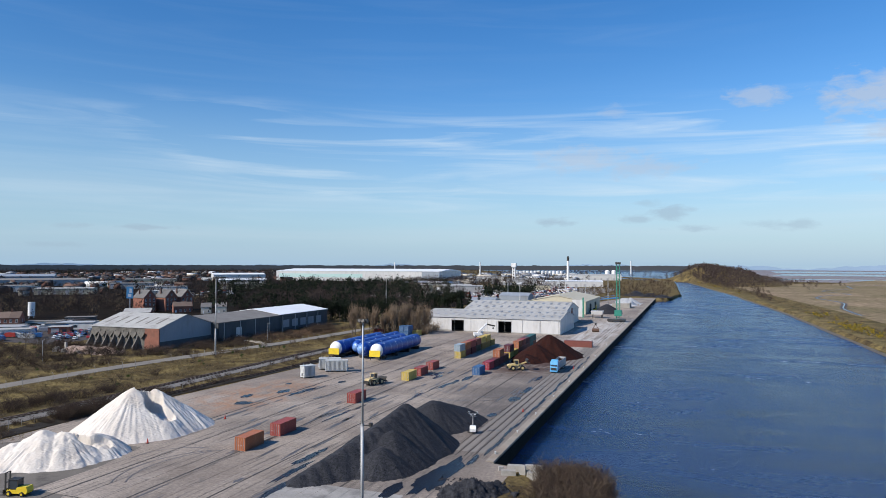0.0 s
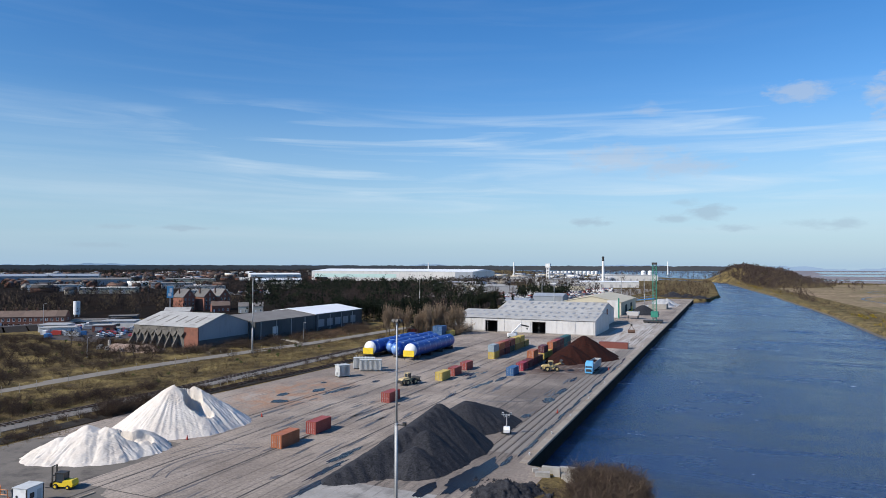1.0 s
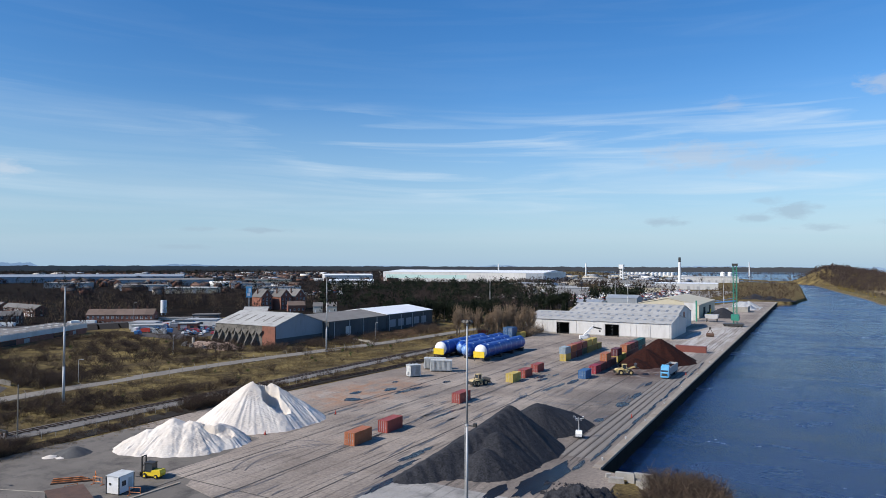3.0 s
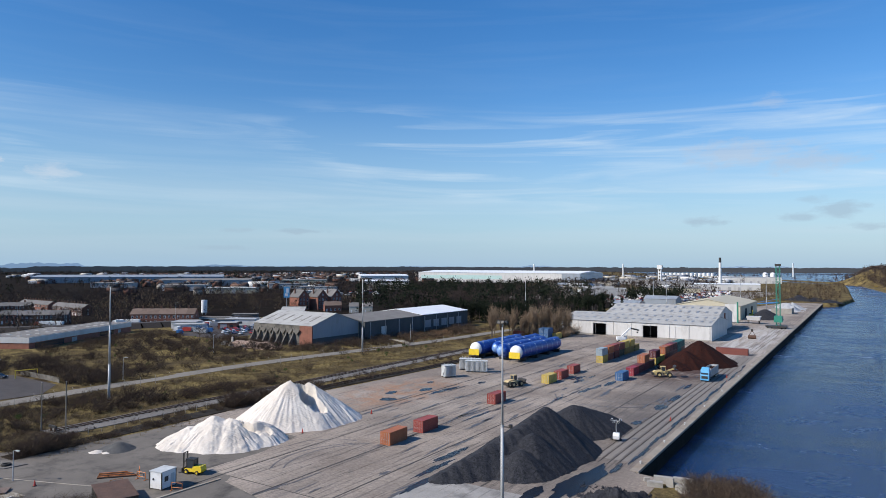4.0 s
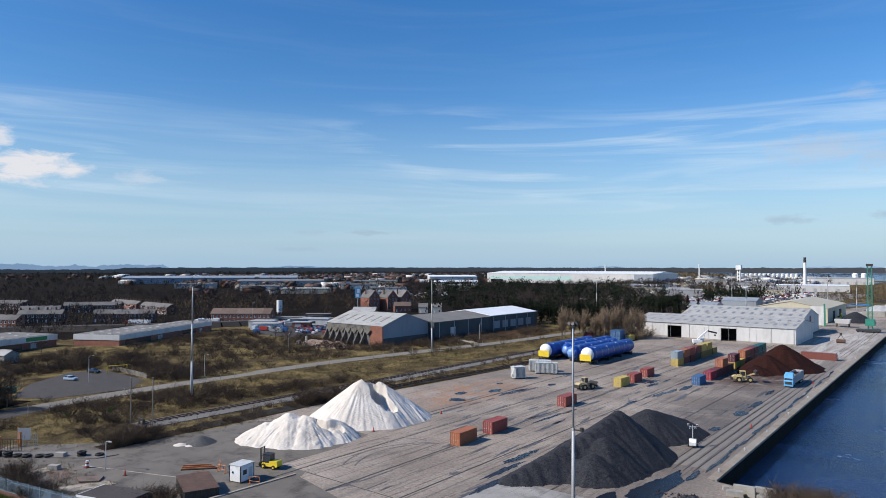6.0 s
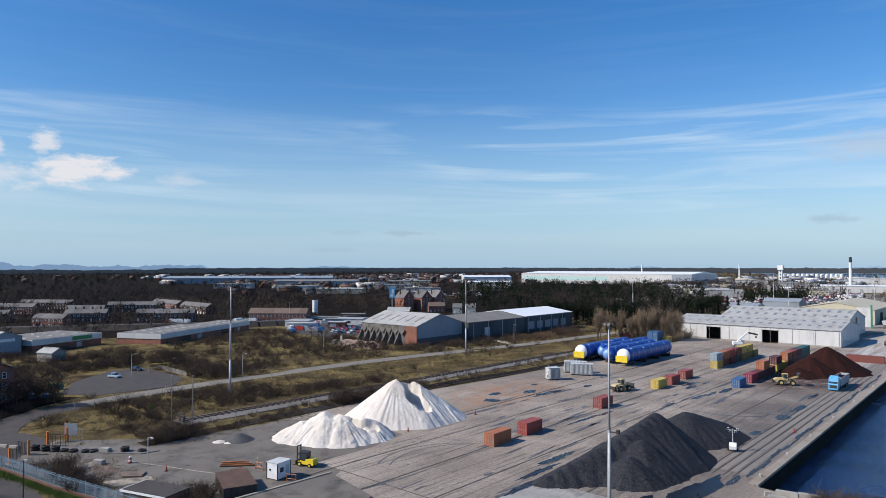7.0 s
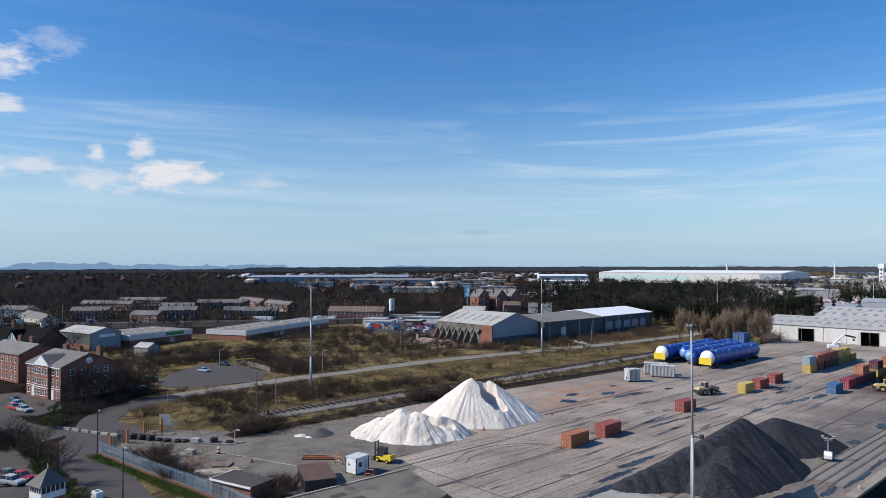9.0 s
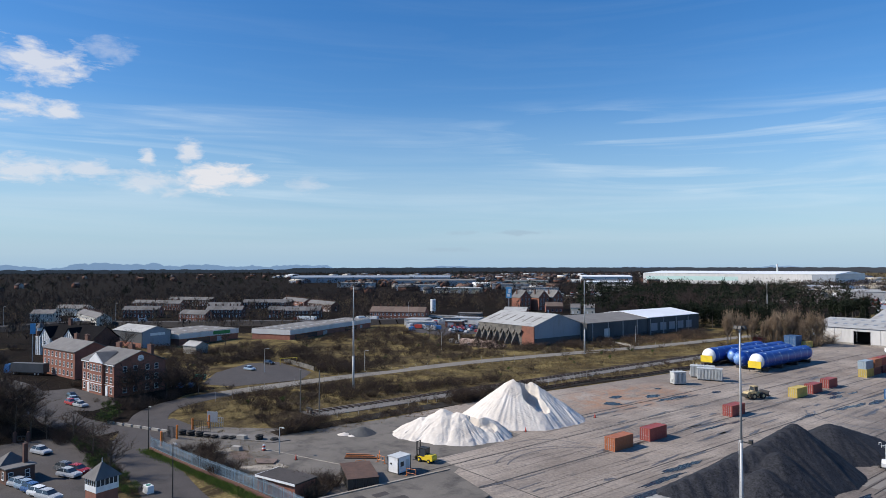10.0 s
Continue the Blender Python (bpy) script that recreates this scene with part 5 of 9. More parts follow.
def shell(parent, x0, x1, y0, y1, eave, ridge, mat, gable_mat=None, t=0.3, front=True):
    """Two long walls and two gables, each a part."""
    ym = (y0 + y1) / 2
    for y in (y0, y1 - t)[0 if front else 1:]:
        part("wall", Shape().box(x0, y, -0.3, x1, y + t, eave), mat, parent)
    for x in (x0, x1 - t):
        part("gable_wall", Shape().along_x([(y0 + t, -0.3), (y1 - t, -0.3), (y1 - t, eave), (ym, ridge - 0.02), (y0 + t, eave)], x, x + t), gable_mat or mat, parent)


def transit_shed():
    x0, x1, y0, y1, eave, ridge = -138.0, -61.6, 335.0, 377.0, 7.5, 10.4
    w = thing("transit_shed", "long white sheeted transit shed with two open doorways", "warehouse")
    doors = ((-120.2, -113.4), (-94.2, -87.2))
    s, last = Shape(), x0
    for a, b in doors:
        s.box(last, y0, -0.3, a, y0 + 0.3, eave)
        s.box(a, y0, 6.0, b, y0 + 0.3, eave)
        last = b
    s.box(last, y0, 0, x1, y0 + 0.3, eave)
    part("front_wall", s, WHITE_CLAD, w)
    shell(w, x0, x1, y0, y1, eave, ridge, WHITE_CLAD, front=False)
    roof = part("roof", gabled(Shape(), x0, x1, y0, y1, eave, ridge), ROOF_GREY, w, "pale grey sheet roof")
    ym = (y0 + y1) / 2
    for row, f in ((0, 0.28), (1, 0.72)):
        for j in range(18):
            x = x0 + 2.8 + j * 4.2
            ya, yb = y0 + (ym - y0) * f, y0 + (ym - y0) * (f + 0.13)
            za, zb = eave + (ridge - eave) * f + 0.22, eave + (ridge - eave) * (f + 0.13) + 0.22
            part("rooflight", Shape().along_x([(ya, za), (yb, zb), (yb, zb + 0.06), (ya, za + 0.06)], x, x + 1.25), SKYLIGHT, roof, "dull plastic rooflight")
    for a, b in doors:
        part("door_frame", Shape().box(a - 0.25, y0 - 0.08, 0, a, y0, 6.2).box(b, y0 - 0.08, 0, b + 0.25, y0, 6.2).box(a - 0.25, y0 - 0.08, 6.0, b + 0.25, y0, 6.25), GREY, w)
    for a, b in ((-129.6, -125.2), (-108.4, -102.0), (-101.8, -95.2), (-82.6, -78.4), (-78.0, -72.4)):
        part("sliding_door", Shape().box(a, y0 - 0.12, 0.1, b, y0 - 0.02, 6.3), WHITE_CLAD, w, "white sliding door leaf")
    part("plinth", Shape().box(x0 - 0.1, y0 - 0.3, 0, -120.6, y0 - 0.13, 0.7).box(-113.0, y0 - 0.3, 0, -94.6, y0 - 0.13, 0.5).box(-86.8, y0 - 0.3, 0, x1 + 0.1, y0 - 0.13, 0.5), CONCRETE, w)
    part("gutter", Shape().tube((x0 - 0.3, y0 - 0.35, eave - 0.05), (x1 + 0.3, y0 - 0.35, eave - 0.05), 0.12, k=6), GREY, w)
    for j in range(9):
        part("downpipe", Shape().tube((x0 + 0.4 + j * 9.4, y0 - 0.2, 0.4), (x0 + 0.4 + j * 9.4, y0 - 0.2, eave), 0.07, k=6), GREY, w)
    part("inner_wall", Shape().box(x0 + 0.4, y0 + 9.0, 0, x1 - 0.4, y0 + 9.2, 7.3), VOID, w, "near-black wall added for the unlit inside")
    part("inner_floor", Shape().box(x0 + 0.4, y0 + 0.3, 0.0, x1 - 0.4, y0 + 9.0, 0.02), VOID, w)


transit_shed()


def simple_shed(name, label, x0, x1, y0, y1, eave, ridge, wall_mat, roof_mat, door=None, lights=0, at=None):
    w = thing(name, label, "warehouse", at=at)
    shell(w, x0, x1, y0, y1, eave, ridge, wall_mat)
    roof = part("roof", gabled(Shape(), x0, x1, y0, y1, eave, ridge), roof_mat, w)
    part("ridge_cap", Shape().box(x0, (y0 + y1) / 2 - 0.3, ridge + 0.15, x1, (y0 + y1) / 2 + 0.3, ridge + 0.28), roof_mat, w)
    ym = (y0 + y1) / 2
    for f in (0.3, 0.7)[:2 if lights else 0]:
        for j in range(lights):
            x = x0 + (x1 - x0) * (j + 0.5) / lights
            ya, yb = y0 + (ym - y0) * f, y0 + (ym - y0) * (f + 0.16)
            za, zb = eave + (ridge - eave) * f + 0.22, eave + (ridge - eave) * (f + 0.16) + 0.22
            part("rooflight", Shape().along_x([(ya, za), (yb, zb), (yb, zb + 0.06), (ya, za + 0.06)], x - 0.7, x + 0.7), SKYLIGHT, roof)
    if door:
        part("door", Shape().box(door[0], y0 - 0.08, 0, door[1], y0 - 0.02, door[2]), VOID, w, "flat near-black panel for the dark of an open doorway")
    return w


rear = simple_shed("transit_shed", "second taller pale transit shed behind the first", -128.5, -66.5, 379.0, 425.0, 8.4, 13.0, WHITE_CLAD, ROOF_GREY, lights=13)
part("brick_infill", Shape().box(-66.5, 398.0, 5.5, -66.3, 401.5, 9.5), BRICK, rear, "red brick panel")
screen = thing("white_screen", "tall white sheeted screen on a green steel post", "screen", at=pose(-75.0, 452.0, 0))
part("sheet", Shape().box(0, 0, 0.5, 7.0, 0.3, 12.0), WHITE_CLAD, screen)
part("post", Shape().box(7.0, -0.2, 0, 7.9, 0.6, 13.5), GREEN, screen)
# cream shed: its gable faces the quay yard
cream = thing("cream_shed", "large cream sheeted shed with a pale roof", "warehouse", at=pose(-112.0, 480.0, 0))
cream_roof = Shape()
cream_roof.along_y([(-0.4, 9.0), (21, 13.2), (42.4, 9.0), (42.4, 9.25), (21, 13.5), (-0.4, 9.25)], -0.4, 80.4)
part("roof", cream_roof, CREAM_CLAD, cream)
part("gable_wall", Shape().along_y([(0, 0), (42, 0), (42, 9), (21, 13.15), (0, 9)], 0, 0.3), CREAM_CLAD, cream)
part("gable_wall", Shape().along_y([(0, 0), (42, 0), (42, 9), (21, 13.15), (0, 9)], 79.7, 80), CREAM_CLAD, cream)
part("wall", Shape().box(0, 0.3, 0, 0.3, 79.7, 9), CREAM_CLAD, cream)
part("wall", Shape().box(41.7, 0.3, 0, 42, 79.7, 9), CREAM_CLAD, cream)
part("door", Shape().box(22, -0.06, 0, 31, -0.01, 7.0), VOID, cream, "flat near-black panel for the dark of an open doorway")
part("side_door", Shape().box(42, 20, 0, 42.06, 30, 6.5).box(42, 48, 0, 42.06, 58, 6.5), VOID, cream)
simple_shed("blue_shed", "small light blue sheeted shed behind the warehouses", -168.0, -140.0, 600.0, 622.0, 6.5, 9.0, BLUE_CLAD, BLUE_CLAD)
simple_shed("striped_shed", "small shed with a light blue sheet roof", -172.0, -150.0, 520.0, 540.0, 6.0, 8.2, WHITE_CLAD, BLUE_CLAD, lights=5)

# ---- old saltworks shed with buttresses ----
old = thing("old_shed", "old gabled shed with concrete buttresses, brick corner and grey cladding", "shed")
X0, X1, Y0, Y1, EA, RI = -244.5, -207.0, 216.0, 248.0, 8.8, 13.6
part("wall", Shape().box(X0, Y0, -0.5, -214.6, Y0 + 0.4, EA), CONCRETE_DARK, old)
part("wall", Shape().box(X0, Y1 - 0.4, -0.5, X1, Y1, EA), CONCRETE, old)
part("brick_corner", Shape().box(-214.6, Y0 - 0.15, -0.5, X1, Y0 + 0.4, EA), BRICK, old, "red brick corner bay")
part("gable_wall", Shape().along_x([(Y0 + 0.4, 3.2), (Y1 - 0.4, 3.2), (Y1 - 0.4, EA), ((Y0 + Y1) / 2, RI - 0.03), (Y0 + 0.4, EA)], X1 - 0.4, X1), BLUE_CLAD, old, "grey-blue sheeted gable")
part("gable_base", Shape().box(X1 - 0.4, Y0 + 0.4, -0.5, X1 + 0.05, Y1 - 0.4, 3.2), BLACK_CLAD, old, "dark lower wall")
part("gable_wall", Shape().along_x([(Y0 + 0.4, -0.5), (Y1 - 0.4, -0.5), (Y1 - 0.4, EA), ((Y0 + Y1) / 2, RI - 0.03), (Y0 + 0.4, EA)], X0, X0 + 0.4), CONCRETE, old)
old_roof = part("roof", gabled(Shape(), X0, X1, Y0, Y1, EA, RI), ROOF_GREY, old, "pale grey sheet roof")
for j in range(6):
    x = X0 + 3.5 + j * 5.6
    f0, f1 = 0.25, 0.7
    y0, y1 = Y0 + 16 * f0, Y0 + 16 * f1
    part("rooflight", Shape().along_x([(y0, EA + 4.8 * f0 + 0.22), (y1, EA + 4.8 * f1 + 0.22), (y1, EA + 4.8 * f1 + 0.27), (y0, EA + 4.8 * f0 + 0.27)], x, x + 1.0), ROOF_DARK, old_roof)
# shade among the buttresses is put into their darker colour
for j in range(7):
    x = X0 + 0.3 + j * 4.3
    part("buttress", Shape().along_x([(Y0, -0.5), (Y0, 7.8), (Y0 - 1.2, 4.2), (Y0 - 3.4, 1.0), (Y0 - 3.4, -0.5)], x, x + 0.6), CONCRETE_DARK, old, "concrete buttress, stained and darkened for shade")
    part("arch_brace", Shape().along_y([(x + 0.6, 7.0), (x + 4.3, 7.0), (x + 4.3, 6.4), (x + 2.5, 4.4), (x + 0.6, 6.4)], Y0 - 1.0, Y0 - 0.6), CONCRETE_DARK, old)

# ---- long dark shed, half re-roofed ----
shed = thing("long_shed", "long dark boarded shed, one half with a new white roof", "shed")
for y0, y1, mat, e in ((248.0, 297.0, ROOF_DARK, 8.5), (297.0, 346.0, ROOF_WHITE, 8.9)):
    part("roof", Shape().along_y([(-203.0, e), (-221.0, e + 2.6), (-239.0, e), (-239.0, e + 0.25), (-221.0, e + 2.85), (-203.0, e + 0.25)], y0, y1 - 0.02), mat, shed, "new white sheet roof" if mat is ROOF_WHITE else "weathered grey sheet roof")
    part("wall", Shape().box(-203.6, y0 + 0.3, -0.3, -203.2, y1 - 0.3, e), BLACK_CLAD, shed)
    part("wall", Shape().box(-238.8, y0 + 0.3, -0.3, -238.4, y1 - 0.3, e), BLACK_CLAD, shed)
part("gable_wall", Shape().along_y([(-238.8, -0.3), (-203.2, -0.3), (-203.2, 8.5), (-221, 11.05), (-238.8, 8.5)], 248.2, 248.5), BLACK_CLAD, shed)
part("gable_wall", Shape().along_y([(-238.8, -0.3), (-203.2, -0.3), (-203.2, 8.9), (-221, 11.45), (-238.8, 8.9)], 345.5, 345.8), BLACK_CLAD, shed)
for j in range(8):
    y = 252 + j * 11.8
    part("bay_post", Shape().box(-203.2, y, -0.3, -203.0, y + 0.4, 8.4), GREY, shed)
for j in range(5):
    part("white_panel", Shape().box(-203.2, 300 + j * 8.2, 2.0, -203.12, 305.5 + j * 8.2, 6.0), BLUE_CLAD, shed, "grey wall panel")
part("door", Shape().box(-203.2, 261.0, 0, -203.1, 265.0, 5.5), WHITE_CLAD, shed, "pale sliding door")

# ---- quay crane and dockside odds ----
crane = thing("dockside_crane", "green lattice dockside crane with a tall slim tower", "crane", at=pose(-42.0, 427.0, 0.02))
for x in (-1.0, 1.0):
    for y in (-1.0, 1.0):
        part("tower_leg", Shape().box(x - 0.16, y - 0.16, 1.6, x + 0.16, y + 0.16, 36.0), GREEN, crane)
for j in range(17):
    z = 1.8 + j * 2.0
    part("brace", Shape().tube((-1, -1, z), (1, -1, z + 2), 0.09, k=5).tube((1, -1, z), (1, 1, z + 2), 0.09, k=5).tube((1, 1, z), (-1, 1, z + 2), 0.09, k=5).tube((-1, 1, z), (-1, -1, z + 2), 0.09, k=5), GREEN, crane)
part("machinery_house", Shape().box(-2.2, -2.2, 3.6, 2.2, 2.2, 7.2, 0.1), GREEN, crane)
part("head", Shape().box(-1.6, -0.6, 36.0, 1.6, 0.6, 37.4), STEEL_DARK, crane)
part("carriage", Shape().box(-6.5, -3.0, 0.6, 4.5, 3.0, 1.6), STEEL_DARK, crane, "dark wheeled carriage")
for x in (-5.6, -3.4, 1.8, 3.8):
    for y in (-2.4, 2.4):
        wheel(crane, x, y, 0.6, 0.5, GALV)
part("boom", Shape().tube((0, 0.5, 15), (-13, 16, 13), 0.5, 0.3, 6).tube((0, 0, 17), (-13, 16, 14), 0.1, k=5), BLUE, crane, "blue luffing boom")
hopper = thing("loading_hopper", "low dark hopper with pale sides on the quay", "hopper", at=pose(-62.0, 452.0, 0.02))
part("bin", Shape().box(0, 0, 2.2, 7, 5, 4.6, -0.6), WHITE_CLAD, hopper)
for x in (0.2, 6.4):
    for y in (0.2, 4.4):
        part("leg", Shape().box(x, y, 0, x + 0.4, y + 0.4, 2.2), STEEL_DARK, hopper)
grab = thing("crane_grab", "rusty clamshell grab standing on the apron", "grab", at=pose(-47.0, 358.5, 0.02))
part("shell", Shape().tube((-1.8, 0, 0.9), (1.8, 0, 0.9), 0.9, k=10), RUST, grab)
part("arm", Shape().tube((-1.6, 0, 1.4), (0, 0, 4.0), 0.14, k=6).tube((1.6, 0, 1.4), (0, 0, 4.0), 0.14, k=6), RUST, grab)
part("sheave", Shape().box(-0.5, -0.3, 3.9, 0.5, 0.3, 4.8), STEEL_DARK, grab)
heap("ore_mound", COAL, "dark conical bulk heap near the crane", "bulk heap", [(-57, 500, 7.5, 0.65), (-60, 508, 6.0, 0.6)], 1.2, 7.0, 0.2, 0.3)
heap("scrap_mound", GALV, "pale bright scrap metal heap on the quay", "scrap heap", [(-51, 600, 6.5, 0.7), (-55, 612, 7.0, 0.7), (-50, 625, 6.0, 0.7)], 1.0, 8.0, 0.6, 1.6)
heap("spoil_mound", COAL, "dark spoil bank at the end of the quay", "spoil heap", [(-28, 760, 3.5, 0.4), (-42, 780, 5, 0.45), (-58, 795, 6, 0.45)], 1.5, 9.0, 0.4, 0.8)
wall_store = thing("block_store", "low concrete storage bay by the scrap", "storage bay", at=pose(-60.0, 560.0, 0.02))
part("wall", Shape().box(0, 0, 0, 14, 0.8, 4.0).box(0, 0.8, 0, 0.8, 18, 4.0).box(13.2, 0.8, 0, 14, 18, 4.0), CONCRETE, wall_store)
part("floor_slab", Shape().box(0.8, 0.8, 0, 13.2, 18, 0.2), CONCRETE, wall_store)
digger = thing("excavator", "yellow tracked excavator by the cream shed", "excavator", at=pose(-66.0, 500.0, 0.02))
part("track", Shape().box(-1.6, -2.2, 0, -0.9, 2.2, 1.0, 0.15), STEEL_DARK, digger)
part("track", Shape().box(0.9, -2.2, 0, 1.6, 2.2, 1.0, 0.15), STEEL_DARK, digger)
part("body", Shape().box(-1.5, -2.4, 1.1, 1.5, 1.6, 2.6, 0.1), YELLOW, digger)
part("cab", Shape().box(-1.4, 0.2, 2.6, -0.2, 1.6, 3.5, 0.06), GLASS, digger)
part("boom", Shape().tube((0.3, 1.4, 2.0), (0.3, 4.5, 5.2), 0.3, 0.22, 6).tube((0.3, 4.5, 5.2), (0.3, 6.3, 2.4), 0.22, 0.18, 6), YELLOW, digger)
part("bucket", Shape().box(-0.2, 5.9, 1.4, 0.9, 6.8, 2.4, 0.1), STEEL_DARK, digger)

# ---- railway and fences ----
BURNT = material("sooty_track_bed", (0.012, 0.011, 0.010), (0.045, 0.038, 0.031), scale=0.4, fine=10, local=False, rough=0.95, bump=0.8, specular=0.15)
rng_town = random.Random(5)
def rail_line(xs, y0, y1, label):
    track = thing("railway_track", label, "railway track", "railway tracks")
    track["kind"] = "structure"
    for off in (-0.75, 0.75):
        s = Shape()
        s.strip([(x + off, y) for x, y in xs], 0.16, 0.22, 0.42)
        part("rail", s, RUST, track, "rusty steel rail")
    pts = xs
    total = 0
    for (xa, ya), (xb, yb) in zip(pts[:-1], pts[1:]):
        k = max(int(math.hypot(xb - xa, yb - ya) / 1.6), 1)
        for j in range(k):
            x, y = xa + (xb - xa) * j / k, ya + (yb - ya) * j / k
            if total < 140:
                ob = new("sleeper", SLEEPER)
                ob.parent = track
                ob.matrix_basis = pose(x, y, 0.1)
            total += 1


SLEEPER = Shape().box(-1.3, -0.13, 0, 1.3, 0.13, 0.13).mesh("sleeper", RUBBER)
s = Shape()
s.strip(smooth_line([(-146.5, 74), (-145.5, 122), (-144.2, 155), (-143.2, 218), (-141.5, 290), (-140.5, 330)]), 7.5, -0.4, 0.1)
solo("ballast_bed", s, BALLAST, "grey weedy ballast bed of a disused siding", "track bed", kind="structure")
rail_line(smooth_line([(-147.6, 76), (-147.0, 122), (-145.6, 155), (-144.6, 218), (-143.0, 290), (-142.0, 330)], 3), 76, 330, "rusty disused railway siding on grey ballast")
s = Shape()
s.strip(smooth_line([(-135.0, 82), (-135.5, 100), (-135.0, 118), (-134.0, 160), (-130.2, 190), (-129.0, 240), (-128.5, 300)]), 4.8, -0.4, 0.06)
solo("ballast_bed", s, BURNT, "burnt black overgrown track bed along the yard edge", "track bed", kind="structure")
rail_line(smooth_line([(-134.5, 118), (-134.0, 160), (-130.2, 190), (-129.0, 240), (-128.5, 300)], 3), 118, 300, "dark rusted railway track along the yard edge")
stop = thing("buffer_stop", "dark timber buffer stop at the siding's end", "buffer stop", at=pose(-147.6, 75.2, 0.1))
part("beam", Shape().box(-1.4, -0.4, 0.8, 1.4, 0.0, 1.3), STEEL_DARK, stop)
part("post", Shape().box(-1.0, -0.3, 0, -0.7, 0.0, 1.3).box(0.7, -0.3, 0, 1.0, 0.0, 1.3), RUST, stop)


def palisade(name, label, line, height, mat, gap, rail_mat, group=""):
    """A fence along a line: each post and each panel between two posts is a part."""
    f = thing(name, label, "fence", group)
    for j, (p, q) in enumerate(zip(line[:-1], line[1:])):
        n_seg = max(int(math.hypot(q[0] - p[0], q[1] - p[1]) / gap), 1)
        for k in range(n_seg):
            a = (p[0] + (q[0] - p[0]) * k / n_seg, p[1] + (q[1] - p[1]) * k / n_seg)
            b = (p[0] + (q[0] - p[0]) * (k + 1) / n_seg, p[1] + (q[1] - p[1]) * (k + 1) / n_seg)
            part("post", Shape().tube((*a, -0.2), (*a, height + 0.1), 0.06, k=5), rail_mat, f)
            d = Vector((b[0] - a[0], b[1] - a[1]))
            for z in (0.35, height - 0.35):
                part("rail", Shape().tube((*a, z), (*b, z), 0.04, k=4), mat, f)
            for i in range(int(d.length / 0.24)):
                ob = new("picket", PICKET)
                ob.parent = f
                ob.matrix_basis = pose(a[0] + d.x * (i + 0.5) * 0.24 / d.length, a[1] + d.y * (i + 0.5) * 0.24 / d.length, 0.1)
    return f


FENCE_BLUE = paint("grey_blue_fence_paint", (0.22, 0.30, 0.36))
PICKET = Shape().box(-0.04, -0.02, 0, 0.04, 0.02, 2.2, 0.0).mesh("picket", FENCE_BLUE)
palisade("palisade_fence", "grey-blue steel palisade fence beside the road", [(-139.2, 36.2), (-127.9, 37.9), (-119.4, 39.2), (-105.6, 41.9), (-97.2, 43.4), (-80.0, 45.0)], 2.3, FENCE_BLUE, 2.8, FENCE_BLUE)
s = Shape()
s.strip([(-138.0, 35.8), (-127.5, 37.3), (-119.2, 38.6), (-105.4, 41.3), (-90.0, 43.4)], 0.35, -0.2, 0.55)
solo("kerb_wall", s, BRICK_DARK, "low brick wall under the palisade fence", "low wall", kind="structure")
wire = thing("wire_fence", "rusty sagging post and wire fence by the siding", "fence")
for j in range(80):
    y = 78 + j * 3.0
    x = -138.6 + 0.8 * math.sin(y * 0.05) + (9.0 * smoothstep(200, 300, y) * 0.3)
    part("post", Shape().tube((x, y, -0.2), (x + 0.05 * math.sin(j), y, 1.5 + 0.2 * math.sin(j * 3.3)), 0.06, k=5), CONCRETE, wire)
mesh_fence = thing("chain_link_fence", "tall thin chain-link fence posts along the road", "fence")
for j in range(44):
    y = 62 + j * 5.0
    x = float(np.interp(y, [60, 85, 160, 200, 262], [-176, -180.5, -182, -177, -167]))
    part("post", Shape().tube((x, y, -0.2), (x, y, 2.4), 0.05, k=5), CONCRETE, mesh_fence)
    part("arm", Shape().tube((x, y, 2.4), (x - 0.4, y, 2.8), 0.04, k=5), CONCRETE, mesh_fence)

gate = thing("yard_gate", "open steel yard gate with orange posts", "gate")
for x, y in ((-148.5, 50.9), (-139.7, 38.3), (-147.6, 47.0), (-143.2, 42.4)):
    part("gate_post", Shape().box(x - 0.18, y - 0.18, 0, x + 0.18, y + 0.18, 2.9), ORANGE, gate, "orange steel post")
for (xa, ya), (xb, yb), mat in (((-148.5, 50.9), (-146.2, 53.2), GALV), ((-147.6, 47.0), (-144.0, 49.6), STEEL_DARK), ((-143.2, 42.4), (-146.0, 41.2), STEEL_DARK), ((-139.7, 38.3), (-141.8, 40.6), STEEL_DARK)):
    s = Shape()
    for k in range(9):
        x, y = xa + (xb - xa) * k / 8, ya + (yb - ya) * k / 8
        s.tube((x, y, 0.15), (x, y, 2.4), 0.05, k=4)
    for z in (0.2, 1.3, 2.4):
        s.tube((xa, ya, z), (xb, yb, z), 0.05, k=4)
    part("gate_leaf", s, mat, gate)
blank = thing("notice_board", "blank grey board on posts by the gate", "notice board", at=pose(-152.0, 51.6, 0, 0, 0, 40))
part("board", Shape().box(0, 0, 0.6, 2.6, 0.08, 3.0), GALV, blank)
part("post", Shape().box(-0.1, 0.08, 0, 0.1, 0.2, 3.2), ORANGE, blank)
for j in range(7):
    x, y = -166.5 + j * 2.6, 34.6 + j * 1.25
    solo("kerb_block", Shape().box(-1.1, -0.25, 0, 1.1, 0.25, 0.5, 0.04), CONCRETE, "pale concrete barrier block along the lane", "concrete block", "kerb blocks", at=pose(x, y, 0.03, 0, 0, 25))


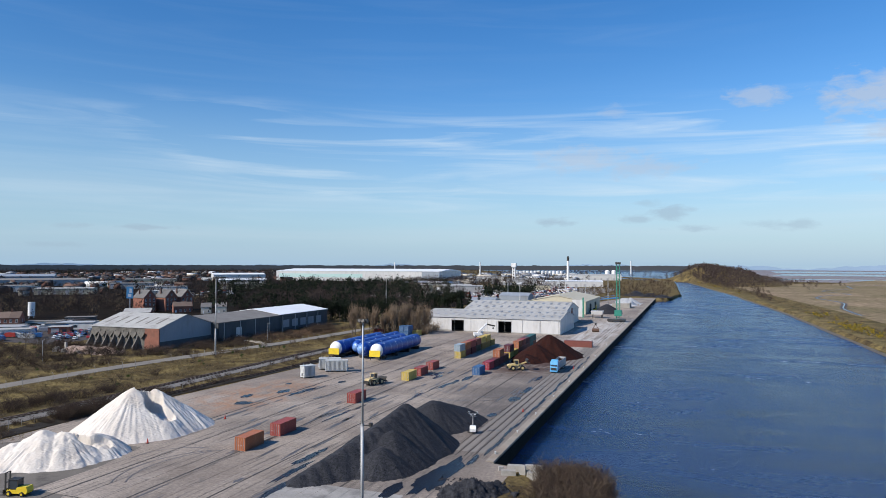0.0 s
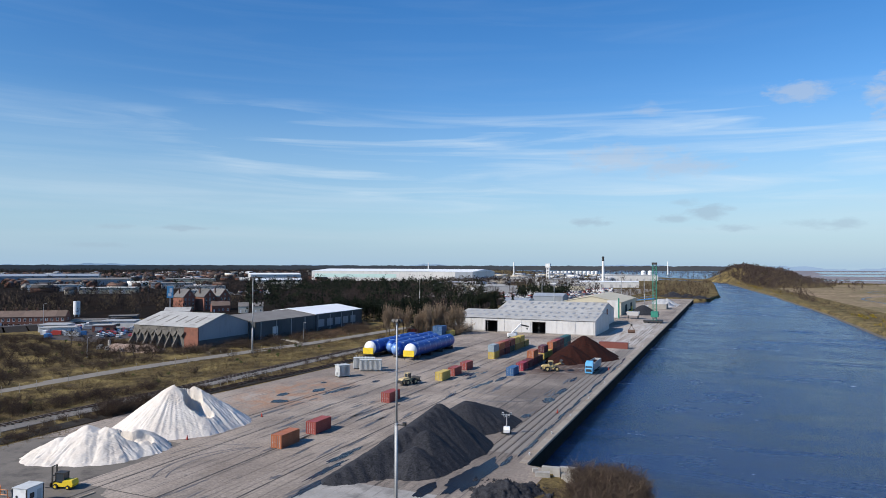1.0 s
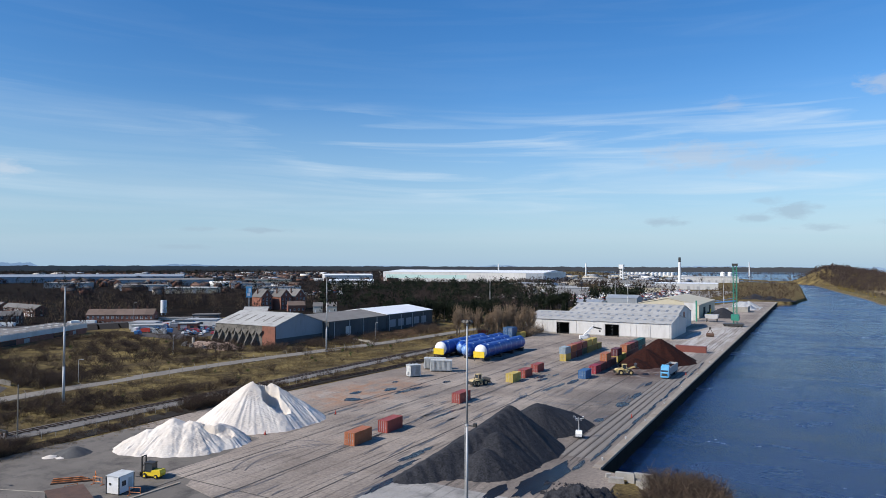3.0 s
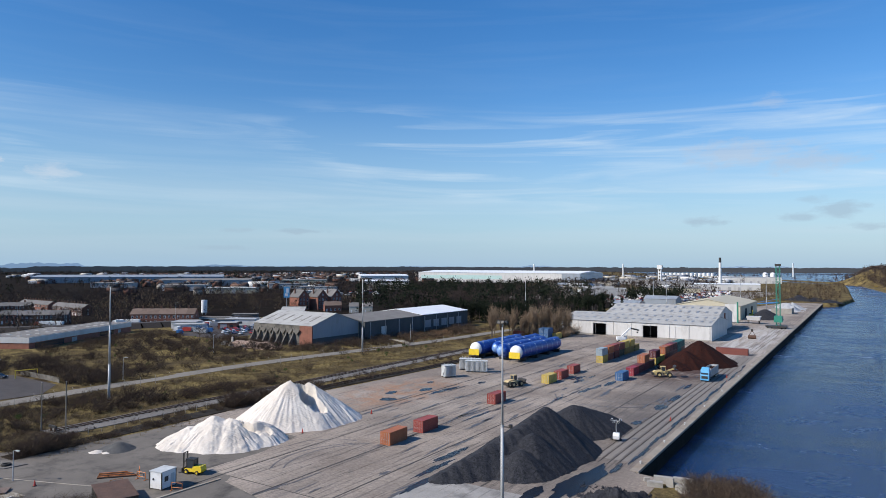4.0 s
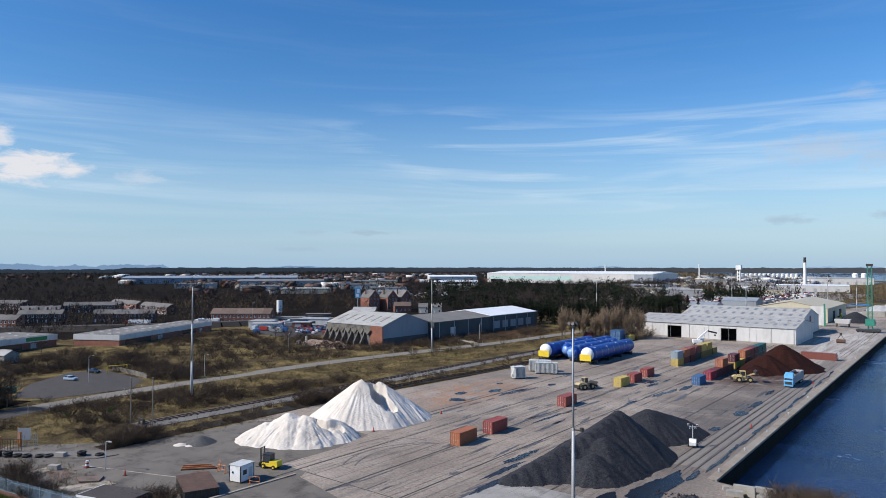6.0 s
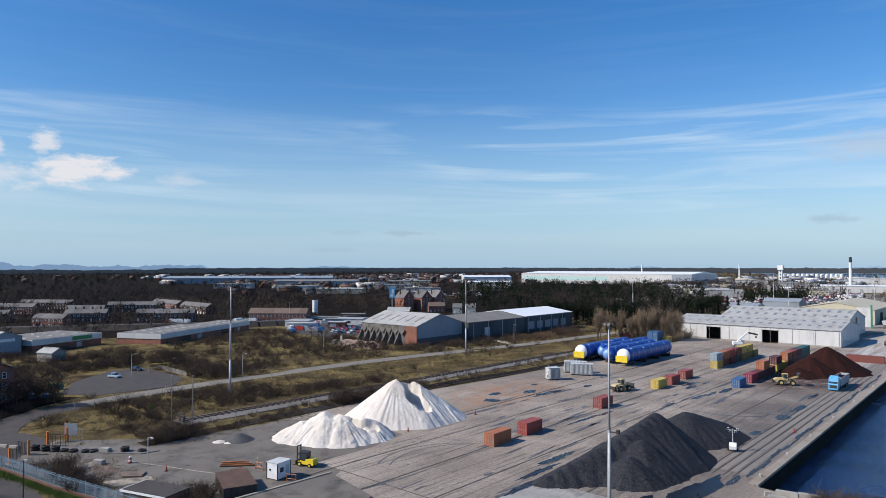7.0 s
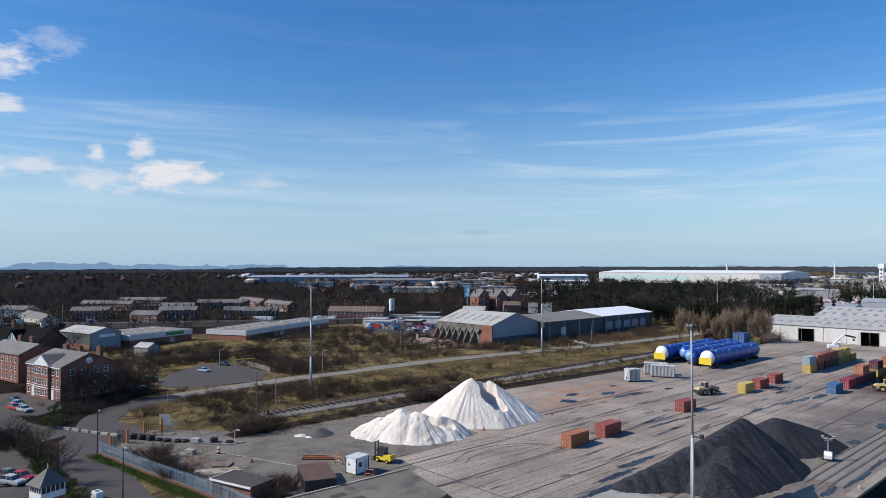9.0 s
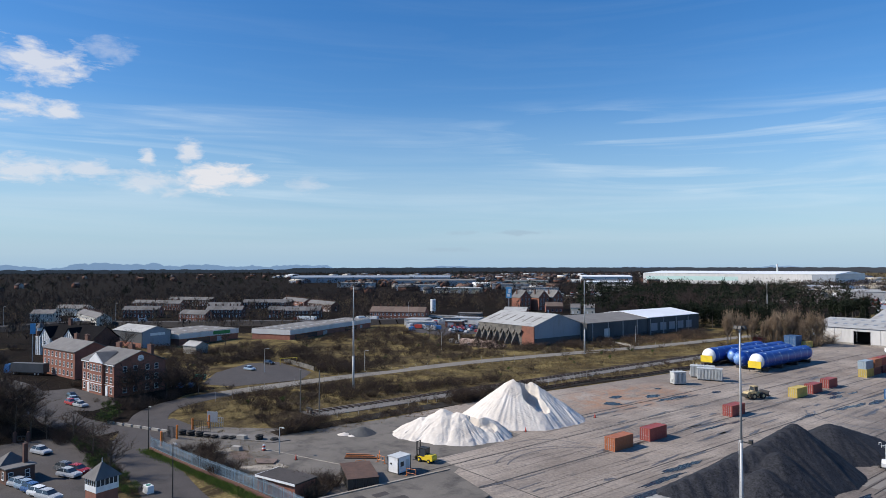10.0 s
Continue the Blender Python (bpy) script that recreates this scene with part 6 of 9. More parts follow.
# ---- houses ----
def window_on(parent, centre, w, h, out, frame_mat=None):
    """A window on a wall: sill, frame and pane; out is the wall's outward way on the plan."""
    ox, oy = out
    tx, ty = -oy, ox

    def slab(s, a, b, z0, z1, d0, d1):
        corners = [(a, d0), (b, d0), (b, d1), (a, d1)]
        return s.up([(centre[0] + tx * p + ox * q, centre[1] + ty * p + oy * q) for p, q in corners], z0, z1)

    z = centre[2]
    s = Shape()
    slab(s, -w / 2, -w / 2 + 0.1, z, z + h, -0.05, 0.06)
    slab(s, w / 2 - 0.1, w / 2, z, z + h, -0.05, 0.06)
    slab(s, -w / 2, w / 2, z + h - 0.1, z + h, -0.05, 0.06)
    slab(s, -w / 2, w / 2, z + h / 2 - 0.05, z + h / 2 + 0.05, -0.05, 0.06)
    slab(s, -w / 2 - 0.1, w / 2 + 0.1, z - 0.15, z, -0.05, 0.14)
    win = part("window", s, frame_mat or WHITE, parent, "white framed sash window")
    part("pane", slab(Shape(), -w / 2 + 0.08, w / 2 - 0.08, z, z + h - 0.08, -0.02, 0.02), GLASS, win)


def chimney(parent, x, y, z0, z1, w=0.9, d=0.6):
    c = part("chimney", Shape().box(x - w / 2, y - d / 2, z0, x + w / 2, y + d / 2, z1).box(x - w / 2 - 0.08, y - d / 2 - 0.08, z1, x + w / 2 + 0.08, y + d / 2 + 0.08, z1 + 0.15), BRICK_DARK, parent)
    for q in (-0.22, 0.22):
        part("chimney_pot", Shape().tube((x + q, y, z1 + 0.15), (x + q, y, z1 + 0.6), 0.13, 0.1, 7), TILE, c)


def house(at, width, depth, eave, ridge, wall_mat, roof_mat, label, group="", floors=2, bays=2, stacks=(0.1,), porch=True, name="terraced_house"):
    """Ridge along x; the front faces -y."""
    h = thing(name, label, "house", group, at)
    shell(h, 0, width, 0, depth, eave, ridge, wall_mat)
    part("roof", gabled(Shape(), 0, width, 0, depth, eave, ridge, 0.2, 0.15), roof_mat, h)
    for f in range(floors):
        z = 0.9 + f * (eave - 0.2) / floors
        for b in range(bays):
            x = width * (b + 0.5) / bays
            if not (porch and f == 0 and b == 0):
                window_on(h, (x, 0, z), 1.15, 1.5, (0, -1))
    if porch:
        part("door", Shape().box(width * 0.5 / bays - 0.45, -0.05, 0, width * 0.5 / bays + 0.45, 0.0, 2.05), WHITE, h, "painted front door")
    for f in range(floors):
        z = 1.0 + f * (eave - 0.2) / floors
        window_on(h, (width, depth * 0.5, z), 1.0, 1.3, (1, 0))
    for q in stacks:
        chimney(h, max(width * q, 0.5), depth / 2, ridge - 0.6, ridge + 1.3)
    return h


def terrace(x, y, turn, count, width=5.2, depth=8.5, eave=5.4, ridge=8.0, wall_mat=BRICK, roof_mat=SLATE, label="red brick terraced house with a slate roof and chimney"):
    m = pose(x, y, 0, 0, 0, turn)
    first = house(m, width, depth, eave, ridge, wall_mat, roof_mat, label, "terraced houses")
    for j in range(1, count):
        copy_thing(first, m @ pose(j * width, 0, 0))


RENDER_CREAM = material("cream_render", (0.42, 0.39, 0.33), (0.56, 0.53, 0.46), scale=0.4, rough=0.9)
terrace(-374.0, 234.0, 38, 7, 5.4, 10.5, 6.0, 9.2, BRICK, TILE, "red brick house in a row with a brown tiled roof")
for x, y, turn, count, mat in ((-508, 112, 50, 5, BRICK), (-441, 131, 31, 4, BRICK), (-518, 175, 50, 5, BRICK), (-547, 215, 50, 8, BRICK_DARK), (-439, 191, 51, 4, BRICK), (-571, 262, -4, 10, BRICK), (-508, 256, -4, 9, BRICK_DARK), (-428, 197, 50, 5, BRICK_DARK), (-470, 158, 50, 5, BRICK_DARK)):
    terrace(x, y, turn, count, wall_mat=mat)
for x, y, turn, count in ((-493, 81, 1, 11), (-506, 56, 50, 3), (-560, 78, 40, 5)):
    terrace(x, y, turn, count, wall_mat=RENDER_CREAM, label="cream rendered terraced house with a slate roof")
terrace(-600.0, 140.0, 36, 9)
terrace(-640.0, 180.0, 36, 9, wall_mat=BRICK_DARK)

# Victorian villas: three steep gables
for j, (x, y, wd) in enumerate(((-379.0, 380.0, 10.0), (-369.0, 391.0, 10.0), (-363.0, 401.0, 10.0))):
    v = thing("brick_villa", "tall red brick Victorian villa with steep slate gables", "villa", "gabled villas", pose(x, y, 0, 0, 0, 76))
    part("wall", Shape().box(0, 0.3, -0.5, 0.4, 13.7, 10.5).box(wd - 0.4, 0.3, -0.5, wd, 13.7, 10.5), BRICK, v)
    for y0 in (0.0, 13.7):
        part("gable_wall", Shape().along_y([(0, -0.5), (wd, -0.5), (wd, 10.5), (wd / 2, 16.0), (0, 10.5)], y0, y0 + 0.3), BRICK, v)
    part("roof", Shape().along_y([(-0.4, 10.2), (wd / 2, 16.05), (wd / 2, 16.4), (-0.4, 10.55)], -0.4, 14.4), SLATE, v)
    part("roof", Shape().along_y([(wd + 0.4, 10.2), (wd + 0.4, 10.55), (wd / 2, 16.4), (wd / 2, 16.05)], -0.4, 14.4), SLATE, v)
    for f in range(3):
        for b in range(3):
            window_on(v, (1.8 + 3.2 * b, 0, 1.2 + f * 3.3), 1.1, 2.0, (0, -1))
    window_on(v, (wd / 2, 0, 11.6), 1.0, 1.6, (0, -1))
    for f in range(3):
        for b in range(3):
            window_on(v, (wd, 2.5 + 4.2 * b, 1.2 + f * 3.3), 1.1, 1.9, (1, 0))
    chimney(v, wd * 0.2, 9, 13, 17)
house(pose(-353.0, 382.0, 0, 0, 0, 50), 13, 8, 4.6, 7.8, BRICK, TILE, "low red-roofed brick lodge before the villas", "", 1, 4, (0.2, 0.8), name="brick_lodge")
for j in range(2):
    house(pose(-330.0 + j * 8, 384.0 + j * 7, 0, 0, 0, 38), 7, 8, 4.5, 7.5, RENDER_CREAM, SLATE, "small dark-roofed cottage beside the villas", "", 1, 2, (0.1,), name="cottage")


# ---- brick offices by the lane ----
def georgian_office():
    o = thing("brick_office", "three-storey red brick Georgian office with white pediment and clock", "office", at=pose(-217.5, 37.4, 0, 0, 0, 14))
    w, d, e, r = 19.0, 15.0, 8.9, 12.0
    shell(o, 0, w, 0, d, e, r, BRICK)
    part("roof", gabled(Shape(), 0, w, 0, d, e, r, 0.3, 0.18), SLATE, o, "slate roof")
    part("front_bay", Shape().box(5.6, -0.6, -0.5, 13.4, 0.0, e), BRICK, o)
    part("pediment", Shape().along_y([(5.2, e), (13.8, e), (9.5, e + 2.7)], -0.75, -0.5), WHITE, o, "white pediment")
    part("bay_roof", Shape().prism([(5.0, e), (9.5, e + 2.9), (14.0, e)], lambda p: (p[0], -0.48, p[1] + 0.05), lambda p: (9.5 + (p[0] - 9.5) * 0.25, 5.2, e + 2.9 if p[1] > e + 1 else e + 2.6)), SLATE, o)
    part("cornice", Shape().box(-0.2, -0.3, e - 0.35, 5.6, 0, e - 0.02).box(13.4, -0.3, e - 0.35, w + 0.2, 0, e - 0.02), WHITE, o, "white eaves cornice")
    part("string_course", Shape().box(0, -0.08, 2.95, 5.6, 0, 3.15).box(13.4, -0.08, 2.95, w, 0, 3.15).box(5.6, -0.7, 2.95, 13.4, -0.6, 3.15), WHITE, o)
    for f in range(3):
        z = 0.9 + f * 2.85
        for x in (1.4, 3.9, 15.0, 17.4):
            if not (f == 0 and x in (3.9, 15.0)):
                window_on(o, (x, 0, z), 1.15, 1.7, (0, -1))
        for x in (6.7, 8.6, 10.4, 12.3):
            window_on(o, (x, -0.6, z), 1.1, 1.7, (0, -1))
    for x in (3.9, 15.0):
        part("door", Shape().box(x - 0.6, -0.15, 0, x + 0.6, 0, 2.7), WHITE, o, "white door and surround")
    for f in range(3):
        for y in (3.0, 6.0, 9.5, 12.2):
            window_on(o, (w, y, 1.0 + f * 2.85), 1.1, 1.5, (1, 0))
    part("round_window", Shape().tube((w, d / 2, e + 1.2), (w + 0.1, d / 2, e + 1.2), 0.9, k=20), WHITE, o, "white round clock face")
    for x, y in ((5.0, d * 0.55), (12.5, d * 0.55), (17.5, d * 0.75)):
        chimney(o, x, y, r - 1.5, r + 1.4, 2.2, 0.9)


georgian_office()
b2 = thing("brick_office", "plain three-storey red brick block with a slate roof", "office", at=pose(-262.0, 33.0, 0, 0, 0, 14))
shell(b2, 0, 24, 0, 12, 8.6, 11.4, BRICK)
part("roof", gabled(Shape(), 0, 24, 0, 12, 8.6, 11.4, 0.3, 0.18), SLATE, b2)
for f in range(3):
    for j in range(8):
        window_on(b2, (1.8 + 2.9 * j, 0, 0.9 + f * 2.7), 1.1, 1.6, (0, -1))
for x in (9.0, 17.0):
    chimney(b2, x, 7, 10.0, 13.2, 2.0, 0.9)

SLATE_BLACK = material("black_slate", (0.008, 0.008, 0.009), (0.018, 0.017, 0.018), scale=0.4, rough=0.95, specular=0.02)
pub = thing("timbered_pub", "half-timbered black and white public house with a turret", "pub", at=pose(-318.0, 38.0, 0, 0, 0, 26))
shell(pub, 0, 34, 0, 12, 7.2, 12.0, BRICK_DARK)
part("roof", gabled(Shape(), 0, 34, 0, 12, 7.2, 12.0, 0.3, 0.2), SLATE_BLACK, pub, "black slate roof")
for x in (2.0, 17.0):
    part("timbered_gable", Shape().along_y([(x, 3.6), (x + 7, 3.6), (x + 7, 7.2), (x + 3.5, 11.2), (x, 7.2)], -0.7, 0.0), WHITE, pub, "white plaster gable")
    part("gable_roof", Shape().along_y([(x - 0.3, 7.0), (x + 3.5, 11.3), (x + 7.3, 7.0), (x + 7.3, 7.3), (x + 3.5, 11.65), (x - 0.3, 7.3)], -1.0, 5.5), SLATE_BLACK, pub)
    for k in range(6):
        part("timber", Shape().box(x + 0.3 + 1.2 * k, -0.76, 3.6, x + 0.5 + 1.2 * k, -0.7, 7.4 + 2.8 * (1 - abs(k - 2.5) / 2.5)), STEEL_DARK, pub)
for f in range(2):
    for j in range(9):
        window_on(pub, (2.0 + 3.6 * j, -0.02 if f == 0 else -0.72 if (j in (0, 1, 5, 4)) else 0, 1.0 + 3.4 * f), 1.3, 1.5, (0, -1))
turret = part("turret", Shape().tube((0.6, 0.8, 0), (0.6, 0.8, 9.6), 1.5, k=8), BRICK_DARK, pub, "dark brick corner turret")
part("lantern_band", Shape().tube((0.6, 0.8, 9.6), (0.6, 0.8, 11.0), 1.35, k=8), WHITE, turret, "white glazed band")
part("turret_roof", Shape().tube((0.6, 0.8, 11.0), (0.6, 0.8, 13.2), 1.9, 0.1, 8), SLATE, turret)
part("bay_front", Shape().box(-0.2, -0.9, 0, 3.4, 0.0, 7.6), WHITE, pub, "white plastered bay")
for k in range(4):
    part("timber", Shape().box(-0.1 + 1.05 * k, -0.98, 0.2, 0.1 + 1.05 * k, -0.9, 7.4), STEEL_DARK, pub)
part("white_panel", Shape().box(30.0, -0.1, 2.0, 33.8, 0, 6.5), WHITE, pub)
chimney(pub, 12, 6, 11.0, 14.5, 1.6, 0.9)

unit = thing("industrial_unit", "grey clad industrial unit with a pale roof and red gable", "industrial unit", at=pose(-334.0, 70.0, 0, 0, 0, 16))
shell(unit, 0, 24, 0, 14, 7, 9.2, BLACK_CLAD, BLUE_CLAD)
part("roof", gabled(Shape(), 0, 24, 0, 14, 7, 9.2, 0.3, 0.2), ROOF_GREY, unit)
part("sign_board", Shape().box(24, 4, 5.2, 24.1, 11, 6.4), WHITE, unit, "plain white sign board")
part("brick_base", Shape().box(0.5, -0.1, 0, 23.5, 0, 2.2), BRICK, unit)


def flat_shop(at, length, depth, h, label, sign_mat=None):
    """A low flat-roofed store; its long front faces +x."""
    v = thing("retail_shed", label, "retail shed", "retail sheds", at)
    part("base_wall", Shape().box(-depth, 0, -0.3, 0, length, h - 2.4), BRICK, v)
    part("fascia", Shape().box(-depth - 0.2, -0.2, h - 2.4, 0.25, length + 0.2, h), WHITE_CLAD, v, "white sheeted fascia")
    roof = part("roof", Shape().box(-depth + 0.3, 0.3, h, -0.3, length - 0.3, h + 0.15), ROOF_DARK, v)
    for j in range(int(length / 6)):
        for k in (0.3, 0.7):
            part("rooflight", Shape().box(-depth * k - 1.0, 2.5 + j * 6, h + 0.15, -depth * k + 1.0, 3.9 + j * 6, h + 0.4, 0.2), ROOF_GREY, roof, "white dome rooflight")
    part("shopfront", Shape().box(0.0, 4, 0.2, 0.06, length * 0.5, h - 2.7), GLASS, v)
    part("door", Shape().box(0.0, length * 0.62, 0.1, 0.06, length * 0.7, h - 2.9), GREY, v)
    if sign_mat:
        part("sign_board", Shape().box(0.26, length * 0.55, h - 1.9, 0.34, length * 0.85, h - 0.3), sign_mat, v, "plain green sign board")


SIGN_GREEN = paint("green_sign", (0.03, 0.22, 0.06))
flat_shop(pose(-312.0, 93.0, 0, 0, 0, 20), 34, 28, 5.2, "low white-fronted store with a green sign board", SIGN_GREEN)
flat_shop(pose(-298.0, 141.0, 0, 0, 0, 28), 46, 23, 5.1, "long low store with white fascia over red brick")
flat_shop(pose(-319.8, 181.8, 0, 0, 0, 28), 32, 18, 5.0, "low white store end with brick base")
for x, y, wd in ((-331.0, 232.0, 14.0), (-322.0, 262.0, 18.0), (-300.0, 286.0, 12.0)):
    v = thing("car_showroom", "small flat white trade building beside parked cars", "trade building", "trade buildings", pose(x, y, 0, 0, 0, 30))
    part("wall", Shape().box(0, 0, 0, wd, 10, 3.6), WHITE_CLAD, v)
    part("roof", Shape().box(-0.3, -0.3, 3.6, wd + 0.3, 10.3, 3.9), GREY, v)
    part("shutter", Shape().box(2, -0.05, 0, 6, 0, 3.0), BLUE, v)
    part("window", Shape().box(7.5, -0.05, 1, 10.5, 0, 2.4), GLASS, v)
simple_shed("brick_garage", "small brick workshop with a pale sheet roof", 0, 16, 0, 12, 4.6, 7.0, BRICK, ROOF_GREY, at=pose(-338.0, 322.0, 0, 0, 0, 34))
simple_shed("grey_hut", "small grey sheeted hut in the brush", 0, 8, 0, 6, 3.2, 4.8, CONCRETE, ROOF_GREY, at=pose(-283.0, 86.0, 0, 0, 0, 20))
silo = thing("white_silo", "white upright storage silo among the trade buildings", "silo", at=pose(-405.0, 311.0, 0))
part("tank", Shape().tube((0, 0, 1.5), (0, 0, 10.5), 2.1, k=18), WHITE, silo, smooth=False)
for a in range(4):
    part("leg", Shape().tube((1.7 * math.cos(a * 1.57), 1.7 * math.sin(a * 1.57), 0), (1.7 * math.cos(a * 1.57), 1.7 * math.sin(a * 1.57), 1.6), 0.2, k=6), GALV, silo)
tower_sign = thing("advertising_tower", "tall bright blue advertising board on a post", "billboard", at=pose(-376.0, 364.0, 0, 0, 0, 40))
part("board", Shape().box(-2.2, 0, 11.0, 2.2, 0.5, 19.4), SKYBLUE, tower_sign)
part("pattern", Shape().box(-1.3, -0.04, 12.0, 1.0, 0, 14.2).box(-0.3, -0.04, 14.8, 1.5, 0, 18.0), WHITE, tower_sign, "pale shapes on the board")
part("post", Shape().box(-0.4, 0.1, 0, 0.4, 0.4, 11.0), GREY, tower_sign)
pole_sign = thing("pole_sign", "blue sign board on a tall pole by the road", "sign", at=pose(-294.0, 33.5, 0, 0, 0, 60))
part("board", Shape().box(-0.9, 0, 10.5, 0.9, 0.3, 14.5), SKYBLUE, pole_sign)
part("pole", Shape().tube((0, 0.15, 0), (0, 0.15, 10.5), 0.18, k=8), GALV, pole_sign)

# ---- signal box, lodge and gate piers by the car park ----
box_ = thing("signal_box", "old signal box, white glazed upper floor on brick, pyramid slate roof", "signal box", at=pose(-109.4, 19.4, 0, 0, 0, 18))
part("brick_base", Shape().box(0, 0, 0, 4.0, 4.6, 3.4), BRICK, box_)
part("upper_wall", Shape().box(-0.1, -0.1, 3.4, 4.1, 4.7, 4.3), WHITE, box_, "white boarding")
part("glazing", Shape().box(0.0, 0.0, 4.3, 4.0, 4.6, 5.4), GLASS, box_)
for j in range(6):
    part("mullion", Shape().box(-0.08 + 0.8 * j, -0.08, 4.3, 0.04 + 0.8 * j, 0.0, 5.4).box(-0.08 + 0.8 * j, 4.6, 4.3, 0.04 + 0.8 * j, 4.68, 5.4).box(4.0, -0.08 + 0.9 * j, 4.3, 4.08, 0.04 + 0.9 * j, 5.4).box(-0.08, -0.08 + 0.9 * j, 4.3, 0.0, 0.04 + 0.9 * j, 5.4), WHITE, box_)
part("roof", Shape().prism([(0, 0), (1, 0), (1, 1), (0, 1)], lambda p: (-0.6 + 5.2 * p[0], -0.6 + 5.8 * p[1], 5.4), lambda p: (1.95 + 0.1 * p[0], 2.25 + 0.1 * p[1], 7.6)), SLATE, box_, "slate pyramid roof")
part("finial", Shape().tube((2, 2.3, 7.5), (2, 2.3, 8.3), 0.1, 0.03, 6), WHITE, box_)
box_.scale = (0.72, 0.72, 0.94)
lodge = thing("pump_lodge", "small dark brick lodge with hipped slate roof and tall chimney", "lodge", at=pose(-136.0, 10.0, 0, 0, 0, 14))
part("wall", Shape().box(0, 0, -0.2, 7.5, 5.5, 3.0), BRICK_DARK, lodge)
part("roof", Shape().prism([(0, 0), (1, 0), (1, 1), (0, 1)], lambda p: (-0.4 + 4.9 * p[0], -0.4 + 6.3 * p[1], 3.0), lambda p: (1.9 + 0.2 * p[0], 2.6 + 0.2 * p[1], 5.2)), SLATE, lodge)
part("annex_roof", Shape().box(4.5, -0.3, 3.0, 7.8, 5.8, 3.2), SLATE, lodge)
chimney(lodge, 5.0, 4.5, 3.0, 6.8, 0.8, 0.8)
for x in (1.2, 5.8):
    window_on(lodge, (x, 0, 0.9), 1.0, 1.5, (0, -1))
    window_on(lodge, (7.5, x * 0.7, 0.9), 1.0, 1.5, (1, 0))
lodge.scale = (0.78, 0.78, 0.85)
piers = thing("gate_piers", "old wooden gate between two dark stone piers", "gate", at=pose(-161.0, 15.5, 0, 0, 0, 60))
for x in (0.0, 2.6):
    part("pier", Shape().box(x - 0.3, -0.3, 0, x + 0.3, 0.3, 1.9).ball((x, 0, 2.0), 0.32, 5, 8), BRICK_DARK, piers)
part("leaf", Shape().box(0.35, -0.05, 0.3, 2.25, 0.05, 0.45).box(0.35, -0.05, 1.2, 2.25, 0.05, 1.35).box(0.5, -0.05, 0.3, 0.6, 0.05, 1.3).box(1.25, -0.05, 0.3, 1.35, 0.05, 1.3).box(2.0, -0.05, 0.3, 2.1, 0.05, 1.3), STEEL_DARK, piers)
bin_ = thing("white_bin", "white container bin with a green lid", "bin", at=pose(-113.0, 28.2, 0, 0, 0, 10))
part("body", Shape().box(0, 0, 0, 1.7, 1.1, 1.2, 0.04), WHITE, bin_)
part("lid", Shape().box(0.6, 0.2, 1.2, 1.2, 0.8, 1.3), GREEN, bin_)

# ---- vehicles ----
CAR_PAINT = {"silver": (0.42, 0.43, 0.44), "white": (0.75, 0.75, 0.74), "black": (0.015, 0.015, 0.017), "blue": (0.05, 0.11, 0.25), "red": (0.35, 0.03, 0.03), "grey": (0.13, 0.135, 0.14), "light blue": (0.30, 0.38, 0.46)}
CAR_MADE = {}


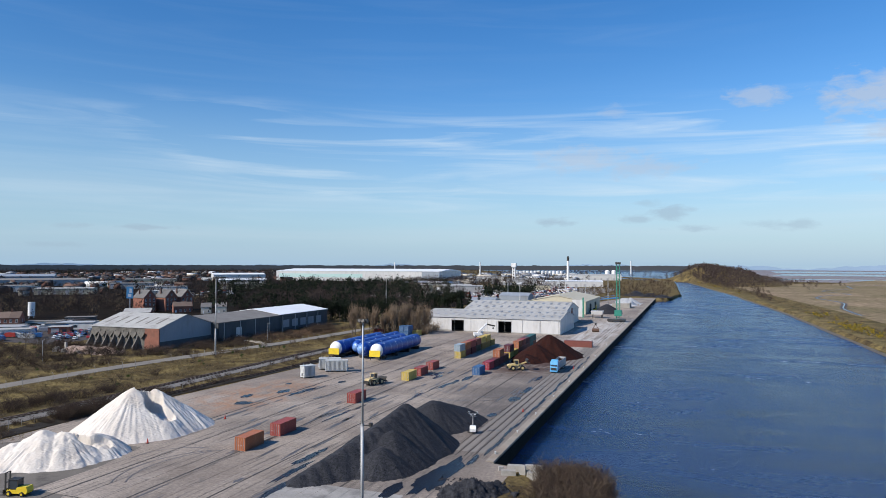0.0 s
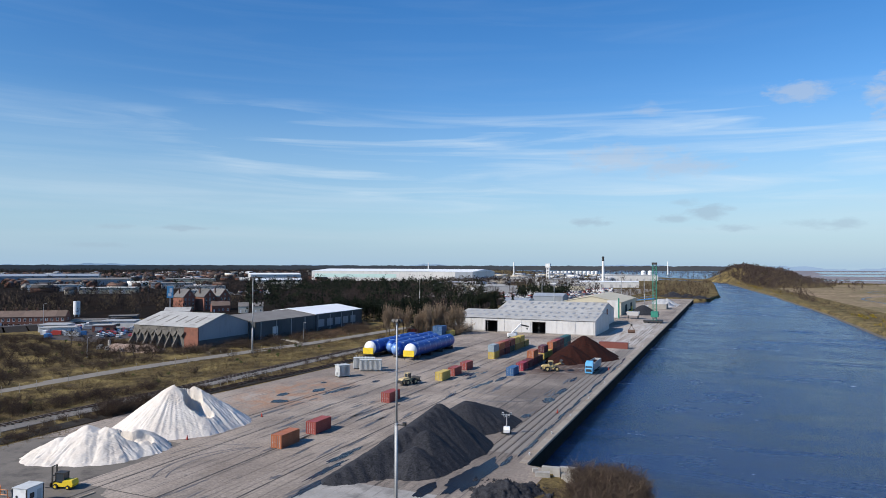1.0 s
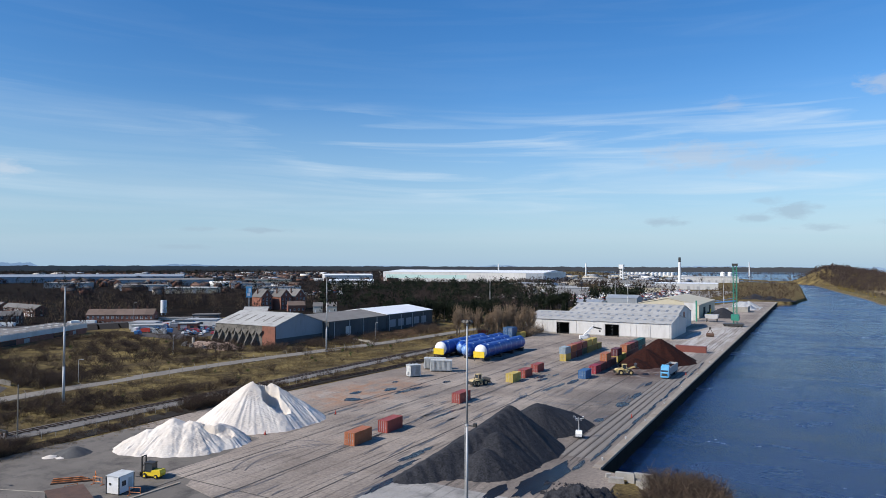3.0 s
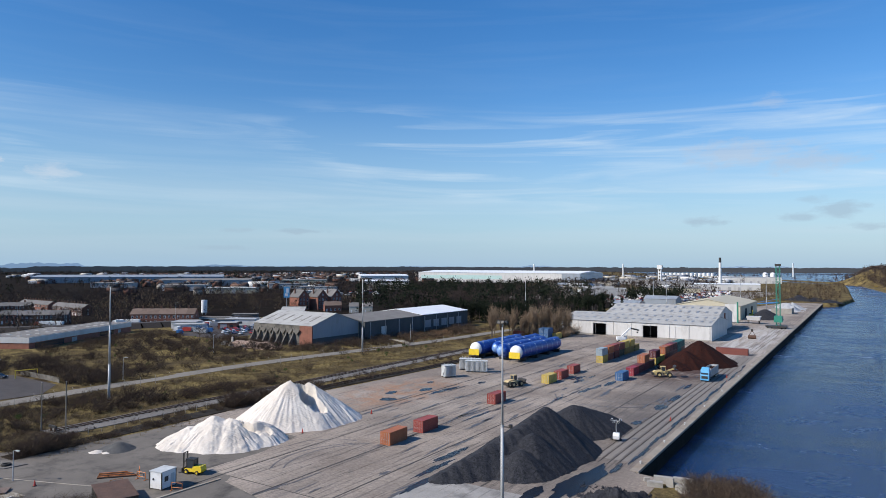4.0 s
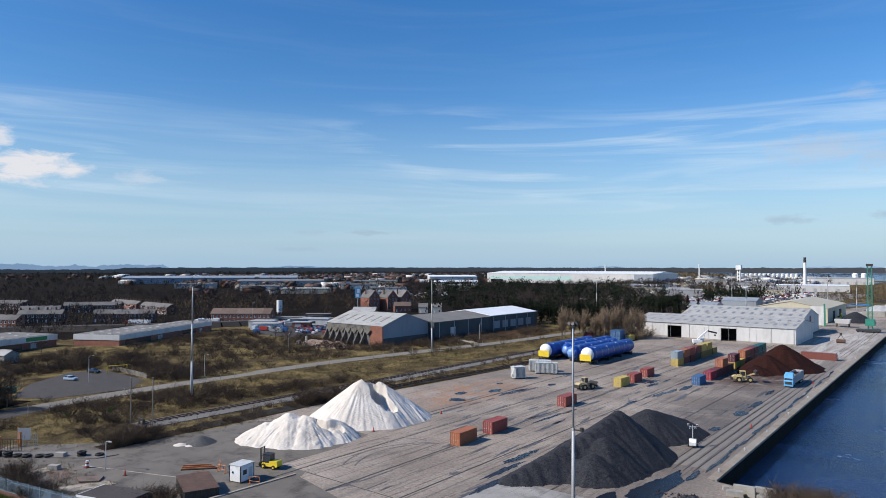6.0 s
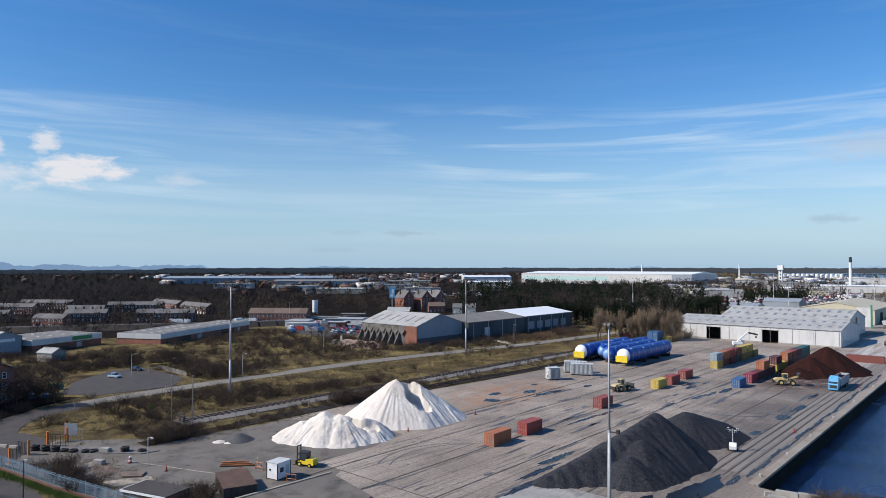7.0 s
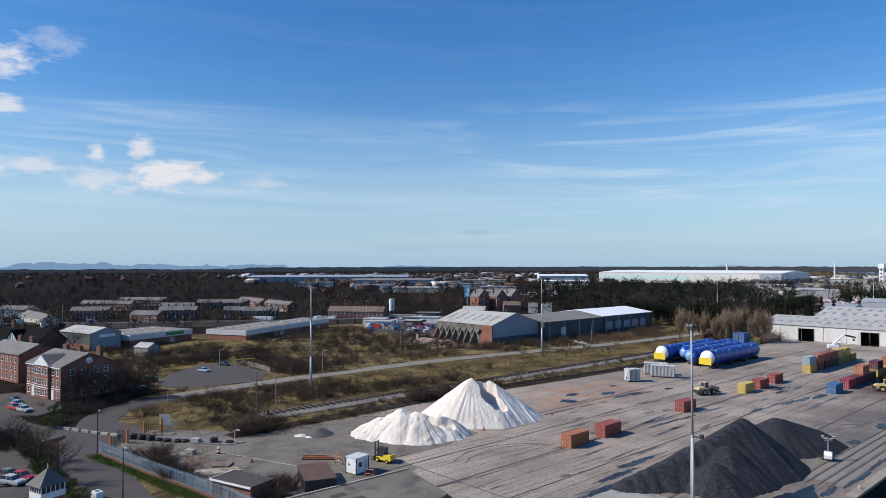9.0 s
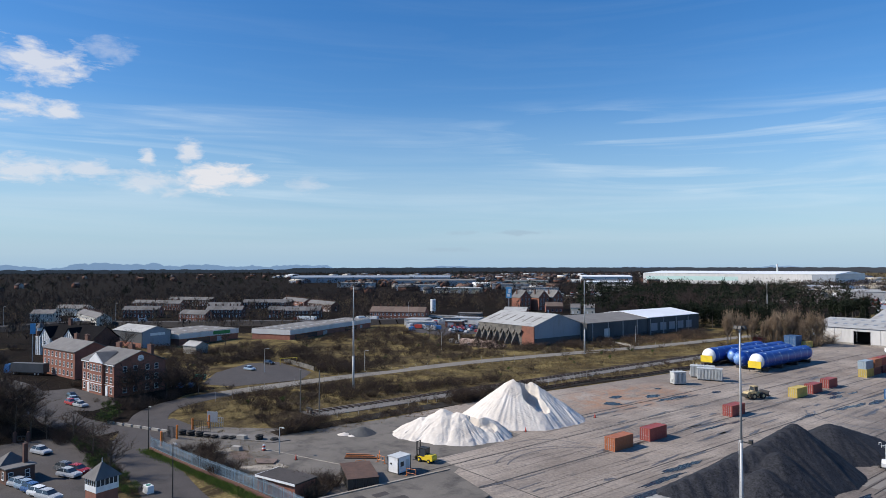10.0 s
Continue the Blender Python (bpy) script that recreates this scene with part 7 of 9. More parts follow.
def car(colour_name, at, group="parked cars"):
    """A hatchback heading +y."""
    label = colour_name + " hatchback car parked on tarmac"
    if colour_name in CAR_MADE:
        return copy_thing(CAR_MADE[colour_name], at)
    mat = material(colour_name.replace(" ", "_") + "_car_paint", [c * 0.92 for c in CAR_PAINT[colour_name]], CAR_PAINT[colour_name], scale=0.4, rough=0.28, bump=0.0, specular=0.6)
    v = thing("car", label, "car", group, at)
    low, high_ = [(-2.1, 0.26), (2.05, 0.26), (2.18, 0.42), (2.16, 0.6), (-2.18, 0.62), (-2.2, 0.42)], [(-2.18, 0.62), (2.16, 0.6), (2.0, 0.76), (1.6, 0.86), (1.0, 0.94), (-1.9, 0.99), (-2.12, 0.86)]
    body = part("body", Shape().along_x(low, -0.88, 0.88).prism(high_, lambda p: (-0.88 + (p[1] - 0.6) * 0.28, p[0], p[1] - 0.001), lambda p: (0.88 - (p[1] - 0.6) * 0.28, p[0], p[1] - 0.001)), mat, v)
    top = [(-1.98, 0.98), (1.08, 0.93), (0.3, 1.40), (-0.25, 1.47), (-1.25, 1.46), (-1.72, 1.32)]
    part("cabin", Shape().prism(top, lambda p: (-0.8 + (p[1] - 0.93) * 0.42, p[0], p[1]), lambda p: (0.8 - (p[1] - 0.93) * 0.42, p[0], p[1])), GLASS, body, "dark glass")
    part("roof", Shape().prism([(0.28, 1.405), (-0.25, 1.475), (-1.25, 1.465), (-1.7, 1.33), (-1.72, 1.37), (-1.25, 1.51), (-0.25, 1.52), (0.3, 1.44)], lambda p: (-0.61, p[0], p[1]), lambda p: (0.61, p[0], p[1])), mat, body)
    for x in (-1, 1):
        part("pillar", Shape().prism([(-0.55, 0.96), (-0.42, 0.96), (-0.46, 1.46), (-0.56, 1.46)], lambda p: (x * (0.8 - (p[1] - 0.93) * 0.42) - 0.02, p[0], p[1]), lambda p: (x * (0.8 - (p[1] - 0.93) * 0.42) + 0.02, p[0], p[1])), mat, body)
    for y in (-1.3, 1.3):
        for x in (-0.75, 0.75):
            wheel(v, x, y, 0.31, 0.2, GALV)
    for x in (-0.8, 0.5):
        part("headlight", Shape().box(x, 2.05, 0.62, x + 0.3, 2.16, 0.76), WHITE, body)
        part("tail_light", Shape().box(x, -2.17, 0.7, x + 0.3, -2.08, 0.86), RED, body)
    CAR_MADE[colour_name] = v
    return v


CAR_SPOTS = [("silver", -148.4, 18.6, -65), ("grey", -133.4, 20.6, -60), ("red", -130.5, 22.0, -60), ("silver", -129.2, 20.4, -60), ("silver", -128.4, 13.2, -62), ("light blue", -126.2, 14.0, -62), ("blue", -123.8, 14.6, -62), ("white", -121.2, 15.2, -62),
             ("silver", -118.8, 16.0, -62), ("grey", -132.0, 6.0, -62), ("light blue", -200.4, 32.4, -80), ("red", -196.2, 31.2, -75), ("silver", -191.6, 32.6, -70), ("black", -206.0, 33.0, -80), ("light blue", -222.0, 90.0, -70), ("black", -231.0, 101.0, -70),
             ("blue", -203.0, 61.0, 60), ("blue", -200.5, 63.5, 60), ("black", -205.5, 58.5, 60)]
for colour_name, x, y, turn in CAR_SPOTS:
    car(colour_name, pose(x, y, 0.03, 0, 0, turn))
for j in range(70):
    x, y = -272 - 7.0 * (j // 14) + random.uniform(-0.7, 0.7), 222 + (j % 14) * 3.3 + 7 * (j // 14) * 0.7 + random.uniform(-0.4, 0.4)
    if random.random() < 0.8:
        car(random.choice(["white", "silver", "grey", "blue", "white", "red", "black"]), pose(x, y, 0.06, 0, 0, 35 + random.uniform(-8, 8)))
s = Shape().up([(-265, 214), (-268, 275), (-318, 300), (-326, 236), (-300, 212)], -0.4, 0.05)
solo("pavement_trade_yard", s, ASPHALT, "tarmac forecourt full of parked cars", "car park", kind="structure")


def box_lorry(at, cab_mat, label, trailer_mat):
    v = thing("box_lorry", label, "lorry", "lorries", at)
    part("cab", Shape().along_x([(0, 0.6), (2.2, 0.6), (2.2, 3.4), (0.5, 3.4), (0, 1.8)], -1.2, 1.2), cab_mat, v)
    part("windscreen", Shape().along_x([(0.0, 1.85), (0.04, 1.82), (0.5, 3.1), (0.44, 3.1)], -1.05, 1.05), GLASS, v)
    part("trailer", Shape().box(-1.25, 2.7, 1.0, 1.25, 15.5, 3.9, 0.03), trailer_mat, v)
    part("chassis", Shape().box(-0.5, 2.0, 0.6, 0.5, 15.3, 1.0), STEEL_DARK, v)
    for y in (1.0, 3.8, 12.2, 13.5):
        for x in (-1.0, 1.0):
            wheel(v, x, y, 0.5, 0.3, GALV)


box_lorry(pose(-266.0, 23.0, 0.05, 0, 0, -50), BLUE, "blue lorry with a dark curtain trailer on the lane", BLACK_CLAD)
box_lorry(pose(-395.0, 190.0, 0.05, 0, 0, -55), RED, "red and white lorry on the main road", WHITE)
box_lorry(pose(-372.0, 222.0, 0.05, 0, 0, -55), WHITE, "white lorry on the main road", WHITE)
skip = thing("skip_bin", "green steel skip in the parking yard", "skip", at=pose(-213.5, 70.0, 0.03, 0, 0, 40))
part("body", Shape().box(-1.6, -0.9, 0, 1.6, 0.9, 1.5, -0.25), GREEN, skip)
part("lid", Shape().box(-1.7, -1.0, 1.5, 1.7, 1.0, 1.6), GREEN, skip)
goal = thing("height_barrier", "yellow height barrier over the car park entry", "barrier", at=pose(-226.0, 103.0, 0, 0, 0, 70))
part("post", Shape().box(0, 0, 0, 0.2, 0.2, 2.6), YELLOW, goal)
part("post", Shape().box(6, 0, 0, 6.2, 0.2, 2.6), YELLOW, goal)
part("crossbar", Shape().box(0.2, 0, 2.4, 6, 0.2, 2.6), YELLOW, goal)
s = Shape().strip([(-233, 108), (-207, 107)], 0.2, 0, 1.5)
solo("sheet_fence", s, CONCRETE_DARK, "grey sheet fence at the back of the parking yard", "fence")

# ---- concrete pads inside the gate ----
PAD_CREAM = material("pale_pad_concrete", (0.25, 0.22, 0.175), (0.42, 0.375, 0.31), scale=0.5, fine=10, local=False, rough=0.95, bump=0.6, spread=0.9, grime=(0.09, 0.078, 0.062), grime_scale=0.45, grime_amount=0.9)
PAD_RED = material("reddish_pad_concrete", (0.11, 0.078, 0.064), (0.21, 0.155, 0.13), scale=0.5, fine=10, local=False, rough=0.95, bump=0.6, spread=0.9, grime=(0.07, 0.06, 0.05), grime_scale=0.45, grime_amount=0.9)
for corners, mat, h, label in (
    ([(-129.0, 44.2), (-129.6, 49.6), (-127.3, 49.6), (-126.0, 45.8)], PAD_CREAM, 0.05, "cream broken concrete pad inside the gate"),
    ([(-126.2, 46.8), (-126.6, 50.6), (-120.1, 49.7), (-120.3, 46.4)], PAD_RED, 0.045, "reddish old concrete pad inside the gate"),
    ([(-116.3, 45.3), (-113.7, 51.9), (-110.6, 52.2), (-112.2, 45.8)], PAD_CREAM, 0.055, "long pale concrete pad by the brick hut"),
    ([(-118.6, 49.2), (-115.7, 52.5), (-113.6, 50.7), (-115.8, 48.5)], PAD_RED, 0.32, "low kerbed reddish pit edge"),
    ([(-146.9, 46.5), (-133.0, 59.1), (-127.2, 60.4), (-127.8, 56.8), (-137.3, 49.8)], BALLAST, 0.16, "low kerbed traffic island with old tyres"),
):
    solo("concrete_pad", Shape().up(corners[::-1], -0.1, h), mat, label, "concrete pad", "concrete pads")
pts_ = [(-125.6, 53.1), (-118.0, 55.9), (-109.7, 58.9), (-102.2, 61.8)]
solo("painted_line", Shape().strip(pts_, 0.22, 0.0, 0.05), PAD_CREAM, "worn white painted line on the tarmac", "road marking", kind="structure")
solo("pale_path", Shape().strip(smooth_line([(-203, 256), (-192, 257), (-181, 252), (-174, 252)]), 3.4, -0.3, 0.04), PAD_CREAM, "pale concrete path to the long shed", "path", kind="structure")
RUBBLE = material("pink_rubble", (0.22, 0.15, 0.115), (0.36, 0.27, 0.215), scale=0.5, fine=8, local=False, rough=0.95, bump=0.8)
heap("rubble_mound", RUBBLE, "pinkish brick rubble heap beside the old shed", "rubble heap", [(-233, 203, 2.6, 0.35), (-226, 206, 2.0, 0.3), (-240, 204, 2.2, 0.35), (-220, 203, 1.2, 0.25)], 0.6, 11.0, 0.3, 0.5)
for j, (x, y) in enumerate([(-246, 200), (-243, 197), (-249, 203), (-238, 197), (-230, 197)]):
    solo("rubble_block", Shape().box(-0.9, -0.7, -0.3, 0.9, 0.7, 1.0 + 0.4 * (j % 2), 0.15), CONCRETE, "broken grey concrete lump in the rubble", "concrete block", "rubble blocks", at=pose(x, y, 0, 0, 0, 40 * j))
solo("concrete_block", Shape().box(-0.5, -0.4, -0.2, 0.5, 0.4, 3.2, 0.05), CONCRETE, "upright concrete stub among rubble", "concrete block", at=pose(-244, 203, 0))

# ---- main road on its bank before the terraces ----
BANK_LINE = smooth_line([(-402, -60), (-456.0, 64.9), (-427.4, 105.4), (-401.6, 148.5), (-352, 226), (-346, 300)])
bank_soil = material("dark_bank_soil", (0.02, 0.017, 0.015), (0.04, 0.033, 0.028), scale=0.1, fine=14, local=False, rough=1.0, bump=0.6)
s = Shape()
for (xa, ya), (xb, yb) in zip(BANK_LINE[:-1], BANK_LINE[1:]):
    d = Vector((xb - xa, yb - ya)).normalized()
    sx, sy = -d.y, d.x
    sec = lambda x, y: [(x + sx * q, y + sy * q, h) for q, h in ((-9, -0.2), (-4.5, 2.6), (4.5, 2.6), (9, -0.2))]
    a, b = sec(xa, ya), sec(xb, yb)
    for q in range(3):
        s.face(a[q], a[q + 1], b[q + 1], b[q])
solo("road_bank", s, bank_soil, "long dark grassy bank carrying the main road", "embankment", kind="structure")
s = Shape().strip(BANK_LINE, 8.0, 2.3, 2.66)
solo("road_main", s, ASPHALT, "dark main road on a low bank", "road", kind="structure")
for j, t in enumerate((6, 13, 20, 27, 34, 41)):
    if t < len(BANK_LINE):
        x, y = BANK_LINE[t]
        street_lamp(x, y, 11.0, 40, "tall street lamp on the main road bank", 2.6)
for j, (t, mat) in enumerate(((9, WHITE), (16, GREY), (31, WHITE))):
    if t < len(BANK_LINE):
        x, y = BANK_LINE[t]
        van = thing("van", "plain white van on the main road" if mat is WHITE else "grey van on the main road", "van", "vans", pose(x + 1.5, y, 2.67, 0, 0, -15))
        part("body", Shape().along_x([(-2.6, 0.4), (2.6, 0.4), (2.6, 1.1), (1.9, 1.9), (1.4, 2.3), (-2.6, 2.3)], -0.95, 0.95), mat, van)
        part("windscreen", Shape().along_x([(1.95, 1.85), (2.0, 1.9), (1.5, 2.28), (1.42, 2.25)], -0.85, 0.85), GLASS, van)
        for yy in (-1.6, 1.6):
            for xx in (-0.85, 0.85):
                wheel(van, xx, yy, 0.34, 0.22, GALV)

# ---- trade yards behind the brush: vans, sheds and stock ----
for j in range(34):
    t = rng_town.random()
    x, y = -292 - 46 * t + rng_town.uniform(-9, 9), 206 + 72 * t + rng_town.uniform(-10, 10)
    mat = (WHITE, WHITE, GREY, BLUE, WHITE, RED, GREY_PALE)[j % 7]
    v = thing("van", "plain trade van parked in a crowded works yard", "van", "parked vans", pose(x, y, 0.06, 0, 0, rng_town.choice([35, 125]) + rng_town.uniform(-10, 10)))
    part("body", Shape().along_x([(-2.6, 0.4), (2.6, 0.4), (2.6, 1.1), (1.9, 1.9), (1.4, 2.4), (-2.6, 2.4)], -0.95, 0.95), mat, v)
    part("windscreen", Shape().along_x([(1.95, 1.85), (2.0, 1.9), (1.5, 2.35), (1.42, 2.32)], -0.85, 0.85), GLASS, v)
    for yy in (-1.6, 1.6):
        for xx in (-0.85, 0.85):
            wheel(v, xx, yy, 0.34, 0.22, GALV)
for j, (x, y, wd, mat) in enumerate(((-318, 224, 16, WHITE_CLAD), (-346, 262, 18, WHITE_CLAD), (-326, 258, 14, BLUE_CLAD), (-306, 244, 10, BRICK), (-352, 292, 16, BLACK_CLAD), (-338, 240, 12, GREY))):
    v = thing("trade_shed", "small flat-roofed works shed in a crowded yard", "shed", "trade sheds", pose(x, y, 0, 0, 0, 38))
    part("wall", Shape().box(0, 0, 0, wd, 8, 3.4), mat, v)
    part("roof", Shape().box(-0.3, -0.3, 3.4, wd + 0.3, 8.3, 3.65), ROOF_GREY if j % 3 == 0 else ROOF_DARK, v)
    part("shutter", Shape().box(1.5, -0.06, 0, 5, 0, 2.8), GREY, v)
    part("window", Shape().box(6.5, -0.05, 1, 8.5, 0, 2.2), GLASS, v)

# ---- distance: industry ----
def big_box(x0, y0, x1, y1, depth, h, label, wall_mat=WHITE_CLAD, roof_mat=ROOF_WHITE, bands=True):
    """A long warehouse whose front runs between two places."""
    d = Vector((x1 - x0, y1 - y0))
    turn = math.degrees(math.atan2(d.y, d.x))
    v = thing("distribution_warehouse", label, "warehouse", "far warehouses", pose(x0, y0, 0, 0, 0, turn))
    w = d.length
    part("wall", Shape().box(0, 0, 0, w, depth, h), wall_mat, v)
    part("roof", Shape().along_x([(-0.5, h), (depth + 0.5, h), (depth / 2, h + depth * 0.03)], -0.5, w + 0.5), roof_mat, v)
    if bands:
        part("cladding_band", Shape().box(w * 0.02, -0.2, h * 0.35, w * 0.55, 0, h * 0.72), BAND_GREEN, v, "pale green cladding band")
        part("end_bay", Shape().box(w * 0.9, -0.25, 0, w + 0.1, 0, h * 0.95), BLUE_CLAD, v, "grey end bay")
    for j in range(int(w / 14)):
        part("dock_door", Shape().box(4 + j * 14, -0.3, 0, 8 + j * 14, -0.05, 5), GREY, v)
    return v


BAND_GREEN = paint("pale_green_cladding", (0.42, 0.58, 0.55), 0.5, 0.05)
big_box(-854, 1233, -474, 1246, 150, 21, "huge white distribution warehouse with a pale green band")
big_box(-730, 890, -668, 935, 60, 9, "low white roofed warehouse beyond the woods", bands=False)
big_box(-905, 1090, -830, 1160, 90, 14, "white roofed warehouse beyond the trees", bands=False)
big_box(-1350, 640, -1120, 905, 120, 12, "long blue-roofed depot on the plain", BLUE_CLAD, BLUE_CLAD, False)
big_box(-1020, 690, -915, 800, 70, 10, "low grey flat-roofed factory among trees", GREY, ROOF_DARK, False)
for x, y, wd, h, turn in ((-285, 760, 50, 9, 20), (-330, 820, 60, 8, 20), (-240, 850, 70, 8, 15), (-215, 1040, 90, 9, 12), (-300, 1120, 60, 10, 15), (-420, 1280, 70, 10, 20), (-260, 1500, 120, 12, 12),
                        (-640, 640, 50, 7, 35), (-560, 560, 46, 6, 35), (-700, 540, 60, 7, 38), (-820, 560, 60, 8, 40), (-760, 700, 55, 8, 38), (-900, 860, 80, 9, 38), (-620, 760, 60, 8, 35), (-1000, 560, 60, 8, 42)):
    a = radians(turn)
    big_box(x, y, x + wd * math.cos(a), y + wd * math.sin(a), wd * 0.5, h, "pale low trade warehouse in the distance", random.choice([WHITE_CLAD, WHITE_CLAD, GREY, CREAM_CLAD]), random.choice([ROOF_GREY, ROOF_DARK, ROOF_WHITE, ROOF_DARK]), False)
stack = thing("works_chimney", "tall pale works chimney with a black top", "chimney", at=pose(-197, 1146, 0))
part("shaft", Shape().tube((0, 0, 0), (0, 0, 42), 2.6, 2.0, 12), WHITE, stack)
part("top_band", Shape().tube((0, 0, 42), (0, 0, 50), 2.0, 1.9, 12), STEEL_DARK, stack, "black top")
water_tower = thing("white_tower", "slim white concrete tower with a wider head", "tower", at=pose(-330, 1290, 0))
part("shaft", Shape().box(-3, -3, 0, 3, 3, 30), WHITE, water_tower)
part("head", Shape().box(-4.5, -4.5, 30, 4.5, 4.5, 38), WHITE, water_tower)
for z in (8, 14, 20, 26):
    part("opening", Shape().box(-1.2, -3.1, z, 1.2, -3.0, z + 3), VOID, water_tower)
for j in range(13):
    x, y = -560 + j * 12.4, 2226 + j * 2.7
    v = thing("storage_tank", "white cylindrical oil storage tank in the distance", "storage tank", "tank farm", pose(x, y, 0))
    part("shell", Shape().tube((0, 0, 0), (0, 0, 13), 5.4, k=16), WHITE, v)
    part("lid", Shape().tube((0, 0, 13), (0, 0, 14), 5.4, 1, 16), WHITE, v)
for x in (-178, -163):
    v = thing("white_silo", "white dome-topped silo in the distance", "silo", "far silos", pose(x, 1560, 0))
    part("tank", Shape().tube((0, 0, 0), (0, 0, 20), 5, k=14), WHITE, v)
    part("dome", Shape().ball((0, 0, 20), 5, 6, 14, 0.6), WHITE, v)
for x, y, h in ((-690, 1500, 40), (-200, 2500, 48), (-560, 1800, 42)):
    v = thing("far_chimney", "slim pale chimney on the skyline", "chimney", "far chimneys", pose(x, y, 0))
    part("shaft", Shape().tube((0, 0, 0), (0, 0, h), 2.2, 1.6, 8), WHITE, v)

# ---- distance: joined stuff ----
def scatter(name, templates, places, mat, label, category, mats_of=None):
    """Joins copies of template meshes into one object. places: rows of x, y, z, scale, turn, stretch."""
    V, F, base = [], [], 0
    for row in places:
        tv, tf = templates[int(row[6]) % len(templates)]
        c, sn = math.cos(row[4]), math.sin(row[4])
        v = tv * (row[3], row[3], row[3] * row[5])
        V.append(np.stack([v[:, 0] * c - v[:, 1] * sn + row[0], v[:, 0] * sn + v[:, 1] * c + row[1], v[:, 2] + row[2]], -1))
        F.append(tf + base)
        base += len(tv)
    V, F = np.concatenate(V), np.concatenate(F)
    k = F.shape[1]
    m = bpy.data.meshes.new(name)
    m.vertices.add(len(V))
    m.vertices.foreach_set("co", V.ravel())
    m.loops.add(F.size)
    m.loops.foreach_set("vertex_index", F.ravel().astype(np.int32))
    m.polygons.add(len(F))
    m.polygons.foreach_set("loop_start", np.arange(0, F.size, k, dtype=np.int32))
    m.update(calc_edges=True)
    m.materials.append(mat)
    ob = new(name, m)
    return tagged(ob, label, category, kind="stuff")


def array_of(shape):
    """Vertices and triangles of a Shape."""
    tris = [(f[0], f[j], f[j + 1]) for f in shape.f for j in range(1, len(f) - 1)]
    return np.array(shape.v, float), np.array(tris, int)


def wedge(az0, az1, d0, d1, count, rng, power=0.5):
    """Places spread over a sector of the plan, degrees to the left of +y."""
    a = np.radians(rng.uniform(az0, az1, count))
    d = d0 + (d1 - d0) * rng.uniform(0, 1, count) ** power
    return np.stack([-np.sin(a) * d, np.cos(a) * d], -1)


rng = np.random.default_rng(7)
HOUSE_WALLS = [array_of(gable_walls(Shape().box(0, 0, 0, 9, 0.3, 5).box(0, 7.7, 0, 9, 8, 5), 0, 9, 0.3, 7.7, 5, 7.8)), array_of(gable_walls(Shape().box(0, 0, 0, 22, 0.3, 5).box(0, 7.7, 0, 22, 8, 5), 0, 22, 0.3, 7.7, 5, 7.6))]
HOUSE_ROOFS = [array_of(gabled(Shape(), 0, 9, 0, 8, 5, 7.8)), array_of(gabled(Shape(), 0, 22, 0, 8, 5, 7.6))]
FAR_WALLS = island_material("far_house_walls", [(0.15, 0.075, 0.056), (0.38, 0.35, 0.31), (0.17, 0.09, 0.07), (0.12, 0.068, 0.055), (0.12, 0.066, 0.052)])
FAR_ROOFS = island_material("far_house_roofs", [(0.08, 0.075, 0.08), (0.12, 0.085, 0.07), (0.16, 0.1, 0.08), (0.06, 0.06, 0.065)])
spots = np.concatenate([wedge(42, 60, 760, 2400, 460, rng), wedge(58, 90, 900, 2600, 36, rng), wedge(30, 45, 900, 3000, 110, rng)])
rows_ = [(x, y, 0, rng.uniform(0.9, 1.25), radians(rng.choice([36, 126, 30, 118]) + rng.uniform(-6, 6)), 1.0, int(rng.uniform() < 0.22)) for x, y in spots]
scatter("far_house_walls", HOUSE_WALLS, rows_, FAR_WALLS, "brick and rendered house walls of the distant town", "houses")
scatter("far_house_roofs", HOUSE_ROOFS, rows_, FAR_ROOFS, "slate and tile roofs of the distant town", "roofs")
SHEDS = [array_of(Shape().box(0, 0, 0, 30, 18, 7)), array_of(gabled(Shape().box(0, 0, 0, 26, 16, 5), 0, 26, 0, 16, 5, 7.5))]
FAR_SHEDS = island_material("far_sheds", [(0.66, 0.67, 0.68), (0.42, 0.44, 0.46), (0.72, 0.72, 0.71), (0.22, 0.25, 0.3), (0.55, 0.5, 0.42)])
spots = np.concatenate([wedge(9, 24, 620, 2200, 150, rng), wedge(36, 66, 900, 2800, 75, rng)])
scatter("far_sheds", SHEDS, [(x, y, 0, rng.uniform(0.6, 1.6), radians(rng.uniform(0, 180)), 0.8, rng.integers(0, 2)) for x, y in spots], FAR_SHEDS, "pale sheds and depots on the far plain", "sheds")
CARS = [array_of(Shape().box(-0.9, -2.1, 0.2, 0.9, 2.1, 1.0).box(-0.75, -1.5, 1.0, 0.75, 0.8, 1.5, 0.15))]
FAR_CARS = island_material("far_vehicles", [(0.7, 0.7, 0.7), (0.1, 0.1, 0.11), (0.4, 0.41, 0.43), (0.06, 0.1, 0.2), (0.75, 0.75, 0.74), (0.3, 0.05, 0.04)], 0.4)
spots = np.concatenate([wedge(9, 21, 680, 1000, 900, rng, 0.7), wedge(38, 44, 700, 900, 40, rng)])
scatter("far_vehicles", CARS, [(x, y, 0, rng.uniform(1, 1.7), radians(rng.choice([10, 100]) + rng.uniform(-5, 5)), 1.0, 0) for x, y in spots], FAR_CARS, "rows of parked vehicles on distant storage yards", "vehicles")
s = Shape().up([(-110, 640), (-350, 660), (-330, 1000), (-95, 1010)], -0.4, 0.05)
solo("pavement_far_yard", s, LANE, "pale distant storage yard", "yard", kind="structure")

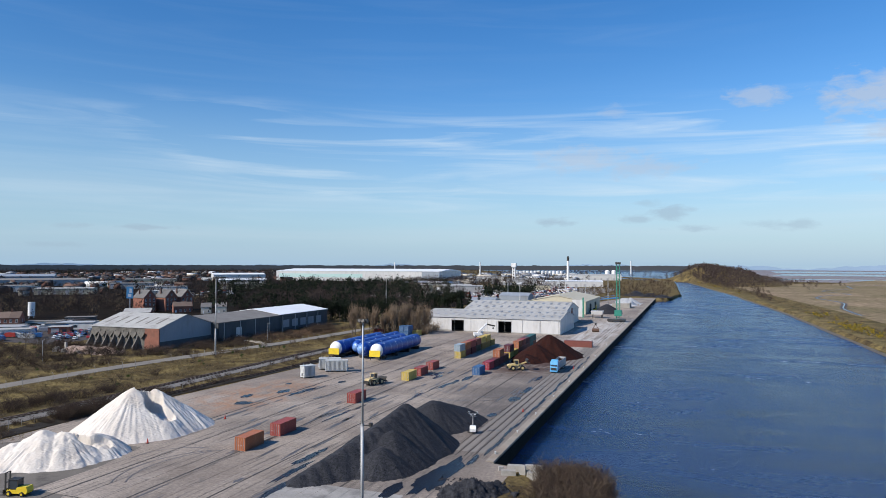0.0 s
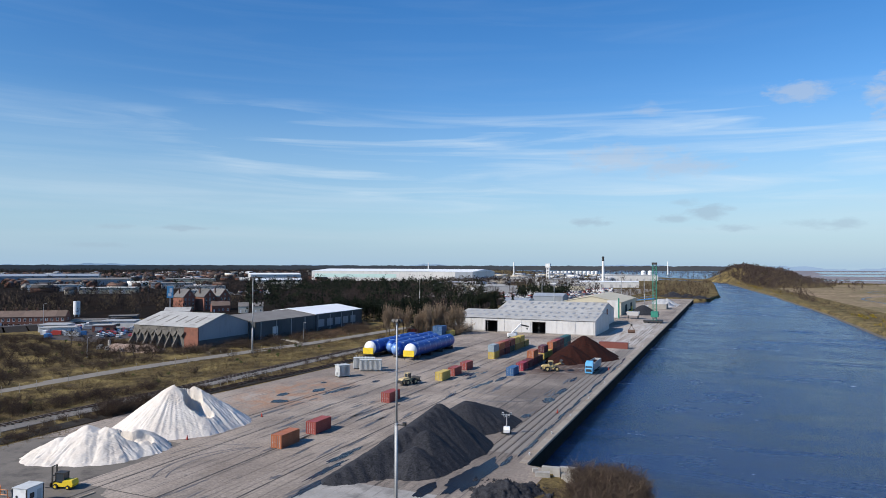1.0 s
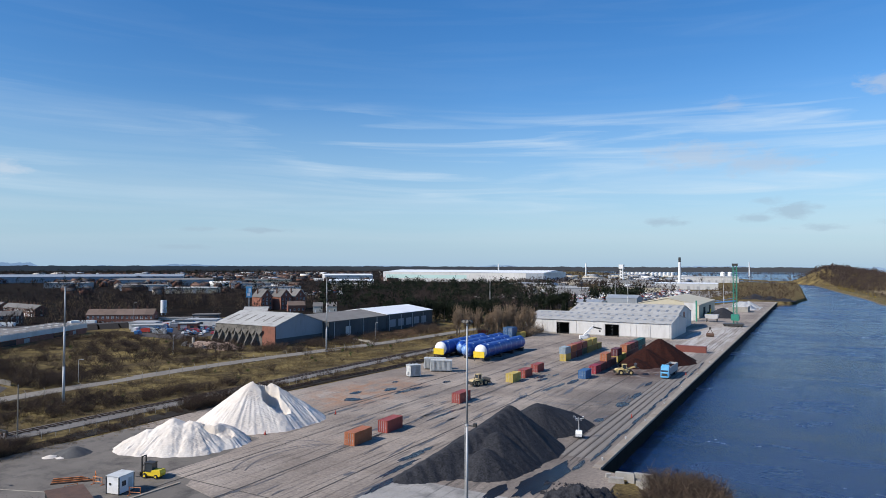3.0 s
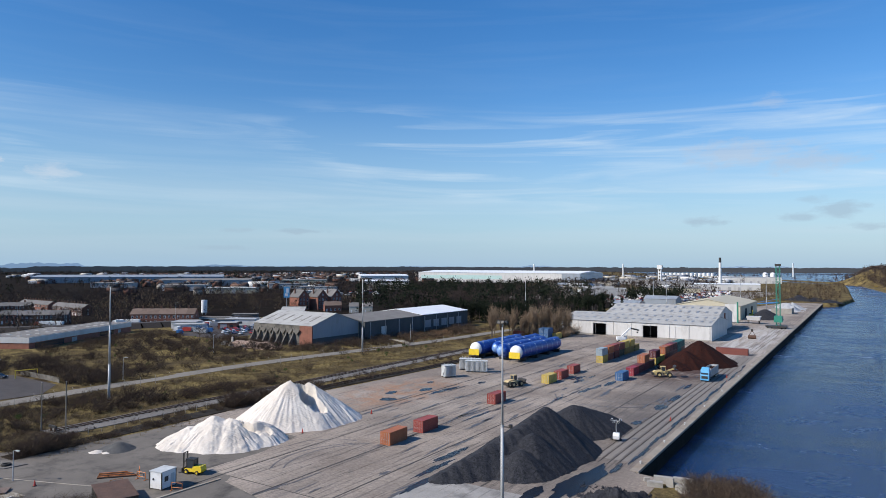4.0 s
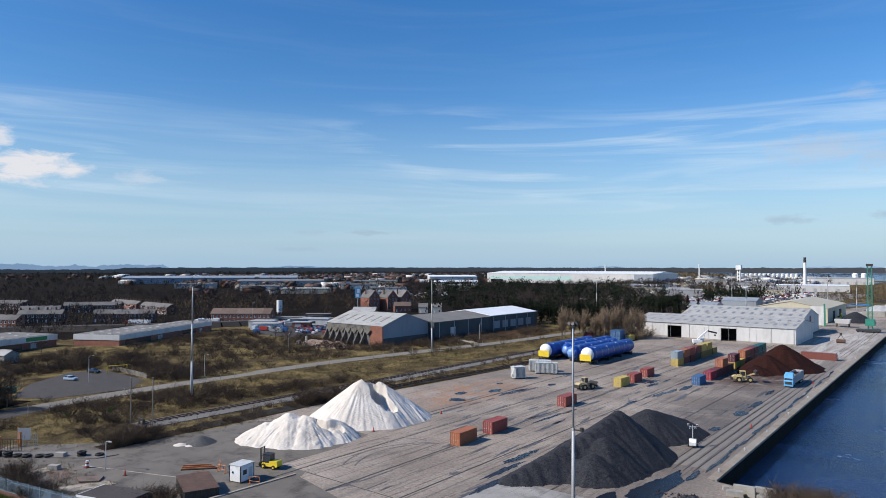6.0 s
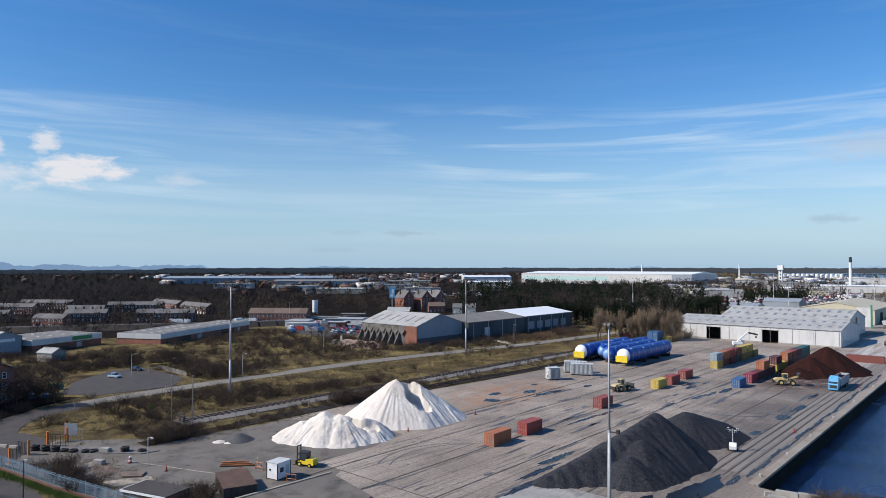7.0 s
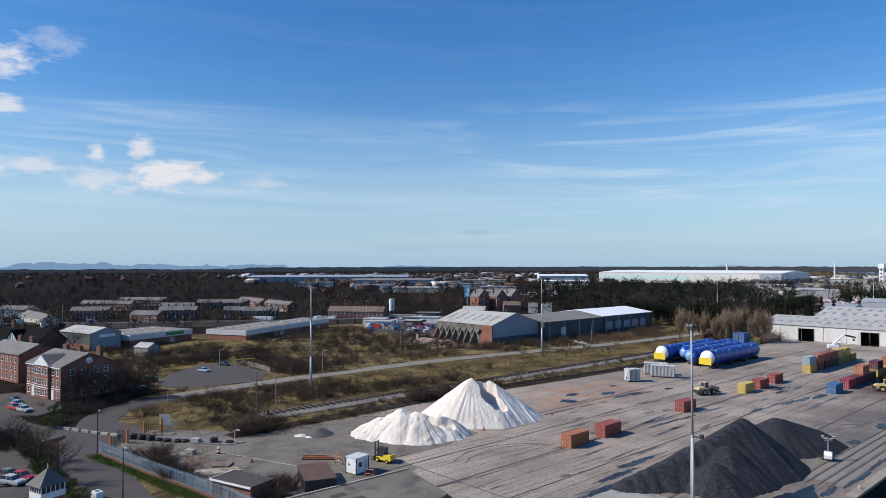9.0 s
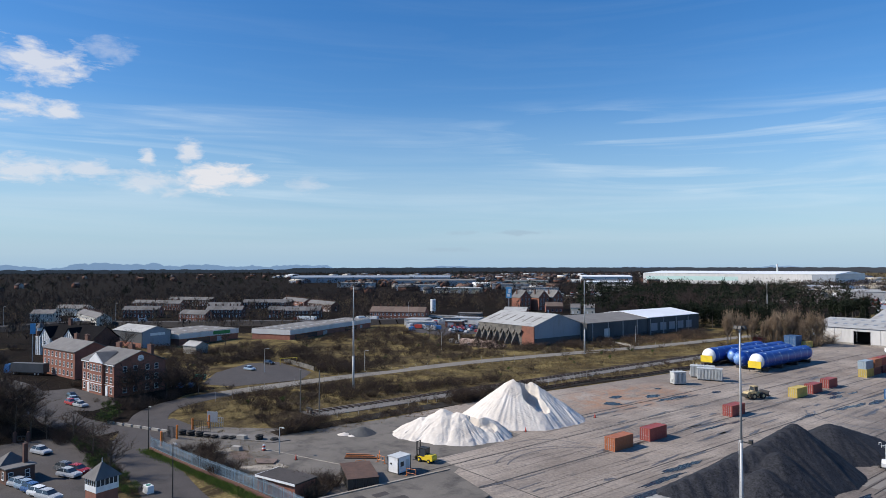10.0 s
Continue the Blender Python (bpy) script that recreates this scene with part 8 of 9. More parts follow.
# ---- marsh, tide and hills on the skyline ----
MARSH = ground_material("salt_marsh", (0.185, 0.148, 0.092), (0.25, 0.19, 0.13), (0.14, 0.12, 0.068), (0.21, 0.15, 0.11), 0.006)
MUD = material("tidal_mud", (0.16, 0.125, 0.11), (0.24, 0.19, 0.16), scale=0.004, fine=8, local=False, rough=0.5)
s = Shape()
ys_ = np.concatenate([np.linspace(-200, 900, 23), np.linspace(950, 1480, 12)])
left = [(float(far_shore(y)) + 41.0, float(y)) for y in ys_]
s.up(left[::-1] + [(3000, -200), (3000, 700), (700, 1700), (420, 1850), (240, 1420)] [::1], -2.0, -1.1)
solo("salt_marsh", s, MARSH, "flat brown-green salt marsh beyond the canal bank", "marsh", kind="structure")
s = Shape().up([(150, 1700), (300, 1450), (700, 1450), (3000, 500), (5200, 600), (5200, 5200), (330, 5200), (150, 2400)], -4.0, -3.2)
solo("tidal_mud", s, MUD, "brown estuary mud at low tide", "mudflat", kind="structure")
s = Shape()
s.strip(smooth_line([(180, 1980), (420, 1960), (800, 1850), (1500, 1600), (3200, 1100)]), 110, -3.4, -3.1)
s.strip(smooth_line([(330, 2900), (800, 2800), (2000, 2500), (4500, 2200)]), 500, -3.4, -3.1)
s.strip(smooth_line([(420, 3900), (1500, 3800), (4900, 3300)]), 900, -3.4, -3.1)
solo("tidal_channel", s, TIDE, "pale blue tidal channels of the estuary", "water", kind="structure")
BANK_MUD = material("creek_mud", (0.05, 0.038, 0.03), (0.09, 0.07, 0.055), scale=0.05, local=False, rough=0.7)
s = Shape().strip(smooth_line([(118, 560), (122, 640), (140, 740), (133, 830), (152, 900), (190, 960), (176, 1060), (235, 1180), (262, 1330), (330, 1400), (400, 1500)]), 5.0, -1.3, -1.08)
solo("creek_bed", s, BANK_MUD, "dark muddy bed of the marsh creek", "creek bed", kind="structure")
s = Shape().strip(smooth_line([(118, 560), (122, 640), (140, 740), (133, 830), (152, 900), (190, 960), (176, 1060), (235, 1180), (262, 1330), (330, 1400), (400, 1500)]), 1.1, -1.2, -1.05)
solo("marsh_creek", s, TIDE, "winding shallow creek in the salt marsh", "creek", kind="structure")


def skyline(name, mat, label, az0, az1, d, base, height, seed, detail, even=0.55):
    s, k = Shape(), 600
    for j in range(k + 1):
        a = radians(az0 + (az1 - az0) * j / k)
        h = height * (even + (1 - even) * noise.fractal(Vector((a * detail, seed + 0.37, 0.61)), 0.45, 2.1, 7))
        h *= min(1.0, j / 14, (k - j) / 14)
        x, y = -math.sin(a) * d, math.cos(a) * d
        s.v += [(x, y, base), (x, y, base + max(h, 1)), (x * 1.02, y * 1.02, base)]
    for j in range(k):
        i = 3 * j
        s.f += [(i, i + 3, i + 4, i + 1), (i + 1, i + 4, i + 5, i + 2)]
    return solo(name, s, mat, label, "hills", kind="structure")


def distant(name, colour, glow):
    """Land so far off that light from the air between is put in as emission."""
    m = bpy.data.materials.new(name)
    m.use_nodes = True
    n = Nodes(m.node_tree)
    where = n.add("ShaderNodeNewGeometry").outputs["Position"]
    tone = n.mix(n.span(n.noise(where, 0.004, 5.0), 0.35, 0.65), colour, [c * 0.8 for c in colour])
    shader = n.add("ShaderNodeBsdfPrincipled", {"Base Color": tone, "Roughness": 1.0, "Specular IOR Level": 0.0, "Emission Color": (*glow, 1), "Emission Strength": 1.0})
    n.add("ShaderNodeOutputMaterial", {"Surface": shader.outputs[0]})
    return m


# haze over the skyline is put into its bluish colour and glow
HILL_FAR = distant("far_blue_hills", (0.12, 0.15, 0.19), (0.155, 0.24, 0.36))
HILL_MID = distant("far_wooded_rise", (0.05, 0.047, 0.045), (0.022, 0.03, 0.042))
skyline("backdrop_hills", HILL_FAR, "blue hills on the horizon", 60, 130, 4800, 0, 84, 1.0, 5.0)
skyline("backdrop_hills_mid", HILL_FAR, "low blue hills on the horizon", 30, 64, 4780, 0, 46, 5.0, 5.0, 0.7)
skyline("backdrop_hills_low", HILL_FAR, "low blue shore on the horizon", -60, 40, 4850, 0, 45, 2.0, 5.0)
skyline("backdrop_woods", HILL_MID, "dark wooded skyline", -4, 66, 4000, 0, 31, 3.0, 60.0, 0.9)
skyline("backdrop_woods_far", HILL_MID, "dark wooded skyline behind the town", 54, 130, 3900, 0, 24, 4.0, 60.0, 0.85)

# ---- plants ----
def sliver(V, F, a, b, w, up):
    """A thin tapering twig from a to b."""
    d = b - a
    side = np.cross(d, up)
    length = np.linalg.norm(side)
    side = side / length * w if length > 1e-6 else np.array([w, 0, 0])
    i = len(V)
    V += [a - side, a + side, b + side * 0.35, b - side * 0.35]
    F.append((i, i + 1, i + 2, i + 3))


def bush_template(seed, stems, spread, width):
    """Bare brush, one high and about spread wide: stems that fork twice."""
    r, V, F = np.random.default_rng(seed), [], []
    for _ in range(stems):
        a = r.uniform(0, 2 * np.pi)
        root = np.array([np.cos(a), np.sin(a), 0]) * r.uniform(0, 0.35) * spread
        tip = root + np.array([np.cos(a) * spread * r.uniform(0.2, 0.6), np.sin(a) * spread * r.uniform(0.2, 0.6), r.uniform(0.45, 0.85)])
        sliver(V, F, root, tip, width * 1.3, r.normal(size=3))
        for _ in range(3):
            s0 = root + (tip - root) * r.uniform(0.35, 1.0)
            s1 = s0 + np.array([r.normal() * 0.2 * spread, r.normal() * 0.2 * spread, r.uniform(0.08, 0.32)])
            sliver(V, F, s0, s1, width, r.normal(size=3))
    return np.array(V), np.array(F)


def tree_template(seed, limbs, width, slim=1.0, forks=5, twigs=2):
    """A bare broadleaf tree one high: limbs and twigs without the trunk."""
    r, V, F = np.random.default_rng(seed), [], []
    for _ in range(limbs):
        a, z = r.uniform(0, 2 * np.pi), r.uniform(0.22, 0.6)
        root = np.array([0, 0, z])
        reach = slim * r.uniform(0.18, 0.38) * (1.15 - z * 0.5)
        tip = root + np.array([np.cos(a) * reach, np.sin(a) * reach, r.uniform(0.15, 0.40)])
        sliver(V, F, root, tip, width * 1.8, r.normal(size=3))
        for _ in range(forks):
            s0 = root + (tip - root) * r.uniform(0.35, 1.0)
            s1 = s0 + np.array([r.normal() * 0.10 * slim, r.normal() * 0.10 * slim, r.uniform(0.02, 0.20)])
            sliver(V, F, s0, s1, width, r.normal(size=3))
            for _ in range(twigs):
                t0 = s0 + (s1 - s0) * r.uniform(0.3, 1.0)
                sliver(V, F, t0, t0 + np.array([r.normal() * 0.06 * slim, r.normal() * 0.06 * slim, r.uniform(0.0, 0.10)]), width * 0.7, r.normal(size=3))
    V = np.array(V)
    return V / np.array([1, 1, max(V[:, 2].max(), 0.5)]), np.array(F)


def crown_template(seed, leaves, size, shape="round"):
    """An evergreen crown one high of small leaf pads, uneven, with gaps."""
    r, V, F = np.random.default_rng(seed), [], []
    lobes = [(r.normal(size=3) * (0.13, 0.13, 0.17) + (0, 0, 0.6), r.uniform(0.14, 0.24)) for _ in range(9)]
    for _ in range(leaves):
        if shape == "cone":
            z = r.uniform(0.08, 1.0)
            a, rad = r.uniform(0, 2 * np.pi), (1.02 - z) * 0.26 * np.sqrt(r.uniform(0.3, 1.0)) * (0.8 + 0.4 * np.sin(z * 40))
            c = np.array([np.cos(a) * rad, np.sin(a) * rad, z])
        else:
            centre, rad = lobes[r.integers(len(lobes))]
            d = r.normal(size=3)
            c = centre + d / np.linalg.norm(d) * rad * r.uniform(0.6, 1.05)
        u, w = r.normal(size=3), r.normal(size=3)
        u, w = u / np.linalg.norm(u) * size, w / np.linalg.norm(w) * size
        if shape == "twigs":
            # a spray of twigs rather than a leaf pad
            u, w = u + np.array([0, 0, size * 1.1]), w * 0.5
        i = len(V)
        V += [c - u, c + w, c + u, c - w * 0.6]
        F.append((i, i + 1, i + 2, i + 3))
    return np.array(V), np.array(F)


def tuft_template(seed, blades, width):
    r, V, F = np.random.default_rng(seed), [], []
    for _ in range(blades):
        root = np.array([r.normal() * 0.5, r.normal() * 0.5, -0.05])
        sliver(V, F, root, root + np.array([r.normal() * 0.35, r.normal() * 0.35, r.uniform(0.4, 1.0)]), width, r.normal(size=3))
    return np.array(V), np.array(F)


BUSHES = [bush_template(j, 84, 1.05, 0.0058) for j in range(5)]
FAR_BUSHES = [bush_template(20 + j, 10, 1.0, 0.05) for j in range(4)]
TREES = [tree_template(40 + j, 24, 0.0042, 1.15, 6, 2) for j in range(4)]
FAR_TREES = [crown_template(50 + j, 34, 0.07, "twigs") for j in range(4)]
MID_TREES = [crown_template(55 + j, 60, 0.052, "twigs") for j in range(4)]
MID_BUSHES = [bush_template(30 + j, 52, 1.15, 0.0066) for j in range(5)]
POPLARS = [tree_template(60 + j, 60, 0.0036, 0.45) for j in range(3)]
PINES = [crown_template(70 + j, 1100, 0.025, "cone" if j % 2 else "round") for j in range(4)]
FAR_PINES = [crown_template(80 + j, 60, 0.09) for j in range(3)]
BELT_PINES = [crown_template(95 + j, 74, 0.062) for j in range(3)]
HILL_TREES = [crown_template(85 + j, 64, 0.066) for j in range(3)]
SHRUBS = [crown_template(90 + j, 420, 0.035) for j in range(3)]
TUFTS = [tuft_template(100 + j, 12, 0.05) for j in range(4)]


def rows_for(points, lo, hi, stretch=(0.9, 1.2), sink=0.05):
    points = np.asarray(points)
    z = land_height(points[:, 0], points[:, 1]) - sink
    return [(x, y, zz, rng.uniform(lo, hi), rng.uniform(0, 6.28), rng.uniform(*stretch), rng.integers(0, 12)) for (x, y), zz in zip(points, z)]


def spread(x0, x1, y0, y1, count, clump=0.0, cell=14.0):
    """Places in a rectangle, gathered into clumps by a noise field."""
    out = []
    while len(out) < count:
        x, y = rng.uniform(x0, x1), rng.uniform(y0, y1)
        if noise.noise(Vector((x / cell, y / cell, clump * 7.3))) > clump - 0.5 * rng.uniform():
            out.append((x, y))
    return np.array(out)


def off_paths(points, margin=4.5):
    """Leaves out what would stand on the road, the paved lots or in a building."""
    road = np.array(ROAD)
    keep = []
    for x, y in points:
        d = np.hypot(road[:, 0] - x, road[:, 1] - y).min()
        lots = (-240 < x < -192 and 68 < y < 107) or (-328 < x < -263 and 211 < y < 301)
        sheds = (-254 < x < -205 and 211 < y < 258) or (-241 < x < -201 and 246 < y < 348) or (-222 < x < -196 and 34 < y < 60) or (-265 < x < -232 and 30 < y < 54) or (-350 < x < -294 and 92 < y < 132) or (-352 < x < -294 and 132 < y < 215 and x < -285 - (y - 132) * 0.5) or (x < -306 and 64 < y < 92)
        lane = 8 < y < 37 and -262 < x < -180 and abs(y - (26 + (x + 196) * 0.06)) < 6 + max(0, (x + 225) * 0.15)
        if d > margin and not lots and not sheds and not lane:
            keep.append((x, y))
    return np.array(keep)


# brush along the siding and in the waste ground
pts = np.concatenate([spread(-152, -137.5, 62, 76, 60), spread(-141, -137, 76, 320, 80, 0.05, 9), spread(-137, -131.5, 60, 118, 70, 0.05, 9), spread(-136.5, -131.0, 118, 310, 70, 0.1, 9)])
scatter("siding_brush", MID_BUSHES, rows_for(pts, 0.8, 1.7), TWIG, "low bare brown brush along the siding", "brush")
pts = off_paths(np.concatenate([spread(-181, -151, 56, 330, 50, 0.2, 16), spread(-178, -154, 66, 112, 170, -0.2, 16), spread(-160, -151, 112, 150, 50, 0.0)]))
scatter("embankment_brush", MID_BUSHES, rows_for(pts, 1.2, 3.0), TWIG, "bare russet brush on the grass bank", "brush")
pts = off_paths(np.concatenate([spread(-330, -194, 62, 215, 800, 0.05, 22), spread(-262, -194, 195, 214, 90, 0.0), spread(-205, -176, 205, 330, 180, 0.05), spread(-250, -192, 36, 66, 140, -0.2), spread(-262, -192, 60, 128, 150)]))
scatter("waste_brush", MID_BUSHES, rows_for(pts, 1.4, 3.6), TWIG, "dense bare brush over the waste ground", "brush")
pts = off_paths(np.concatenate([spread(-200, -176, 262, 312, 280, -0.3)]), 5.5)
scatter("russet_brush", MID_BUSHES, rows_for(pts, 0.9, 1.7), TWIG_WARM, "low russet brush before the long shed", "brush")
pts = off_paths(np.concatenate([spread(-183, -151, 56, 330, 5200, -0.2), spread(-330, -192, 62, 330, 5200, 0.0), spread(-176, -128, 255, 330, 900)]), 4.0)
scatter("dry_grass", TUFTS, rows_for(pts, 0.35, 0.8), GRASS, "tussocks of dry yellow winter grass", "grass")
pts = np.concatenate([spread(-131, -104, 41, 52, 420, 0.1, 5), spread(-150, -128, 44, 60, 160, 0.1, 4), spread(-137, -128, 64, 100, 260, 0.0, 5)])
scatter("gate_weeds", TUFTS, rows_for(pts, 0.25, 0.6), GRASS, "dry weeds growing through the old concrete by the gate", "weeds")
pts = np.array([(-138 + t * 46 + rng.normal() * 0.7, 34.9 + t * 7.2 + rng.normal() * 0.6) for t in rng.uniform(0, 1, 1800)])
scatter("verge_grass", TUFTS, rows_for(pts, 0.35, 0.6), GRASS_GREEN, "bright green grass verge along the fence", "grass")
pts = np.concatenate([spread(-139, -134, 112, 124, 16, -0.5), spread(-140, -135, 124, 150, 14, -0.2), spread(-137, -132, 60, 72, 10, -0.3)])
scatter("ditch_bushes", BUSHES, rows_for(pts, 2.4, 4.0), TWIG, "tall bare bushes in the ditch behind the salt", "brush")
# brush at the quay's near corner and about the hut
pts = np.concatenate([spread(-22, -13, 99, 109.5, 80, -0.5), spread(-19, -13, 92, 99, 26, -0.5)])
scatter("shore_brush", BUSHES, rows_for(pts, 2.6, 4.6), TWIG, "tall bare shoreline bushes at the quay's end", "brush")
pts = np.concatenate([spread(-100, -93, 46, 54, 26, -0.5), spread(-132, -112, 40, 44, 22, -0.3)])
scatter("hut_brush", BUSHES, rows_for(pts, 1.6, 3.2), TWIG, "pale bare bushes round the brick hut", "brush")
pts = off_paths(np.concatenate([spread(-330, -190, 62, 330, 60, 0.1), spread(-178, -152, 64, 240, 16, 0.1), [(-19, 101), (-16.5, 103)], spread(-152, -112, 24.4, 27.6, 70), spread(-188, -178, 35, 40, 12), spread(-165, -154, 23, 27, 8)]))
scatter("green_shrubs", SHRUBS, rows_for(pts, 1.6, 2.8, (0.6, 0.9)), SHRUB, "dark green holly and bramble shrubs", "shrubs")


def planted_tree(kind, at, height, twig_mat, templates, j, trunk_r, label, group, trunk_to=0.8):
    v = thing(kind, label, "tree", group, at)
    s = Shape()
    lean = 0.02 * height
    s.tube((0, 0, -0.3), (lean * 0.4, 0, height * trunk_to * 0.45), trunk_r, trunk_r * 0.7, 7)
    s.tube((lean * 0.4, 0, height * trunk_to * 0.45), (lean, lean * 0.3, height * trunk_to), trunk_r * 0.7, trunk_r * 0.2, 6)
    part("trunk", s, BARK, v)
    tv, tf = templates[j % len(templates)]
    m = bpy.data.meshes.new("crown")
    m.from_pydata((tv * height).tolist(), [], tf.tolist())
    m.materials.append(twig_mat)
    ob = new("crown", m)
    ob.parent = v
    return v


# poplars by the vessels
made = [planted_tree("poplar_tree", pose(-150, 296, 0), 17.0, TWIG_TAN, POPLARS, j, 0.22, "tall bare brown poplar in a row behind the yard", "poplars", 0.9) for j in range(3)]
for j in range(24):
    m = pose(-158 + 32 * (j / 24) + rng.normal() * 1.5, 290 + 26 * (j / 24) + rng.uniform(0, 14), 0, 0, 0, rng.uniform(0, 360))
    t = copy_thing(made[j % 3], m)
    t.scale = [rng.uniform(0.6, 1.1)] * 3
for t, m in zip(made, (pose(-155.5, 289, 0), pose(-150.5, 291, 0), pose(-140, 303, 0))):
    t.matrix_basis = m
# evergreen belt
made = [planted_tree("evergreen_tree", pose(-190, 352 + 9 * j, 0), 15.0, EVERGREEN, PINES, j, 0.3, "dark evergreen tree in a dense shelter belt", "evergreen belt", 0.7) for j in range(4)]
belt = [(-240 + 3.6 * j + rng.normal() * 1.0, 352 + 1.0 * j + rng.normal() * 2.5) for j in range(17)] + [(-236 + 4.4 * j + rng.normal(), 366 + 0.6 * j + rng.normal() * 3) for j in range(14)] + [(-190 + rng.uniform(-12, 34), 455 + rng.uniform(0, 60)) for _ in range(22)] + [(-150 + rng.uniform(-10, 14), 318 + rng.uniform(0, 18)) for _ in range(3)]
for j, (x, y) in enumerate(belt):
    t = copy_thing(made[j % 4], pose(x, y, 0, 0, 0, rng.uniform(0, 360)))
    t.scale = [rng.uniform(0.75, 1.12)] * 3
# bare trees by the lane, the car park and in the waste ground
made = [planted_tree("bare_tree", pose(-132, 27.5, 0), 7.0, TWIG, TREES, j, 0.16, "bare winter tree with fine dark twigs", "bare trees") for j in range(4)]
LANE_TREES = [(-170, 22), (-176, 17), (-166, 16), (-181, 21), (-160, 21), (-154, 25), (-147, 25.5), (-140, 26), (-168, 10), (-176, 8), (-186, 14), (-124, 25.8), (-196, 58), (-204, 54), (-190, 62), (-209, 60), (-192, 54), (-199, 66), (-215, 190), (-236, 150), (-262, 130), (-290, 176), (-248, 196), (-300, 110), (-256, 96), (-231, 172), (-211, 128), (-270, 205), (-188, 226), (-222, 206)]
for j, (x, y) in enumerate(LANE_TREES):
    t = copy_thing(made[j % 4], pose(x, y, 0, 0, 0, rng.uniform(0, 360)))
    t.scale = [rng.uniform(0.7, 1.25)] * 3
for t, m in zip(made, (pose(-133.0, 27.8, 0), pose(-163, 18.5, 0), pose(-172, 14, 0), pose(-182, 10, 0))):
    t.matrix_basis = m

# far woods
def in_rows(p):
    """Whether a place lies among the terraces or before them."""
    a = math.degrees(math.atan2(-p[0], p[1]))
    d = math.hypot(p[0], p[1])
    return 56 < a < 92 and d < 640


pts = np.concatenate([spread(-420, -265, 350, 640, 800, -0.1, 60), spread(-265, -188, 430, 640, 260, 0.0, 60), wedge(20, 44, 620, 1250, 1600, rng, 0.8), wedge(44, 92, 560, 900, 1250, rng, 0.8)])
pts = np.array([p for p in pts if not (p[0] < -0.74 * p[1] and p[1] < 640 and p[0] > -0.95 * p[1] and rng.uniform() < 0.7) and not (p[1] < 432 and -410 < p[0] < -262) and not (-500 < p[0] < -330 and p[1] < 300) and not in_rows(p) and not (-120 < p[0] < -60 and p[1] < 570)])
scatter("mid_woods", MID_TREES, rows_for(pts, 5, 11), TWIG_DARK, "dark bare woods beyond the sheds", "woods")
pts = np.concatenate([wedge(34, 58, 860, 3900, 1300, rng, 0.7), wedge(58, 95, 800, 3600, 1250, rng, 0.9), wedge(8, 36, 1100, 3900, 1150, rng, 0.8), wedge(0, 9, 1800, 3900, 260, rng, 0.8), wedge(10, 24, 640, 1300, 500, rng)])
scatter("far_woods", FAR_TREES, rows_for(pts, 9, 16, (0.8, 1.1)), TWIG_DARK, "bare woods and hedges across the plain", "woods")
pts = np.concatenate([wedge(20, 40, 480, 1150, 420, rng, 0.8), wedge(44, 95, 700, 3500, 420, rng, 0.6), spread(-205, -160, 640, 760, 60)])
scatter("far_evergreens", BELT_PINES, rows_for(pts, 10, 16), EVERGREEN, "dark evergreens among the woods", "woods")
# embankment hedge in front of the terraces
pts = np.array([(-470 + t * 130 + rng.normal() * 5, 30 + t * 260 + rng.normal() * 5) for t in rng.uniform(0, 1, 420)])
scatter("road_hedge", FAR_BUSHES, rows_for(pts, 2, 3.6), TWIG_DARK, "dark bare hedge along the main road", "hedge")

# far bank: scrub, gorse and the wooded hill
ys_ = rng.uniform(230, 1500, 1500)
pts = np.stack([far_shore(ys_) + rng.uniform(7, 34, 1500), ys_], -1)
scatter("bank_scrub", HILL_TREES, rows_for(pts[:520], 1.4, 3.2, (0.6, 0.9), 0.5), TWIG_BANK, "russet scrub along the far canal bank", "scrub")
scatter("bank_grass", TUFTS, rows_for(pts[900:], 1.0, 2.2), GRASS, "tussocks of tan grass on the far canal bank", "grass")
ys_ = np.concatenate([rng.normal(430, 26, 60), rng.normal(540, 12, 16), rng.normal(330, 25, 50), rng.uniform(900, 1400, 60)])
scatter("bank_gorse", FAR_PINES, rows_for(np.stack([far_shore(ys_) + rng.uniform(6, 20, len(ys_)), ys_], -1), 2.2, 3.8, (0.6, 0.9)), GORSE, "yellow flowering gorse on the far bank", "gorse")
ys_ = rng.uniform(700, 1400, 170)
scatter("bank_shrubs", FAR_PINES, rows_for(np.array([(far_shore(y) + o, y) for y, o in ((300, 26), (330, 16), (415, 22), (470, 15), (545, 12), (560, 20), (640, 14), (700, 16), (712, 22), (790, 12), (830, 18), (960, 14), (985, 20))]), 3.0, 4.6, (0.6, 0.8)), TWIG, "dark rounded shrubs along the far bank", "shrubs")
scatter("bank_trees", FAR_TREES, rows_for(np.stack([far_shore(ys_) + rng.uniform(10, 55, 170) * smoothstep(600, 1100, ys_) + 6, ys_], -1), 4, 8), TWIG, "small bare trees along the far bank", "trees")
pts = np.stack([rng.normal(42, 62, 2800), rng.normal(1475, 150, 2800)], -1)
pts = np.array([p for p in pts if p[0] > far_shore(p[1]) + 12])
scatter("hill_woods", HILL_TREES, rows_for(pts[:1500], 4, 12.5, (0.7, 1.1)), TWIG_HILL, "bare woods over the low hill", "woods")
ys_ = rng.uniform(1230, 1440, 60)
scatter("hill_gorse", FAR_PINES, rows_for(np.stack([far_shore(ys_) + rng.uniform(24, 62, 60), ys_], -1), 3, 6, (0.5, 0.8)), GORSE, "yellow gorse on the hill's flank", "gorse")
